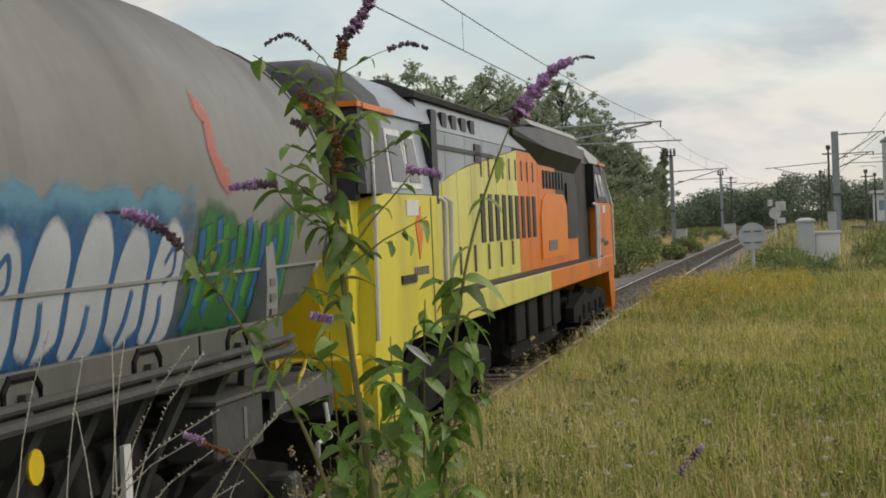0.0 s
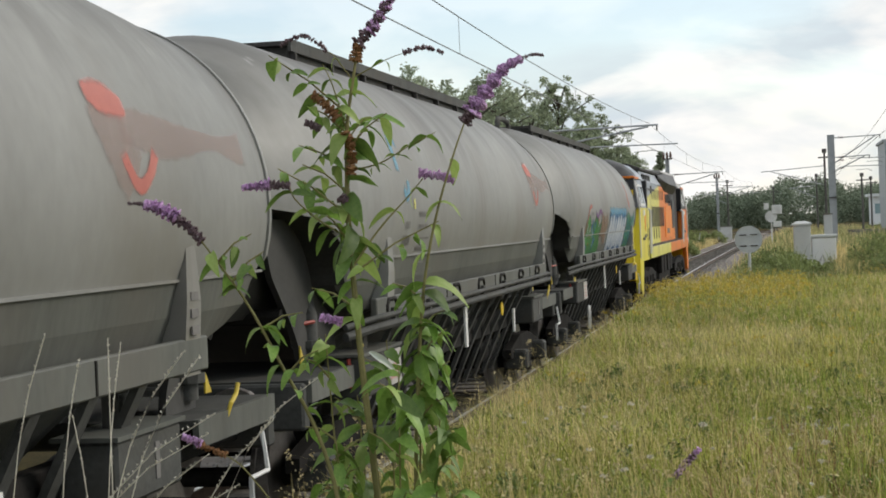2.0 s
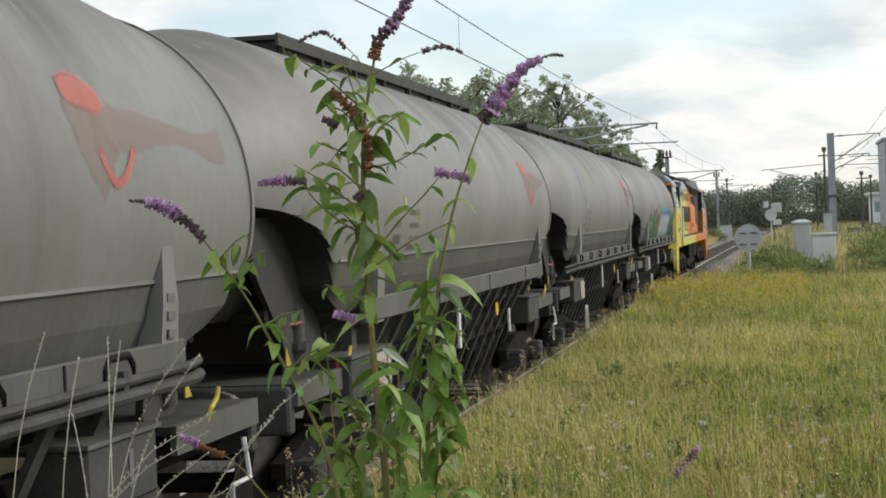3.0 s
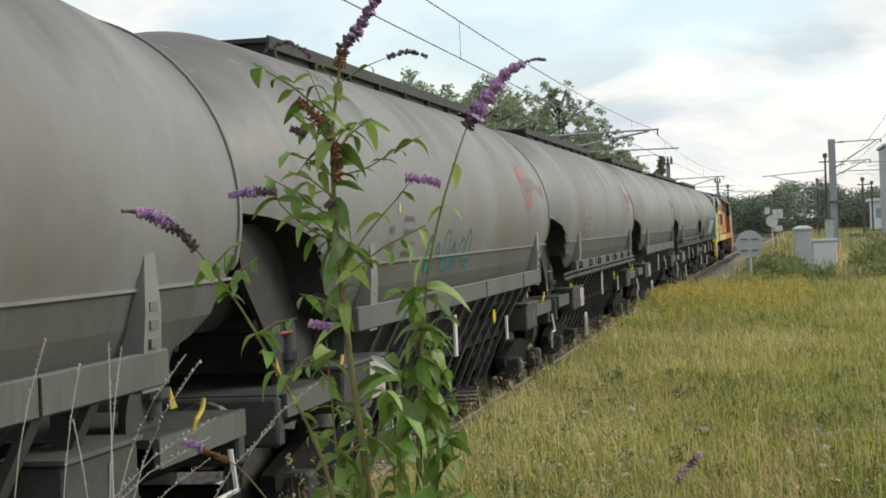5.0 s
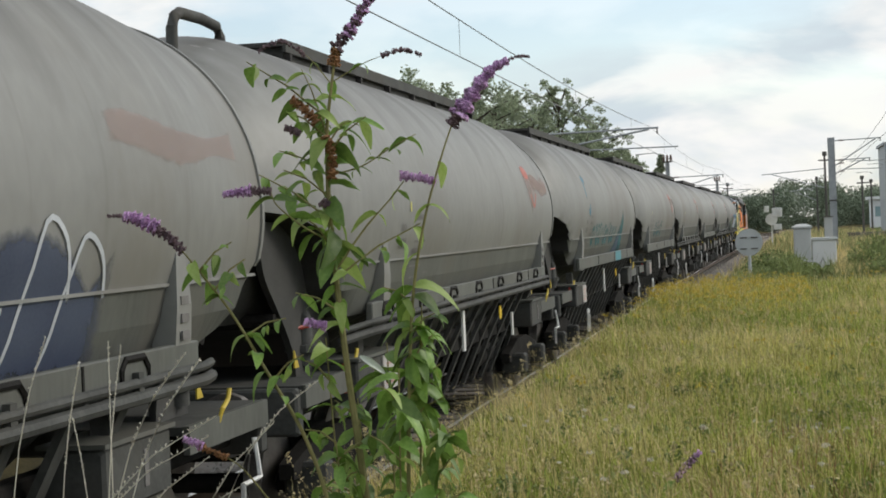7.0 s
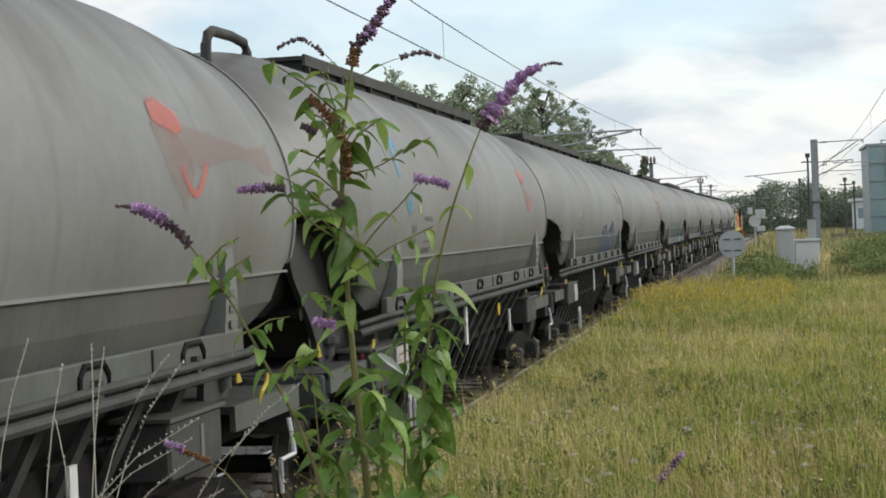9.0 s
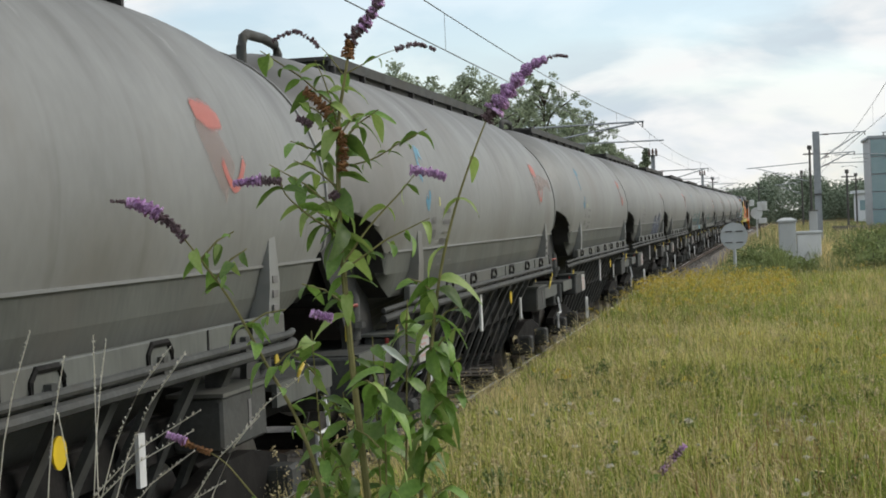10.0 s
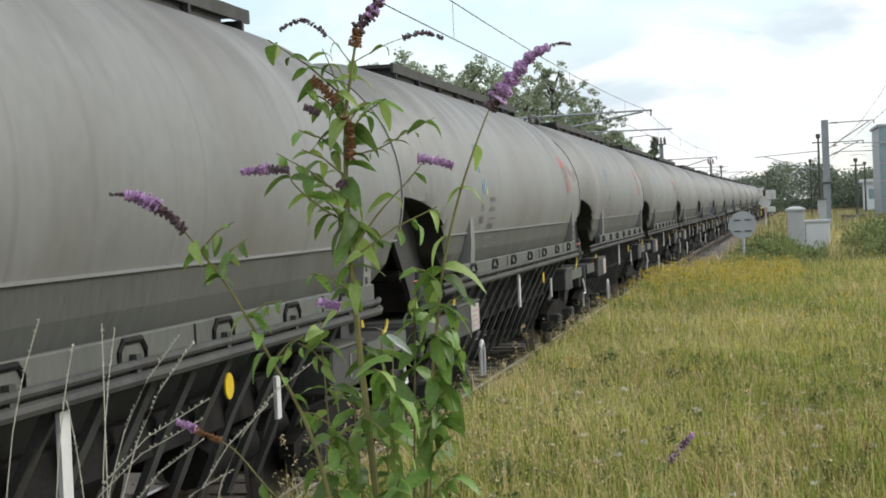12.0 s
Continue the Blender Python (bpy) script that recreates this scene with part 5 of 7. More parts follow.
def overhead(offset, y0, spans, zc, zm, sag):
    """Contact wire, messenger sagging from mast to mast, and droppers between them."""
    cy = np.arange(y0, y0 + 60 * spans + 1, 10.0)
    cw = run_wire("contact_wire", "thin grey contact wire strung over the track", [(TRACK + offset + drift(y), y, zc) for y in cy])
    my = np.arange(y0, y0 + 60 * spans + 1, 3.0)
    f = lambda y: zm - sag * (1 - (2 * (((y - y0) % 60) / 60) - 1) ** 2)
    run_wire("messenger_wire", "thin grey messenger wire sagging between masts", [(TRACK + offset + drift(y), y, f(y)) for y in my])
    for y in np.arange(y0 + 7.5, y0 + 60 * spans, 15):
        x = TRACK + offset + drift(y)
        part("dropper", Shape().tube([(x, y, zc), (x, y, f(y))], 0.004, 4), WIRE, cw)


overhead(0.11, -57, 6, 5.02, 5.92, 0.35)
overhead(8.4, 51, 4, 5.1, 6.0, 0.5)


# ---- trackside things ----
def on_ground(x, y):
    return pose(x, y, float(ground_height(x, y)))


def build_apron():
    """A strip of fine ballast widening beside the track beyond the bank's end."""
    ys = np.arange(41.0, 190.0, 1.0)
    edge = np.interp(ys, [41, 45, 50, 60, 90, 140, 190], [-2.75, -2.6, -2.15, -1.95, -1.5, -0.7, 0.3])
    rng = np.random.default_rng(14)
    rows = []
    for y, e in zip(ys, edge):
        e += rng.uniform(-0.12, 0.12)
        inner = TRACK + float(drift(y)) + 1.9
        rows.append([(x, y, float(ground_height(x, y)) + 0.05 + rng.uniform(-0.01, 0.01)) for x in np.linspace(inner, max(e, inner + 0.1), 7)])
    ob = part("gravel_path", Shape().loft(rows, False, False), BALLAST, None, "", True)
    tagged(ob, "grey gravel strip beside the railway track", "path", kind="structure")


build_apron()


def build_disc_sign():
    d = thing("round_sign", "round grey sign seen from behind on a short post", "sign", on_ground(-0.77, 45.0))
    zc = 1.74 - float(ground_height(-0.77, 45.0))
    part("post", Shape().tube([(0, 0, -0.1), (0, 0, zc)], 0.045, 10), BACK_GREY, d, "grey tubular post", True)
    plate = part("plate", Shape().tube([(0, -0.062, zc), (0, -0.05, zc)], 0.355, 36), BACK_GREY, d, "round grey plate")
    for dz in (-0.17, 0.12):
        for x in (-0.16, 0.12):
            part("fixing_bar", Shape().box(x - 0.07, -0.085, zc + dz - 0.016, x + 0.11, -0.064, zc + dz + 0.016), POLE, plate)


def build_cabinets():
    g = float(ground_height(0.73, 55))
    c = thing("equipment_cabinet", "tall narrow off-white trackside equipment cabinet", "cabinet", on_ground(0.73, 55))
    part("body", Shape().box(-0.27, -0.25, 0, 0.27, 0.25, 1.98 - g, 0.02), CABINET, c)
    part("cap", Shape().loft([[(-0.32, -0.3, 1.98 - g), (0.32, -0.3, 1.98 - g), (0.32, 0.3, 1.98 - g), (-0.32, 0.3, 1.98 - g)], [(-0.32, -0.3, 2.03 - g), (0.32, -0.3, 2.03 - g), (0.32, 0.3, 2.03 - g), (-0.32, 0.3, 2.03 - g)], [(-0.14, -0.12, 2.11 - g), (0.14, -0.12, 2.11 - g), (0.14, 0.12, 2.11 - g), (-0.14, 0.12, 2.11 - g)]], True), CABINET, c, "overhanging cap")
    part("door", Shape().box(-0.22, -0.262, 0.1, 0.22, -0.252, 1.85 - g), CABINET, c, "off-white door")
    b = thing("low_cabinet", "low white trackside cabinet with faint scrawled marks", "cabinet", on_ground(1.40, 55.3))
    part("body", Shape().box(-0.38, -0.3, 0, 0.38, 0.3, 1.50 - g, 0.02), FRESH, b)
    part("lid", Shape().box(-0.42, -0.34, 1.50 - g, 0.42, 0.34, 1.60 - g, 0.02), CABINET, b, "grey lid")
    part("scrawl", Shape().tube([(-0.2, -0.304, 0.5), (-0.05, -0.304, 0.8), (0.02, -0.304, 0.45), (0.18, -0.304, 0.75), (0.26, -0.304, 0.5)], 0.018, 5), MARK, b)
    for x, y, w, h in ((-7.5, 130, 0.8, 1.6), (-9.0, 122, 0.7, 1.9), (-5.4, 182, 1.2, 1.5), (-6.9, 150, 0.35, 1.2), (3.05, 108, 0.5, 1.9)):
        f = thing("lineside_box", "pale grey lineside equipment box among dry grass", "cabinet", on_ground(x, y), "lineside boxes")
        part("body", Shape().box(-w / 2, -0.3, -0.2, w / 2, 0.3, h, 0.02), CABINET, f)
        part("lid", Shape().box(-w / 2 - 0.05, -0.35, h, w / 2 + 0.05, 0.35, h + 0.08), STONES, f, "darker lid")


def build_ground_signal():
    s = thing("ground_signal", "white ground signal with round face beside the junction", "signal", on_ground(-0.45, 122))
    part("post", Shape().tube([(0, 0, -0.1), (0, 0, 1.9)], 0.05, 8), WHITE, s)
    part("face", Shape().tube([(0, -0.15, 1.95), (0, -0.02, 1.95)], 0.42, 24), WHITE, s, "round white face")
    part("box", Shape().box(0.05, -0.2, 2.1, 0.75, 0.2, 2.75, 0.03), WHITE, s, "white lamp housing")
    part("hood", Shape().box(-0.5, -0.2, 2.45, -0.15, 0.1, 2.9, 0.03), WHITE, s)
    part("base", Shape().box(0.1, -0.15, 1.2, 0.7, 0.15, 1.6, 0.03), WHITE, s)


def build_buildings():
    b = thing("glass_building", "tall blue-green glass office block behind the railway", "building", pose(15.0, 172, 0))
    part("core", Shape().box(-4.4, 0.2, 0, 5.5, 12, 9.0), GALV, b, "grey wall")
    part("roof", Shape().box(-4.6, 0, 9.0, 5.7, 12.2, 9.25), GALV, b, "grey flat roof edge")
    for i in range(6):
        for k in range(5):
            if 1 < i < 4 and k in (1, 2):
                continue
            w = part("window", Shape().box(-4.35 + i * 1.65, 0.0, 0.3 + k * 1.74, -4.35 + i * 1.65 + 1.5, 0.2, 0.3 + k * 1.74 + 1.6), PANEL, b, "blue-green glass panel")
    part("panel", Shape().box(-1.0, -0.05, 2.2, 2.1, 0.2, 5.4), CLAD, b, "pale cladding panel")
    for i in range(7):
        part("mullion", Shape().box(-4.45 + i * 1.65, -0.08, 0.2, -4.35 + i * 1.65, 0.2, 9.0), GALV, b)
    h = thing("low_building", "long low white building with a flat roof beyond the tracks", "building", pose(14.0, 245, 0))
    part("wall", Shape().box(-1.0, 0, 0, 12, 8, 4.2), CLAD, h, "white clad wall")
    part("roof", Shape().box(-1.5, -0.5, 4.2, 12.5, 8.5, 4.6), CLAD, h, "pale flat roof")
    for i in range(6):
        part("window", Shape().box(-0.6 + i * 1.9, -0.05, 1.8, 0.8 + i * 1.9, 0.02, 3.2), PANEL, h, "grey-blue window")
    r = thing("retaining_wall", "low dark concrete wall along the sidings", "wall", pose(11, 140, 0))
    part("wall", Shape().box(-5.5, 0, 0, 12, 0.35, 0.75, 0.03), STONES, r)
    part("coping", Shape().box(-5.6, -0.06, 0.75, 12.1, 0.41, 0.85), STONES, r)


def junction_track(x0, y0, x1, y1, name="siding_track"):
    t = thing(name, "rusty track crossing the junction in the distance", "railway track", kind="structure")
    a, b = Vector((x0, y0, 0)), Vector((x1, y1, 0))
    d = (b - a).normalized()
    n = Vector((d.y, -d.x, 0))
    bed = Shape().add([a - n * 1.7 + Vector((0, 0, -0.02)), a + n * 1.7 + Vector((0, 0, -0.02)), b + n * 1.7 + Vector((0, 0, -0.02)), b - n * 1.7 + Vector((0, 0, -0.02))], [(0, 1, 2, 3)])
    bed.v = [(x, y, z + 0.05) for x, y, z in bed.v]
    part("ballast", bed, BALLAST, t)
    for s in (-0.75, 0.75):
        p0, p1 = a + n * s, b + n * s
        part("rail", Shape().tube([(p0.x, p0.y, 0.12), (p1.x, p1.y, 0.12)], 0.06, 4), RUST, t)


# ---- plants ----
def leaf_cloud(rng, centres, radii, count, size, flat=0.75):
    """Small leaf faces scattered through clumps; returns vertices and faces."""
    c = np.array(centres)
    r = np.array(radii)
    pick = rng.choice(len(c), count, p=r ** 2 / (r ** 2).sum())
    d = rng.normal(size=(count, 3))
    d /= np.linalg.norm(d, axis=1)[:, None]
    d *= (rng.random(count) ** 0.45)[:, None]
    d[:, 2] *= flat
    p = c[pick] + d * r[pick][:, None]
    a = rng.normal(size=(count, 3))
    a /= np.linalg.norm(a, axis=1)[:, None]
    b = np.cross(a, rng.normal(size=(count, 3)))
    b /= np.linalg.norm(b, axis=1)[:, None]
    s = size * rng.uniform(0.6, 1.4, count)[:, None]
    quad = np.stack([p + a * s, p + b * s * 0.55, p - a * s, p - b * s * 0.55], 1).reshape(-1, 3)
    idx = np.arange(count * 4).reshape(-1, 4)
    return quad.tolist(), idx.tolist()


def build_tree(x, y, height, spread, seed, leaves, size, label, mat=FOLIAGE, clear=0.25, conical=False):
    rng = np.random.default_rng(seed)
    g = float(ground_height(x, y))
    t = thing("tree", label, "tree", pose(x, y, g), "trees beside the railway")
    lean = rng.uniform(-0.4, 0.4, 2)
    trunk = [(lean[0] * k * k, lean[1] * k * k, height * 0.9 * k) for k in np.linspace(0, 1, 7)]
    tr = Shape().tube(trunk, [0.028 * height * (1 - 0.85 * k) for k in np.linspace(0, 1, 7)], 8)
    centres, radii = [], []
    n = 34
    for i in range(n):
        k = clear + (1 - clear) * (i + rng.random()) / n
        a = rng.uniform(0, 2 * math.pi)
        out = spread * ((1.05 - k) if conical else math.sin(math.pi * min(0.90, 0.18 + 0.74 * (k - clear) / (1 - clear))) ** 0.6) * rng.uniform(0.3, 1.0)
        base = Vector((lean[0] * k * k, lean[1] * k * k, height * max(0.1, k - 0.12)))
        tip = Vector((base.x + math.cos(a) * out, base.y + math.sin(a) * out, height * min(k, 0.98)))
        tr.tube([base, (base + tip) / 2 + Vector((0, 0, 0.05 * height * (1 - k))), tip], [0.008 * height, 0.005 * height, 0.002 * height], 5)
        rr = spread * rng.uniform(0.13, 0.22) * (0.6 if conical else 1)
        # sprays of leaves along the outer half of the limb and round its tip
        for _ in range(9):
            q = base.lerp(tip, rng.uniform(0.45, 1.08)) + Vector(rng.normal(0, rr * 0.62, 3))
            centres.append(q)
            radii.append(rr * rng.uniform(0.28, 0.75))
    part("trunk", tr, BARK, t, "brown trunk and limbs", True)
    v, f = leaf_cloud(rng, centres, radii, leaves, size)
    crown = bulk("crown", v, f, mat)
    crown.parent = t
    crown["label"] = "uneven leafy crown"
    return t


def build_shrub(x, y, w, h, seed, leaves, size, label, mat=SHRUB):
    rng = np.random.default_rng(seed)
    t = thing("shrub", label, "shrub", on_ground(x, y), "scrub along the railway")
    st = Shape()
    centres, radii = [], []
    for i in range(14):
        a, o = rng.uniform(0, 2 * math.pi), w * 0.5 * math.sqrt(rng.random())
        k = h * rng.uniform(0.35, 0.92) * (1 - 0.35 * o / w)
        st.tube([(0.2 * o * math.cos(a), 0.2 * o * math.sin(a), -0.05), (o * math.cos(a), o * math.sin(a), k)], [0.02, 0.006], 4)
        centres.append((o * math.cos(a), o * math.sin(a), k * 0.8))
        radii.append(h * rng.uniform(0.16, 0.3))
    part("branch", st, BARK, t)
    v, f = leaf_cloud(rng, centres, radii, leaves, size, 1.0)
    crown = bulk("foliage", v, f, mat)
    crown.parent = t
    return t


def build_woods():
    for i, (x, y, h, w) in enumerate(((-19, 84, 10.2, 3.2), (-16.2, 90, 10.4, 3.4), (-15.6, 100, 10.6, 3.6), (-13.9, 110, 11.9, 2.9), (-12.9, 122, 10.4, 2.8), (-11.2, 103, 8.0, 2.6), (-10.6, 112, 7.9, 2.4), (-10.6, 122, 7.2, 2.4), (-10.6, 133, 6.2, 2.4), (-23, 80, 9.5, 3.5), (-17.7, 87, 10.0, 3.2), (-15.7, 95, 9.9, 3.2), (-14.7, 105, 10.3, 3.0), (-12.7, 114, 9.0, 2.8))):
        build_tree(x, y, h, w, 20 + i, 11000, 0.085, "broad green tree with a loose leafy crown behind the track")
    build_tree(-12.9, 190, 9.9, 2.3, 41, 5000, 0.2, "dark narrow conifer standing behind the track", FOLIAGE, 0.1, True)
    build_tree(-14.5, 200, 8.0, 2.3, 42, 4000, 0.2, "dark narrow conifer standing behind the track", FOLIAGE, 0.1, True)
    for i, (x, y, w, h) in enumerate(((-7.3, 74, 2.2, 2.0), (-7.0, 80, 2.4, 2.2), (-7.2, 88, 2.4, 2.1), (-8.4, 80, 3.0, 3.0), (-9.0, 95, 3.0, 3.4), (-6.2, 97, 1.6, 1.3), (-6.0, 112, 1.8, 1.5), (-7.2, 140, 2.5, 2.0), (-6.0, 160, 2.5, 1.8), (-10.0, 92, 3.0, 4.8), (-9.9, 100, 3.2, 5.4), (-9.5, 108, 3.0, 5.2), (-9.3, 116, 2.6, 4.4), (-11.0, 86, 3.0, 4.6))):
        build_shrub(x, y, w, h, 60 + i, 2600, 0.07, "low green scrub bush growing beside the track")
    for i, (x, y, w, h) in enumerate(((-1.5, 43.6, 1.0, 0.45), (-0.25, 46.2, 1.2, 0.9), (0.15, 46.5, 1.4, 1.45), (0.5, 52, 1.2, 1.0), (1.2, 52.5, 1.2, 0.9), (-0.3, 50, 1.5, 1.6), (0.1, 42.6, 1.2, 0.7), (2.9, 47, 1.4, 1.2), (3.4, 49, 1.8, 1.5), (3.1, 54, 1.8, 1.5), (4.4, 52, 2.0, 1.6), (3.9, 62, 2.4, 1.7), (5.0, 68, 2.6, 1.7), (-1.9, 50, 1.0, 0.6), (-0.15, 48.5, 1.2, 1.5), (0.25, 49.5, 1.0, 1.4), (3.3, 51, 1.4, 1.8), (4.0, 53, 1.6, 2.0), (2.95, 49.5, 1.0, 1.0))):
        build_shrub(x, y, w, h, 80 + i, 2200, 0.045, "tangled green bramble and weeds around the cabinets")
    rng = np.random.default_rng(9)
    n = 300
    xs = np.concatenate([rng.uniform(-40, 60, 230), rng.uniform(-260, 300, 70)])
    ys = rng.uniform(300, 370, n)
    top = 6.7 + 1.5 * np.sin(xs * 0.09 + 1.0) + 1.0 * np.sin(xs * 0.31) + rng.uniform(-0.7, 0.9, n)
    top = top * (1 - 0.4 * np.exp(-((xs + 22) / 5) ** 2))
    c, r = [], []
    for x, y, h in zip(xs, ys, top):
        h = max(h, 4.0) * y / 330
        c += [(x, y, h - 1.8), (x + rng.uniform(-2, 2), y, h * 0.5), (x + rng.uniform(-2, 2), y, 1.2)]
        r += [rng.uniform(1.6, 2.6), rng.uniform(2.2, 3.2), rng.uniform(1.8, 2.6)]
    v, f = leaf_cloud(rng, c, r, 210000, 0.22, 0.9)
    tagged(bulk("far_woods", v, f, FOLIAGE_FAR), "hazy green line of distant trees", "woods", kind="stuff")


build_disc_sign()
build_cabinets()
build_ground_signal()
build_buildings()
junction_track(-2.0, 215, 26, 236)
junction_track(-6.0, 232, 30, 250)
junction_track(5.5, 60, 6.5, 215)
build_woods()


# ---- meadow ----
def blades(name, mat, x, y, height, width, lean, rng, label, category="grass"):
    """Bent blades standing on the ground, one object."""
    n = len(x)
    z = ground_height(x, y) - 0.02
    a = rng.uniform(0, 2 * math.pi, n)
    side = np.stack([np.cos(a), np.sin(a), np.zeros(n)], 1) * width[:, None] / 2
    b = rng.uniform(0, 2 * math.pi, n)
    bend = np.stack([np.cos(b) - 0.25, np.sin(b), np.zeros(n)], 1) * (lean * height)[:, None]
    base = np.stack([x, y, z], 1)
    mid = base + bend * 0.3 + np.array([0, 0, 1.0]) * (height * 0.58)[:, None]
    tip = base + bend + np.array([0, 0, 1.0]) * (height * (1 - 0.35 * lean))[:, None]
    v = np.stack([base - side, base + side, mid + side * 0.8, mid - side * 0.8, tip], 1).reshape(-1, 3)
    k = np.arange(n) * 5
    faces = np.stack([k, k + 1, k + 2, k + 3], 1).tolist() + np.stack([k + 3, k + 2, k + 4], 1).tolist()
    ob = bulk(name, v.tolist(), faces, mat)
    tagged(ob, label, category, kind="stuff")
    return tip


def spots(rng, n, y0=7.5, y1=42.0, edge=-2.72):
    """Places on the meadow, thicker towards the camera."""
    y = y0 * (y1 / y0) ** rng.random(n)
    hi = 0.062 * y + 0.9
    x = edge + (hi - edge) * rng.random(n)
    bare = np.hypot((x - 0.22) / 0.36, (y - 12.3) / 0.75) < rng.uniform(0.6, 1.15, n)
    keep = ~bare & (x > edge + 0.9 * smoothstep(35, 43, y))
    return x[keep], y[keep]


def patches(x, y, s=0.9, o=0.0):
    return 0.5 + 0.25 * np.sin(x * s * 1.7 + 1.3 * np.sin(y * s * 0.5) + o) + 0.25 * np.sin(y * s * 0.8 + 1.1 * np.sin(x * s) + 2 * o)


def build_meadow():
    rng = np.random.default_rng(11)
    # tufts: blades splayed from common feet, three tones mixed in patches
    for name, mat, n, each, lo, hi, wide, tone, lab in (("meadow_grass", GRASS, 12000, 13, 0.08, 0.25, 0.0075, 0.0, "tufts of green meadow grass"),
                                                  ("olive_grass", OLIVE, 8500, 11, 0.09, 0.28, 0.0055, 2.1, "tufts of yellowish green meadow grass"),
                                                  ("dry_grass", STRAW, 5200, 8, 0.12, 0.37, 0.0042, 4.0, "tufts of dry straw-coloured grass")):
        cx, cy = spots(rng, n)
        keep = rng.random(len(cx)) < 0.25 + 1.1 * patches(cx, cy, 1.1, tone) ** 1.6
        cx, cy = cx[keep], cy[keep]
        size = rng.uniform(0.55, 1.25, len(cx)) * (0.7 + 0.5 * patches(cx, cy, 0.6, tone + 1))
        x = np.repeat(cx, each) + rng.normal(0, 0.035, len(cx) * each)
        y = np.repeat(cy, each) + rng.normal(0, 0.035, len(cx) * each)
        h = rng.uniform(lo, hi, len(x)) * np.repeat(size, each)
        blades(name, mat, x, y, h, rng.uniform(0.6, 1.3, len(x)) * wide * (0.8 + y / 40), rng.uniform(0.1, 0.9, len(x)), rng, lab)
    # short sward between the tufts
    x, y = spots(rng, 70000)
    blades("short_grass", GRASS, x, y, rng.uniform(0.04, 0.13, len(x)), rng.uniform(0.004, 0.008, len(x)) * (0.8 + y / 40), rng.uniform(0.2, 0.9, len(x)), rng, "short green grass between the tufts")
    # the same meadow thinly beside and behind the camera
    x, y = rng.uniform(-2.6, 9, 14000), rng.uniform(-8, 45, 14000)
    blades("meadow_edge_grass", GRASS, x, y, rng.uniform(0.1, 0.3, len(x)), rng.uniform(0.008, 0.016, len(x)), rng.uniform(0.1, 0.8, len(x)), rng, "sparser green meadow grass")
    # seed heads on thin stalks
    x, y = spots(rng, 5000)
    tip = blades("seed_stalks", STRAW, x, y, rng.uniform(0.24, 0.46, len(x)), rng.uniform(0.002, 0.0035, len(x)) * (0.8 + y / 30), rng.uniform(0.02, 0.3, len(x)), rng, "thin dry grass stalks")
    v, f = leaf_cloud(rng, tip, np.full(len(tip), 0.03), 16000, 0.008, 1.8)
    tagged(bulk("seed_heads", v, f, SEED), "pale feathery grass seed heads", "grass", kind="stuff")
    # ragwort patch in flower
    y = np.concatenate([rng.normal(31, 3.2, 1100), rng.uniform(12, 40, 250)])
    x = np.concatenate([rng.uniform(-2.4, 0.5, 1100), rng.uniform(-2.2, 2.5, 250)])
    ok = (x > -2.3) & (y > 9) & (y < 40)
    x, y = x[ok], y[ok]
    tip = blades("ragwort_stems", GRASS, x, y, rng.uniform(0.22, 0.42, len(x)), np.full(len(x), 0.006), rng.uniform(0.02, 0.2, len(x)), rng, "green ragwort stems", "wildflowers")
    v, f = leaf_cloud(rng, tip, np.full(len(tip), 0.06), 11500, 0.013, 0.5)
    tagged(bulk("ragwort_flowers", v, f, RAGWORT), "small bright yellow ragwort flowers", "wildflowers", kind="stuff")
    # clover and daisies low in the sward
    x, y = spots(rng, 160, 8, 22)
    z = ground_height(x, y) + rng.uniform(0.05, 0.16, len(x))
    v, f = leaf_cloud(rng, np.stack([x, y, z], 1), np.full(len(x), 0.012), 700, 0.009, 0.7)
    tagged(bulk("white_clover", v, f, G_WHITE), "small pale clover heads in the grass", "wildflowers", kind="stuff")
    # broad weeds
    x, y = spots(rng, 1100, 7.8, 36)
    z = ground_height(x, y) + 0.04
    v, f = leaf_cloud(rng, np.stack([x, y, z], 1), rng.uniform(0.05, 0.18, len(x)), 26000, 0.022, 0.6)
    tagged(bulk("broad_weeds", v, f, SHRUB), "low broad-leaved weeds in the meadow", "weeds", kind="stuff")
    # dark leafy weeds low between the tufts
    x, y = spots(rng, 230, 7.6, 16)
    z = ground_height(x, y) + rng.uniform(0.05, 0.16, len(x))
    v, f = leaf_cloud(rng, np.stack([x, y, z], 1), rng.uniform(0.03, 0.10, len(x)), 7000, 0.017, 0.6)
    tagged(bulk("dark_weeds", v, f, WEED), "dark green leafy weeds between the tufts", "weeds", kind="stuff")
    # tall bent stalks, standing out singly
    x, y = spots(rng, 220, 7.6, 22)
    tip = blades("bent_stalks", STRAW, x, y, rng.uniform(0.34, 0.58, len(x)), rng.uniform(0.004, 0.007, len(x)) * (0.8 + y / 40), rng.uniform(0.35, 0.8, len(x)), rng, "tall pale bent grass stalks")
    v, f = leaf_cloud(rng, tip, np.full(len(tip), 0.022), 2600, 0.010, 1.6)
    tagged(bulk("bent_seed_heads", v, f, SEED), "drooping pale seed heads", "grass", kind="stuff")
    # brown dead stalks and pale flower heads on the dry corner
    x, y = rng.uniform(-0.5, 1.6, 1300), rng.uniform(7.8, 12.0, 1300)
    x = x + 0.04 * (y - 9)
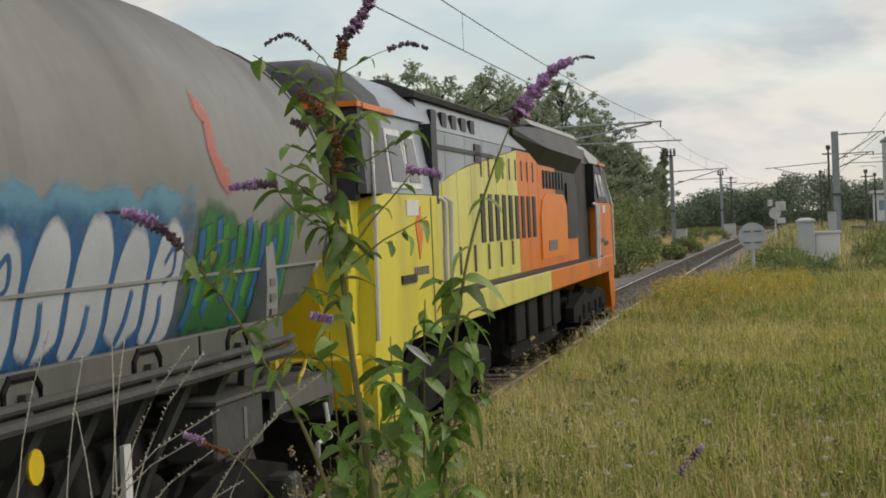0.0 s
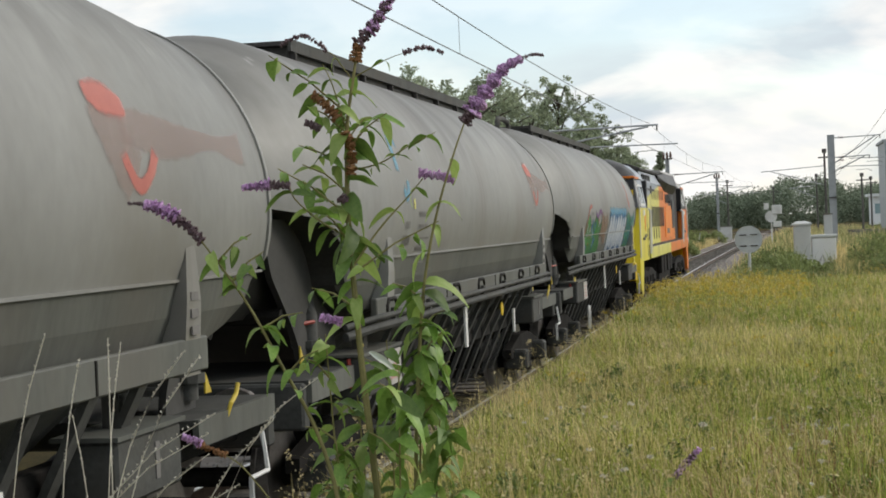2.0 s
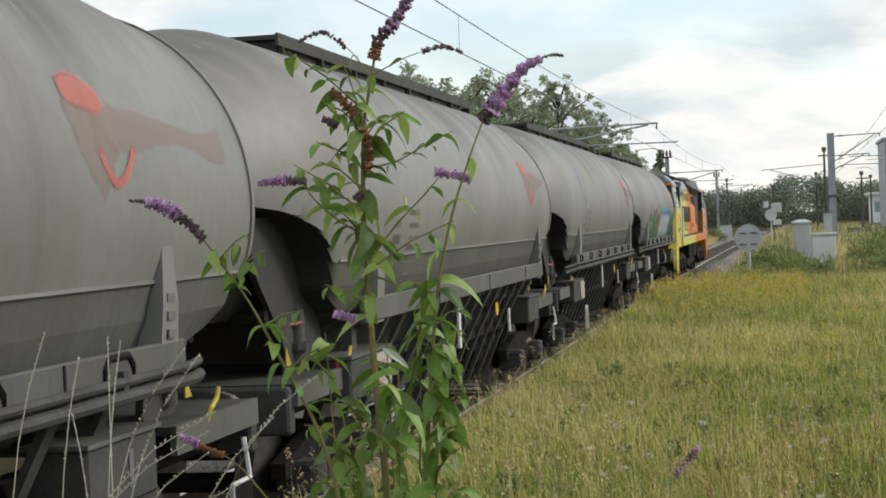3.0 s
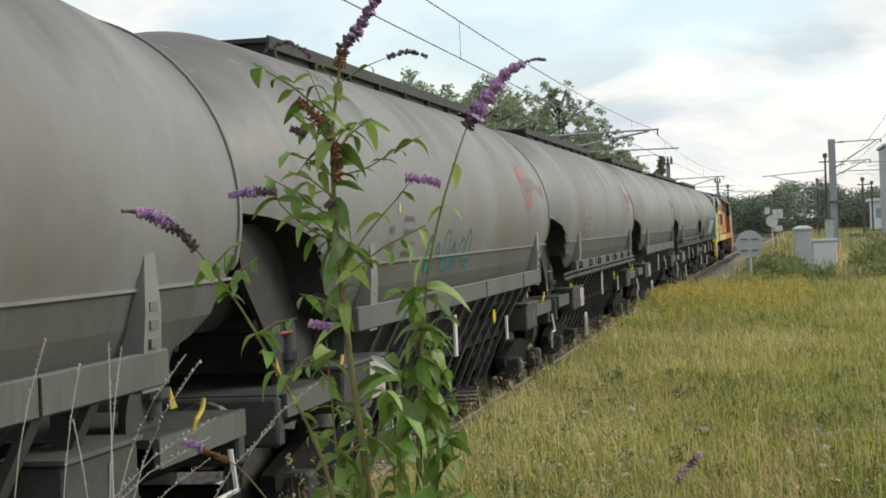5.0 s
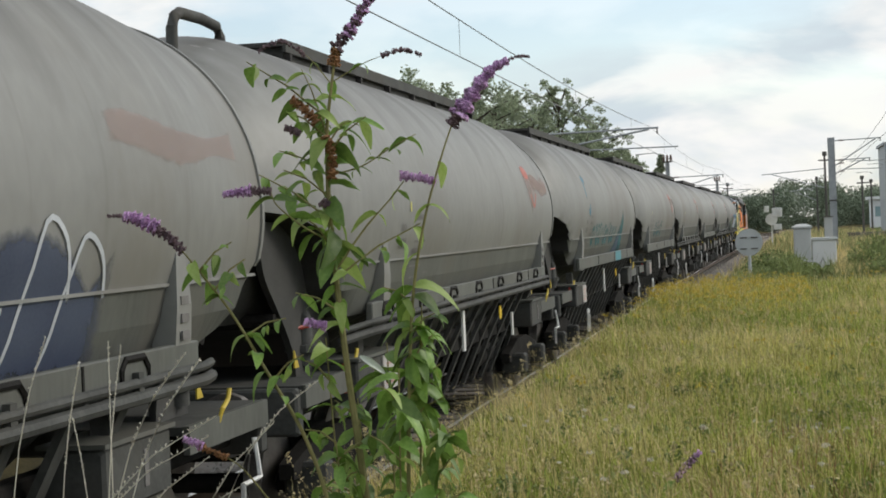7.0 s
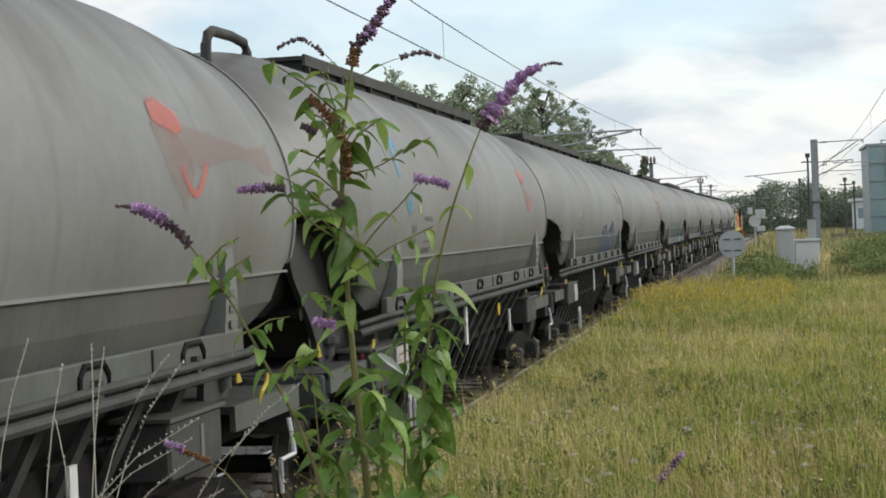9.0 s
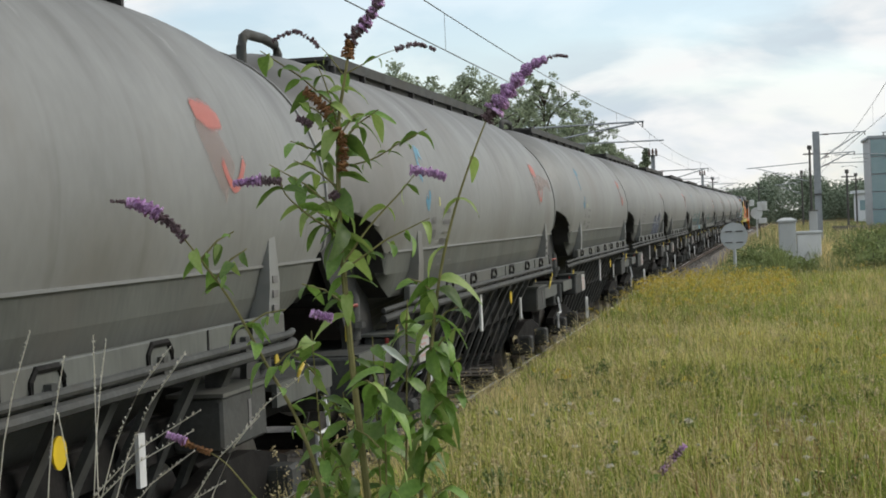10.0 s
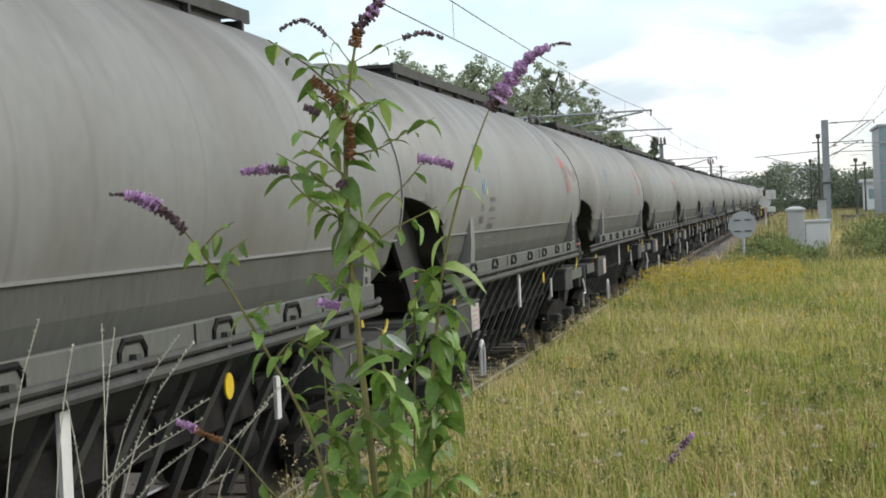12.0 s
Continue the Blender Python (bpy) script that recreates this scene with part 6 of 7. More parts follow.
    blades("dead_stalks", BROWN_STALK, x, y, rng.uniform(0.10, 0.34, 1300), rng.uniform(0.004, 0.008, 1300), rng.uniform(0.05, 0.6, 1300), rng, "reddish brown dead stalks in the grass", "weeds")
    x, y = rng.uniform(-2.0, 1.5, 46), rng.uniform(7.8, 12.5, 46)
    tip = blades("flower_stems", GRASS, x, y, rng.uniform(0.12, 0.26, 46), np.full(46, 0.004), rng.uniform(0.05, 0.3, 46), rng, "thin green flower stems", "wildflowers")
    v, f = leaf_cloud(rng, tip, rng.uniform(0.012, 0.028, 46), 1500, 0.009, 0.5)
    tagged(bulk("pale_flowers", v, f, CREAM), "small cream yarrow flower heads", "wildflowers", kind="stuff")
    # a bare gravelly patch
    n = 420
    a, r = rng.uniform(0, 2 * math.pi, n), np.sqrt(rng.random(n))
    gx, gy = 0.22 + 0.36 * r * np.cos(a), 12.3 + 0.75 * r * np.sin(a)
    stones = Shape()
    for px, py, pz in zip(gx, gy, ground_height(gx, gy)):
        s = rng.uniform(0.008, 0.022)
        q = rng.normal(0, 0.25 * s, (6, 3))
        v = [(px + dx * s + q[i][0], py + dy * s + q[i][1], pz + 0.004 + dz * s * 0.7 + q[i][2]) for i, (dx, dy, dz) in enumerate(((1, 0, 0), (0, 1, 0), (-1, 0, 0), (0, -1, 0), (0, 0, 1), (0, 0, -1)))]
        stones.add(v, [(0, 1, 4), (1, 2, 4), (2, 3, 4), (3, 0, 4), (1, 0, 5), (2, 1, 5), (3, 2, 5), (0, 3, 5)])
    tagged(bulk("gravel", stones.v, stones.f, PEBBLE), "small grey stones on a bare patch of ground", "gravel", kind="stuff")
    # straw belts beyond the meadow
    x = np.concatenate([rng.uniform(1.7, 3.2, 9000), rng.uniform(-9.5, -5.8, 12000), rng.uniform(-3, 9, 5000)])
    y = np.concatenate([rng.uniform(50, 70, 9000), rng.uniform(80, 170, 12000), rng.uniform(60, 210, 5000)])
    keep = np.abs(x - TRACK - drift(y)) > 2.3
    x, y = x[keep], y[keep]
    blades("tall_straw", STRAW, x, y, rng.uniform(0.4, 1.0, len(x)), rng.uniform(0.015, 0.035, len(x)), rng.uniform(0.05, 0.4, len(x)), rng, "tall dry yellow grass beside the sidings")
    x, y = rng.uniform(-3, 12, 12000), rng.uniform(60, 210, 12000)
    keep = np.abs(x - TRACK - drift(y)) > 2.3
    blades("sidings_grass", SHRUB, x[keep], y[keep], rng.uniform(0.2, 0.7, int(keep.sum())), rng.uniform(0.02, 0.05, int(keep.sum())), rng.uniform(0.05, 0.4, int(keep.sum())), rng, "green weeds and grass along the sidings")
    # rank green weeds round the sign and cabinets
    x = np.concatenate([rng.uniform(-1.7, 0.5, 5000), rng.uniform(0.2, 5.0, 6000)])
    y = np.concatenate([rng.uniform(40, 47, 5000), rng.uniform(46, 55, 6000)])
    h = rng.uniform(0.2, 1.0, len(x)) * (0.35 + 1.1 * patches(x, y, 2.4) ** 1.5) * (0.45 + 0.55 * smoothstep(-0.9, 0.2, x))
    tip = blades("tall_weeds", SHRUB, x, y, h, rng.uniform(0.012, 0.03, len(x)), rng.uniform(0.1, 0.5, len(x)), rng, "rank green weeds beside the cabinets", "weeds")
    # weeds in the ballast edge
    y = rng.uniform(8, 43, 5000)
    x = -2.95 + drift(y) + rng.normal(0, 0.2, 5000)
    blades("trackside_weeds", STRAW, x, y, rng.uniform(0.1, 0.4, 5000), rng.uniform(0.004, 0.008, 5000), rng.uniform(0.05, 0.5, 5000), rng, "dry weeds along the foot of the bank")


def build_oat_grass():
    """Tall bleached stalks standing near the camera, one clump each."""
    rng = np.random.default_rng(21)
    for k in range(15):
        y = rng.uniform(4.2, 5.4)
        x = -y * math.tan(radians(rng.uniform(18.6, 26.2)))
        h = rng.uniform(0.9, 1.36) * (1.0 if k % 3 else 0.8)
        g = thing("grass_stalk", "tall bleached grass stalk with a thin seed head", "grass", on_ground(x, y), "tall stalks near the camera")
        lx, ly = rng.uniform(-0.12, 0.5), rng.uniform(-0.05, 0.05)
        pts = [(lx * t ** 3, ly * t * t, h * (t - abs(lx) * 0.35 * t ** 3)) for t in np.linspace(0, 1, 8)]
        part("stalk", Shape().tube(pts, [0.0029 - 0.0015 * t for t in np.linspace(0, 1, 8)], 5), BLEACH, g, "", True)
        tips = [(lx * t ** 3, ly * t * t, h * (t - abs(lx) * 0.35 * t ** 3)) for t in np.linspace(0.72, 1.0, 22)]
        v, f = leaf_cloud(rng, tips, np.full(22, 0.0028), 64, 0.0042, 2.2)
        hd = tagged(bulk("seed_head", v, f, BLEACH), kind="stuff")
        hd.parent = g


build_meadow()
build_oat_grass()


# ---- buddleia bush: u to the right, z up, in a frame turned towards the camera ----
BUSH = Matrix.Translation((-3.6 * math.sin(radians(11.23)), 3.6 * math.cos(radians(11.23)), 0)) @ pose(0, 0, 0, 0, 0, 11.23)


def leaf_mesh(name, mat, length, width, droop, fold, seed):
    """A pointed leaf along +x with a folded midrib, curling down."""
    rng = random.Random(seed)
    sh, rows = Shape(), []
    for i in range(8):
        t = i / 7
        w = width * 0.5 * (math.sin(math.pi * min(1, t * 0.93 + 0.05)) ** 0.75) * (1 - 0.25 * t) * rng.uniform(0.94, 1.06)
        a = -droop * t
        x, z = length * t * math.cos(a * 0.6), length * t * math.sin(a)
        wave = 0.05 * width * math.sin(t * 9 + seed)
        rows.append([(x, -w, z + fold * w + wave), (x, -w * 0.5, z + fold * w * 0.5), (x, 0, z), (x, w * 0.5, z + fold * w * 0.5), (x, w, z + fold * w - wave)])
    sh.loft(rows, False, False)
    me = sh.mesh(name, True, 70)
    me.materials.append(mat)
    return me


LEAVES = [leaf_mesh("leaf", LEAF, 0.088, 0.046, 0.9, 0.3, 1), leaf_mesh("leaf", LEAF, 0.075, 0.038, 0.5, 0.25, 2),
          leaf_mesh("leaf", LEAF_PALE, 0.082, 0.040, 1.2, 0.35, 3), leaf_mesh("leaf", LEAF, 0.096, 0.056, 1.2, 0.3, 4), leaf_mesh("leaf", LEAF_PALE, 0.068, 0.028, 0.7, 0.3, 5)]


def add_leaf(parent, pos, heading, rng, scale=1.0, pick=None, pitch=0.0):
    ob = part("leaf", LEAVES[pick if pick is not None else rng.choice((0, 0, 1, 1, 2, 3, 4))], LEAF, parent)
    x = Vector((math.cos(heading), math.sin(heading) * 0.8, pitch)).normalized()
    y = Vector((0, 0, 1)).cross(x).normalized()
    z = x.cross(y)
    m = Matrix((x, y, z)).transposed().to_4x4()
    ob.matrix_basis = Matrix.Translation(pos) @ m @ pose(0, 0, 0, rng.uniform(-45, 45), 0, 0) @ Matrix.Diagonal((scale, scale, scale, 1))
    return ob


def spike(parent, pts, r0, r1, rng, mat, count, size=0.0042, name="flower_spike", label="lilac flower spike"):
    """A tapering spike of tiny four-petalled florets."""
    verts, faces = [], []
    for i in range(count):
        t = rng.random()
        p, d = curve_at(pts, t)
        r = (r0 + (r1 - r0) * t) * (0.75 + 0.35 * math.sin(t * 40 + rng.random()))
        a = rng.uniform(0, 2 * math.pi)
        u = d.cross(Vector((0.3, 1, 0.2))).normalized()
        w = u.cross(d)
        o = u * math.cos(a) + w * math.sin(a)
        c = p + o * r * rng.uniform(0.55, 1.0)
        e = o.cross(d).normalized()
        s = size * rng.uniform(0.7, 1.3)
        n = len(verts)
        f1 = (e + d * rng.uniform(-0.5, 0.5)).normalized()
        f2 = o.cross(f1).normalized()
        lift = o * s * 0.5
        verts += [tuple(c + f1 * s + lift), tuple(c + f2 * s * 0.6), tuple(c - f1 * s + lift), tuple(c - f2 * s * 0.6), tuple(c - o * s * 1.6)]
        faces += [(n, n + 1, n + 4), (n + 1, n + 2, n + 4), (n + 2, n + 3, n + 4), (n + 3, n, n + 4), (n, n + 1, n + 2, n + 3)]
    ob = bulk(name, verts, faces, mat)
    ob.parent = parent
    ob["label"] = label
    return ob


def build_buddleia():
    rng = random.Random(33)
    bush = thing("buddleia_bush", "tall straggling buddleia with lilac flower spikes and drooping green leaves", "shrub", BUSH)
    V = lambda u, z, d=0.0: Vector((u, d, z))

    def stem(pts, r, base=None, name="stem"):
        """A stem hinged at its foot; its own space starts there."""
        foot = Vector(pts[0])
        local = [Vector(p) - foot for p in pts]
        fine = [curve_at(local, k / 30)[0] for k in range(31)]
        ob = part(name, Shape().tube(fine, [r * (1 - 0.75 * k / 30) for k in range(31)], 7), STEM, base or bush, "", True)
        ob.location = foot
        return ob, local

    def dress(ob, local, t0, t1, step, scale=1.0, droop=-0.15):
        length = sum((local[i + 1] - local[i]).length for i in range(len(local) - 1))
        n = max(2, int(length * (t1 - t0) / step))
        for i in range(n):
            t = t0 + (t1 - t0) * (i + rng.random() * 0.4) / n
            p, d = curve_at(local, t)
            a = (i % 2) * math.pi / 2 + rng.uniform(-0.5, 0.5)
            for s in (0, math.pi):
                if rng.random() < 0.75:
                    add_leaf(ob, p, a + s, rng, scale * rng.uniform(0.7, 1.2), None, rng.uniform(-0.5, 0.45) + droop)

    def shoot(ob, p, a, length, scale=0.8):
        """A short leafy side shoot on a stem."""
        d = Vector((math.cos(a), math.sin(a) * 0.7, rng.uniform(0.35, 0.9))).normalized() * length
        pts = [p, p + d * 0.5 + Vector((0, 0, 0.01)), p + d]
        sub = part("shoot", Shape().tube(pts, [0.0026, 0.002, 0.0012], 5), STEM, ob, "", True)
        for k in range(int(length / 0.045) + 1):
            q = p + d * ((k + 0.6) / (int(length / 0.045) + 1))
            for s in (0, math.pi):
                add_leaf(ob, q, a + math.pi / 2 + s + rng.uniform(-0.7, 0.7), rng, scale * rng.uniform(0.45, 0.95), None, rng.uniform(-0.35, 0.3))

    main, lm = stem([V(-0.165, 0.82), V(-0.15, 1.3), V(-0.141, 1.666), V(-0.153, 1.906), V(-0.165, 2.087), V(-0.173, 2.268), V(-0.177, 2.412), V(-0.174, 2.52), V(-0.168, 2.61), V(-0.151, 2.699), V(-0.136, 2.776)], 0.010)
    dress(main, lm, 0.45, 0.74, 0.05)
    dress(main, lm, 0.74, 0.93, 0.06, 0.85)
    for t in np.linspace(0.47, 0.82, 9):
        p, _ = curve_at(lm, t)
        shoot(main, p, rng.choice((0, math.pi)) + rng.uniform(-0.7, 0.7), rng.uniform(0.10, 0.22))
    foot = V(-0.165, 0.82)

    def twig(ob, pts, foot, r=0.0028, leaves=3, scale=0.6):
        local = [Vector(p) - foot for p in pts]
        part("twig", Shape().tube([curve_at(local, k / 10)[0] for k in range(11)], [r * (1 - 0.06 * k) for k in range(11)], 5), STEM, ob, "", True)
        for k in range(leaves):
            p, _ = curve_at(local, (k + 0.7) / (leaves + 0.4))
            for s in (0, math.pi):
                add_leaf(ob, p, rng.uniform(-0.8, 0.8) + s, rng, scale * rng.uniform(0.7, 1.2), None, rng.uniform(-0.5, 0.3))
        return local

    L = lambda pts, f: [Vector(p) - f for p in pts]
    spike(main, L([V(-0.136, 2.776), V(-0.104, 2.811), V(-0.073, 2.852), V(-0.034, 2.91)], foot), 0.016, 0.009, rng, DEAD, 620, 0.0045, "flower_spike", "half-spent dark lilac flower spike")
    spike(main, L([V(-0.112, 2.80), V(-0.073, 2.852), V(-0.034, 2.91)], foot), 0.017, 0.010, rng, PETAL, 420, 0.0045, "flower_spike", "fading lilac florets")
    spike(main, L([V(-0.144, 2.74), V(-0.134, 2.775)], foot), 0.015, 0.013, rng, BROWN, 160, 0.0045, "seed_spike", "brown seed spike")
    twig(main, [V(-0.172, 2.364), V(-0.23, 2.402, -0.03), V(-0.282, 2.452, -0.05), V(-0.293, 2.483, -0.05)], foot)
    spike(main, L([V(-0.293, 2.483, -0.05), V(-0.34, 2.487, -0.05)], foot), 0.008, 0.011, rng, DEAD, 170, 0.004, "flower_spike", "spent grey flower spike")
    spike(main, L([V(-0.335, 2.487, -0.05), V(-0.392, 2.484, -0.05)], foot), 0.013, 0.006, rng, PETAL, 240)
    twig(main, [V(-0.174, 2.304), V(-0.111, 2.385, 0.02), V(-0.048, 2.448, 0.03), V(-0.015, 2.485, 0.03)], foot)
    spike(main, L([V(-0.022, 2.497, 0.03), V(0.02, 2.490, 0.03), V(0.052, 2.477, 0.03)], foot), 0.013, 0.008, rng, PETAL, 330)
    twig(main, [V(-0.174, 2.508), V(-0.105, 2.523, 0.04), V(-0.043, 2.556, 0.05), V(0.018, 2.584, 0.05)], foot, 0.0022, 5, 0.5)
    twig(main, [V(-0.172, 2.60), V(-0.194, 2.689), V(-0.213, 2.738)], foot, 0.0022, 4, 0.5)
    twig(main, [V(-0.165, 2.58), V(-0.13, 2.62, 0.02), V(-0.10, 2.61, 0.02)], foot, 0.0022, 2, 0.8)
    twig(main, [V(-0.151, 2.700), V(-0.185, 2.749), V(-0.202, 2.767)], foot, 0.0016, 1, 0.35)
    twig(main, [V(-0.150, 2.705), V(-0.083, 2.738), V(-0.041, 2.752)], foot, 0.0016, 1, 0.4)
    for pts in ([V(-0.041, 2.752), V(0.0, 2.762), V(0.043, 2.748)], [V(-0.202, 2.767), V(-0.25, 2.80), V(-0.30, 2.782)]):
        spike(main, L(pts, foot), 0.006, 0.003, rng, DEAD, 90, 0.0042, "seed_spike", "thin dry seed spike")
    for pts in ([V(-0.237, 2.672, -0.02), V(-0.21, 2.650, -0.02), V(-0.188, 2.620, -0.02)], [V(-0.171, 2.590, -0.02), V(-0.160, 2.545, -0.02), V(-0.165, 2.50, -0.02)]):
        spike(main, L(pts, foot), 0.010, 0.012, rng, BROWN, 260, 0.0045, "seed_spike", "brown dried seed spike")
    spike(main, L([V(-0.255, 2.615, -0.02), V(-0.225, 2.60, -0.02)], foot), 0.008, 0.008, rng, DEAD, 110, 0.0045, "seed_spike", "dark dried seed spike")
    spike(main, L([V(-0.19, 2.455, -0.02), V(-0.165, 2.43, -0.02)], foot), 0.012, 0.010, rng, DEAD, 120, 0.0045, "seed_spike", "dark dried seed spike")
    spike(main, L([V(-0.245, 2.205, -0.05), V(-0.20, 2.192, -0.05)], foot), 0.008, 0.011, rng, PETAL, 140)

    right, lr = stem([V(-0.045, 0.82), V(-0.045, 1.3), V(-0.039, 1.661), V(-0.017, 1.901), V(0.005, 2.08), V(0.034, 2.259), V(0.073, 2.401), V(0.121, 2.525), V(0.157, 2.604)], 0.0062)
    rf = V(-0.045, 0.82)
    for u, z, a, sc, pk in ((0.118, 2.518, 1.3, 0.62, 2), (0.088, 2.43, 0.1, 0.8, 4), (0.088, 2.43, 3.2, 0.8, 4), (0.05, 2.33, 3.4, 0.95, 2), (0.03, 2.24, 0.2, 1.1, 0), (0.03, 2.24, 3.0, 0.9, 1), (0.02, 2.17, 3.4, 1.0, 2), (0.012, 2.12, 0.1, 1.15, 3), (0.012, 2.12, 3.1, 1.0, 0), (-0.005, 2.02, 0.3, 1.2, 3), (-0.01, 1.97, 3.2, 1.0, 0)):
        add_leaf(right, V(u, z) - rf, a, rng, sc, pk, -0.25)
    silver = part("leaf", leaf_mesh("curled_leaf", SILVER, 0.066, 0.017, 0.6, 0.6, 9), SILVER, right, "silvery underside of a curled leaf")
    silver.matrix_basis = Matrix.Translation(V(-0.09, 2.135, -0.12) - rf) @ pose(0, 0, 0, 65, 32, -10)
    dress(right, lr, 0.42, 0.66, 0.06)
    for t in np.linspace(0.42, 0.60, 5):
        p, _ = curve_at(lr, t)
        shoot(right, p, rng.uniform(0, 6.28), rng.uniform(0.05, 0.1))
    spike(right, L([V(0.150, 2.594), V(0.177, 2.620)], rf), 0.015, 0.018, rng, DEAD, 240, 0.0042, "flower_spike", "spent base of the flower spike")
    spike(right, L([V(0.168, 2.612), V(0.201, 2.652), V(0.245, 2.698), V(0.284, 2.716)], rf), 0.024, 0.006, rng, PETAL, 1500, 0.0048)
    spike(right, L([V(0.276, 2.713), V(0.305, 2.722), V(0.332, 2.719)], rf), 0.004, 0.002, rng, DEAD, 80, 0.003, "seed_spike", "thin dark tip of buds")

    left, ll = stem([V(-0.19, 1.30, -0.1), V(-0.215, 1.62, -0.1), V(-0.242, 1.838, -0.1), V(-0.284, 1.984, -0.1), V(-0.345, 2.107, -0.1), V(-0.406, 2.229, -0.1), V(-0.462, 2.316, -0.1), V(-0.502, 2.372, -0.1)], 0.006)
    lf = V(-0.19, 1.30, -0.1)
    dress(left, ll, 0.45, 0.97, 0.055, 0.6)
    for t in (0.55, 0.66, 0.8, 0.88):
        p, _ = curve_at(ll, t)
        shoot(left, p, rng.uniform(-0.6, 0.6), 0.09, 0.5)
    spike(left, L([V(-0.500, 2.37, -0.1), V(-0.53, 2.405, -0.1), V(-0.56, 2.425, -0.1)], lf), 0.011, 0.012, rng, DEAD, 330, 0.0042, "flower_spike", "spent dark base of the flower spike")
    spike(left, L([V(-0.55, 2.422, -0.1), V(-0.585, 2.443, -0.1), V(-0.615, 2.452, -0.1)], lf), 0.017, 0.011, rng, PETAL, 560, 0.0048)
    spike(left, L([V(-0.612, 2.452, -0.1), V(-0.65, 2.455, -0.1)], lf), 0.006, 0.002, rng, DEAD, 70, 0.003, "seed_spike", "thin dark tip of buds")

    low, lw = stem([V(-0.20, 1.35, -0.06), V(-0.26, 1.62, -0.06), V(-0.318, 1.757, -0.06), V(-0.375, 1.832, -0.06), V(-0.431, 1.906, -0.06), V(-0.478, 1.938, -0.06)], 0.004)
    wf = V(-0.20, 1.35, -0.06)
    dress(low, lw, 0.5, 0.9, 0.06, 0.55)
    spike(low, L([V(-0.46, 1.928, -0.06), V(-0.515, 1.955, -0.06)], wf), 0.007, 0.008, rng, BROWN, 150, 0.004, "seed_spike", "brown spent flower spike")
    spike(low, L([V(-0.51, 1.955, -0.06), V(-0.548, 1.972, -0.06)], wf), 0.010, 0.007, rng, PETAL, 150)

    # lower leafy stems that fill the middle
    more = []
    for u0, d0, u1, z1 in ((-0.10, 0.05, -0.05, 2.22), (-0.22, 0.06, -0.26, 2.16), (-0.12, -0.12, -0.10, 2.10), (-0.17, 0.12, -0.20, 2.02), (-0.06, -0.05, -0.02, 1.98), (-0.21, -0.06, -0.24, 1.95), (-0.12, 0.1, -0.13, 2.14)):
        st, ls = stem([V(u0, 0.82, d0), V(u0 + 0.2 * (u1 - u0), 1.35, d0), V(u0 + 0.55 * (u1 - u0), 1.75, d0), V(u1, z1, d0)], 0.005)
        dress(st, ls, 0.62, 1.0, 0.05, 0.95)
        for t in (0.7, 0.8, 0.9):
            p, _ = curve_at(ls, t)
            shoot(st, p, rng.uniform(0, 6.28), rng.uniform(0.05, 0.11), 0.75)
        more.append(st)
    return main, right, left, low


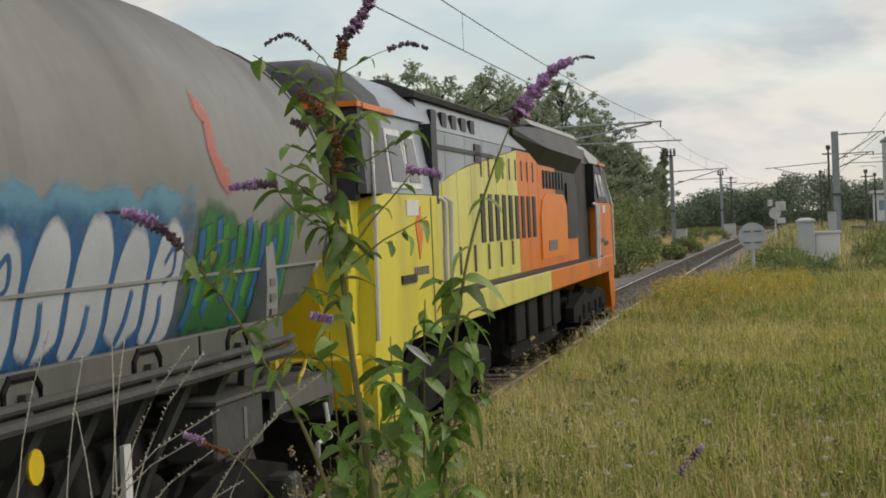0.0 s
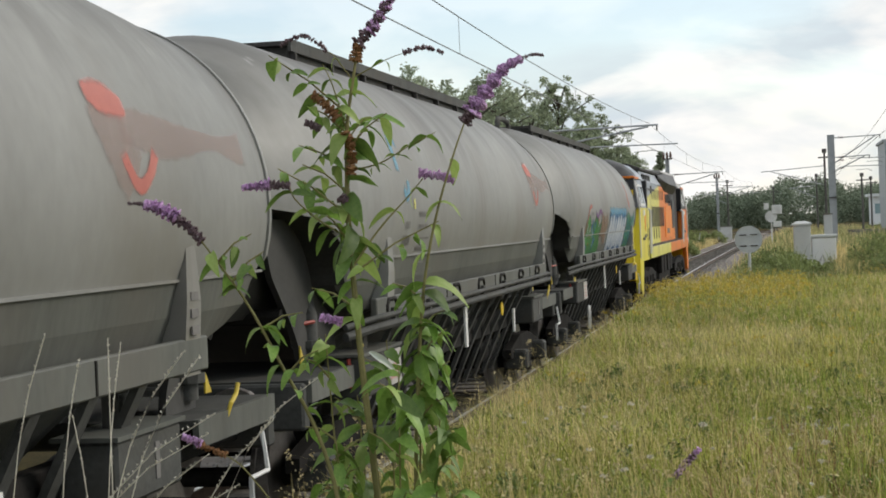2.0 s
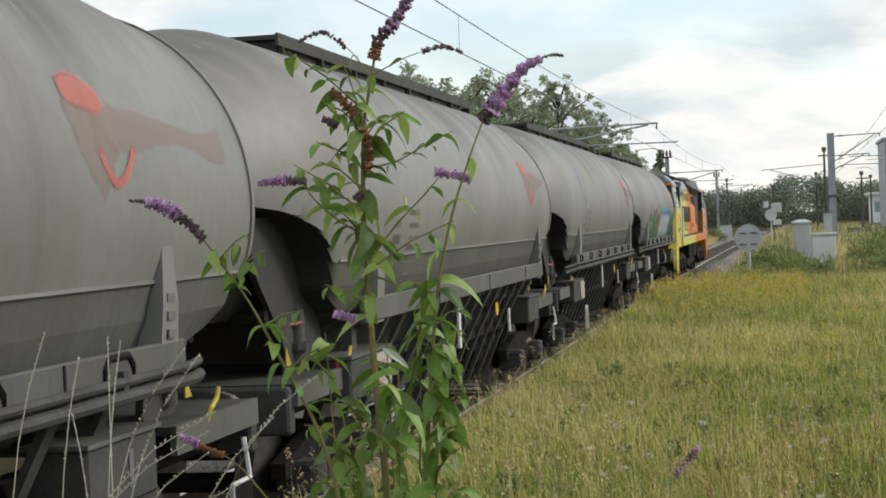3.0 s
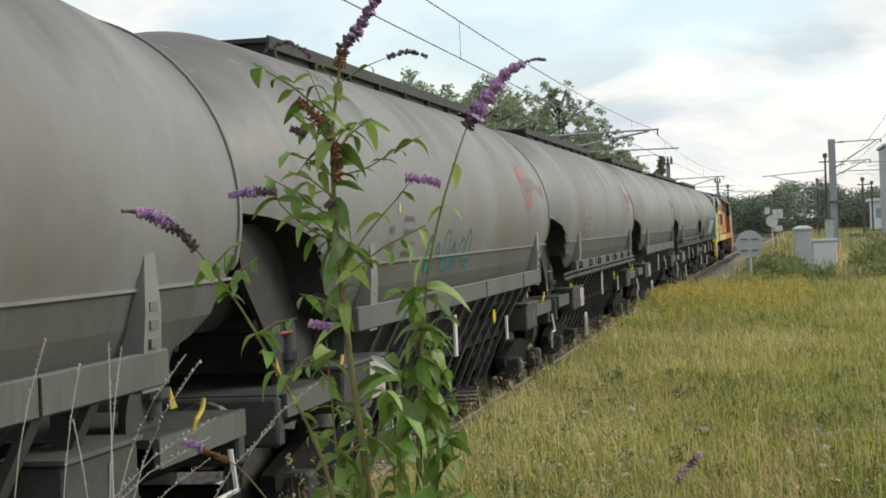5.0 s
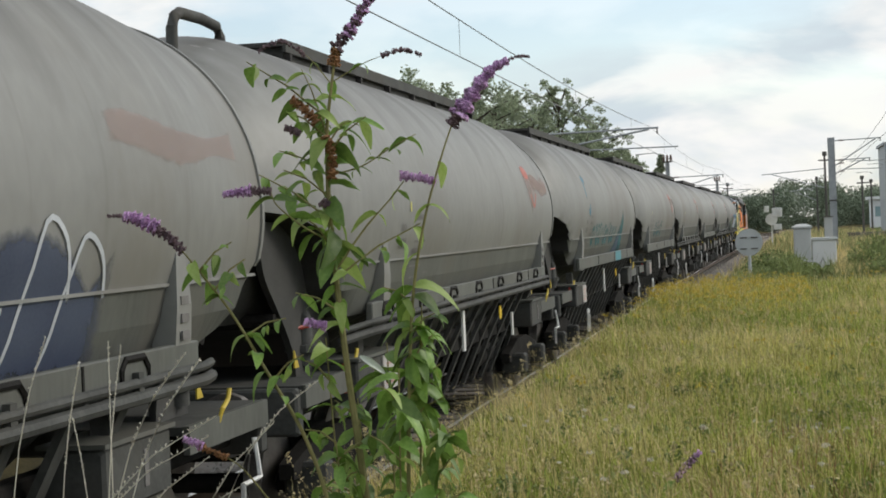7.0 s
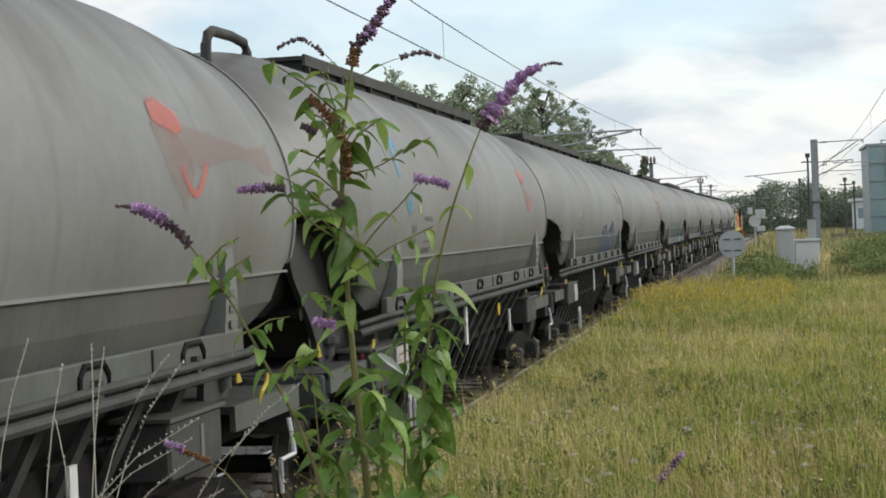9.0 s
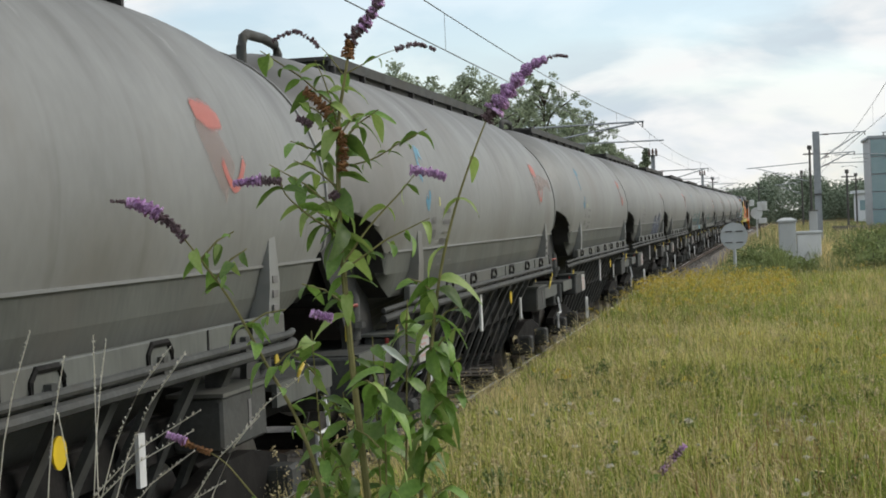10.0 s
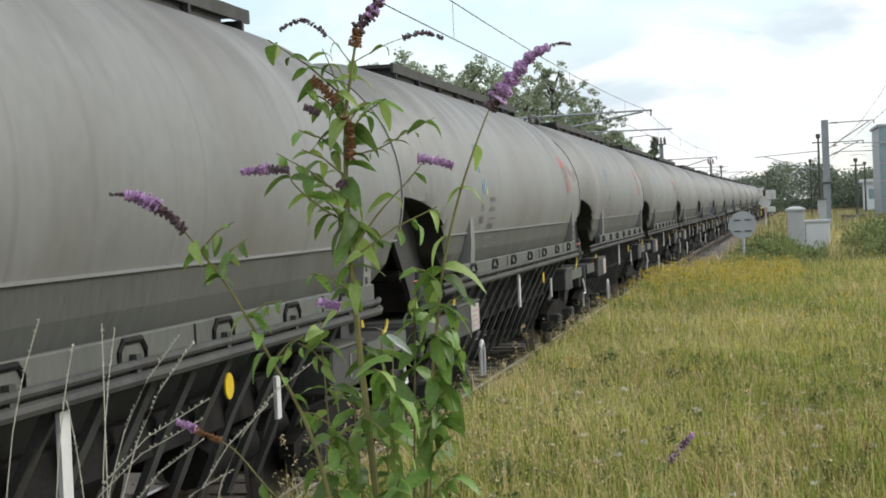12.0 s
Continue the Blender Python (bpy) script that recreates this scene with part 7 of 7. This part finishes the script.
def build_small_flower():
    """A fallen lilac spike lying in the meadow and young buddleia shoots."""
    rng = random.Random(8)
    x, y = -0.64, 9.2
    b = thing("young_buddleia", "young buddleia shoot with one lilac spike in the grass", "shrub", on_ground(x, y))
    part("stem", Shape().tube([(0, 0, 0), (0.02, 0, 0.12), (0.07, 0, 0.22)], [0.004, 0.003, 0.002], 6), STEM, b, "", True)
    for k in range(8):
        add_leaf(b, Vector((0.01 * k * 0.6, 0, 0.03 + 0.02 * k)), rng.uniform(0, 6.28), rng, rng.uniform(0.6, 1.0), None, 0.1)
    spike(b, [Vector((0.05, 0, 0.19)), Vector((0.11, 0, 0.26)), Vector((0.18, 0, 0.33))], 0.026, 0.016, rng, PETAL, 150, 0.008)
    spike(b, [Vector((0.04, 0, 0.18)), Vector((0.10, 0, 0.25)), Vector((0.15, 0, 0.30))], 0.026, 0.018, rng, DEAD, 190, 0.008)


bush_main, bush_right, bush_left, bush_low = build_buddleia()
build_small_flower()

build_ground()
build_track()


def sway(part_ob, rows):
    """Keys a stem's lean in the wind about its foot, in degrees to the right."""
    x, y, z = part_ob.location
    walk(part_ob, [(t, pose(x, y, z, 0, a, 0)) for t, a in rows])


def motions():
    """The train runs away along the track; the bush sways."""
    walk(loco, [(t, on_track(s + LOCO_AHEAD)) for t, s in RUN])
    for i, w in enumerate(wagons):
        walk(w, [(t, on_track(s + PITCH * (1 - i) - HALF)) for t, s in RUN])
    sway(bush_main, [(0, -1.9), (0.5, 1.7), (1, -1.0), (1.5, 0), (2, -0.7), (2.5, -1.8), (3, 0.5), (4, -0.6), (5, -1.75), (5.5, -1.45), (6, -0.8), (6.5, -0.57), (7, -2.1), (8, -0.8), (9, 0.1),
                     (9.5, -1.6), (10, -0.3), (10.5, -0.9), (11, 0.6), (11.5, -0.75), (12, -0.35)])
    sway(bush_right, [(0, 0), (0.5, -0.66), (1, -1.8), (1.5, 0), (2, -3.0), (2.5, -1.5), (3, -1.74), (4, -2.2), (5, -2.9), (5.5, -3.5), (6, -2.1), (6.5, -1.6), (7, -3.9), (8, -2.2), (9, -0.8),
                      (9.5, -3.5), (10, -0.55), (10.5, -3.0), (11, 0.27), (11.5, -2.5), (12, -0.9)])
    sway(bush_left, [(0, -2.5), (0.5, 2.0), (1, 0.4), (1.5, 0), (2, 0.3), (2.5, -1.6), (3, 0.5), (4, -0.2), (5, -0.5), (6, -1.4), (6.5, 0.4), (7, -1.9), (8, -0.6), (9, 0.7),
                     (9.5, -1.5), (10, 0), (10.5, -1.1), (11, 0.5), (11.5, -0.5), (12, -1.0)])
    sway(bush_low, [(0, -1.5), (1, -0.3), (2, -1.0), (3, -1.6), (5, -1.0), (6, -0.5), (8, -1.2), (10, -1.3), (12, -1.0)])


motions()
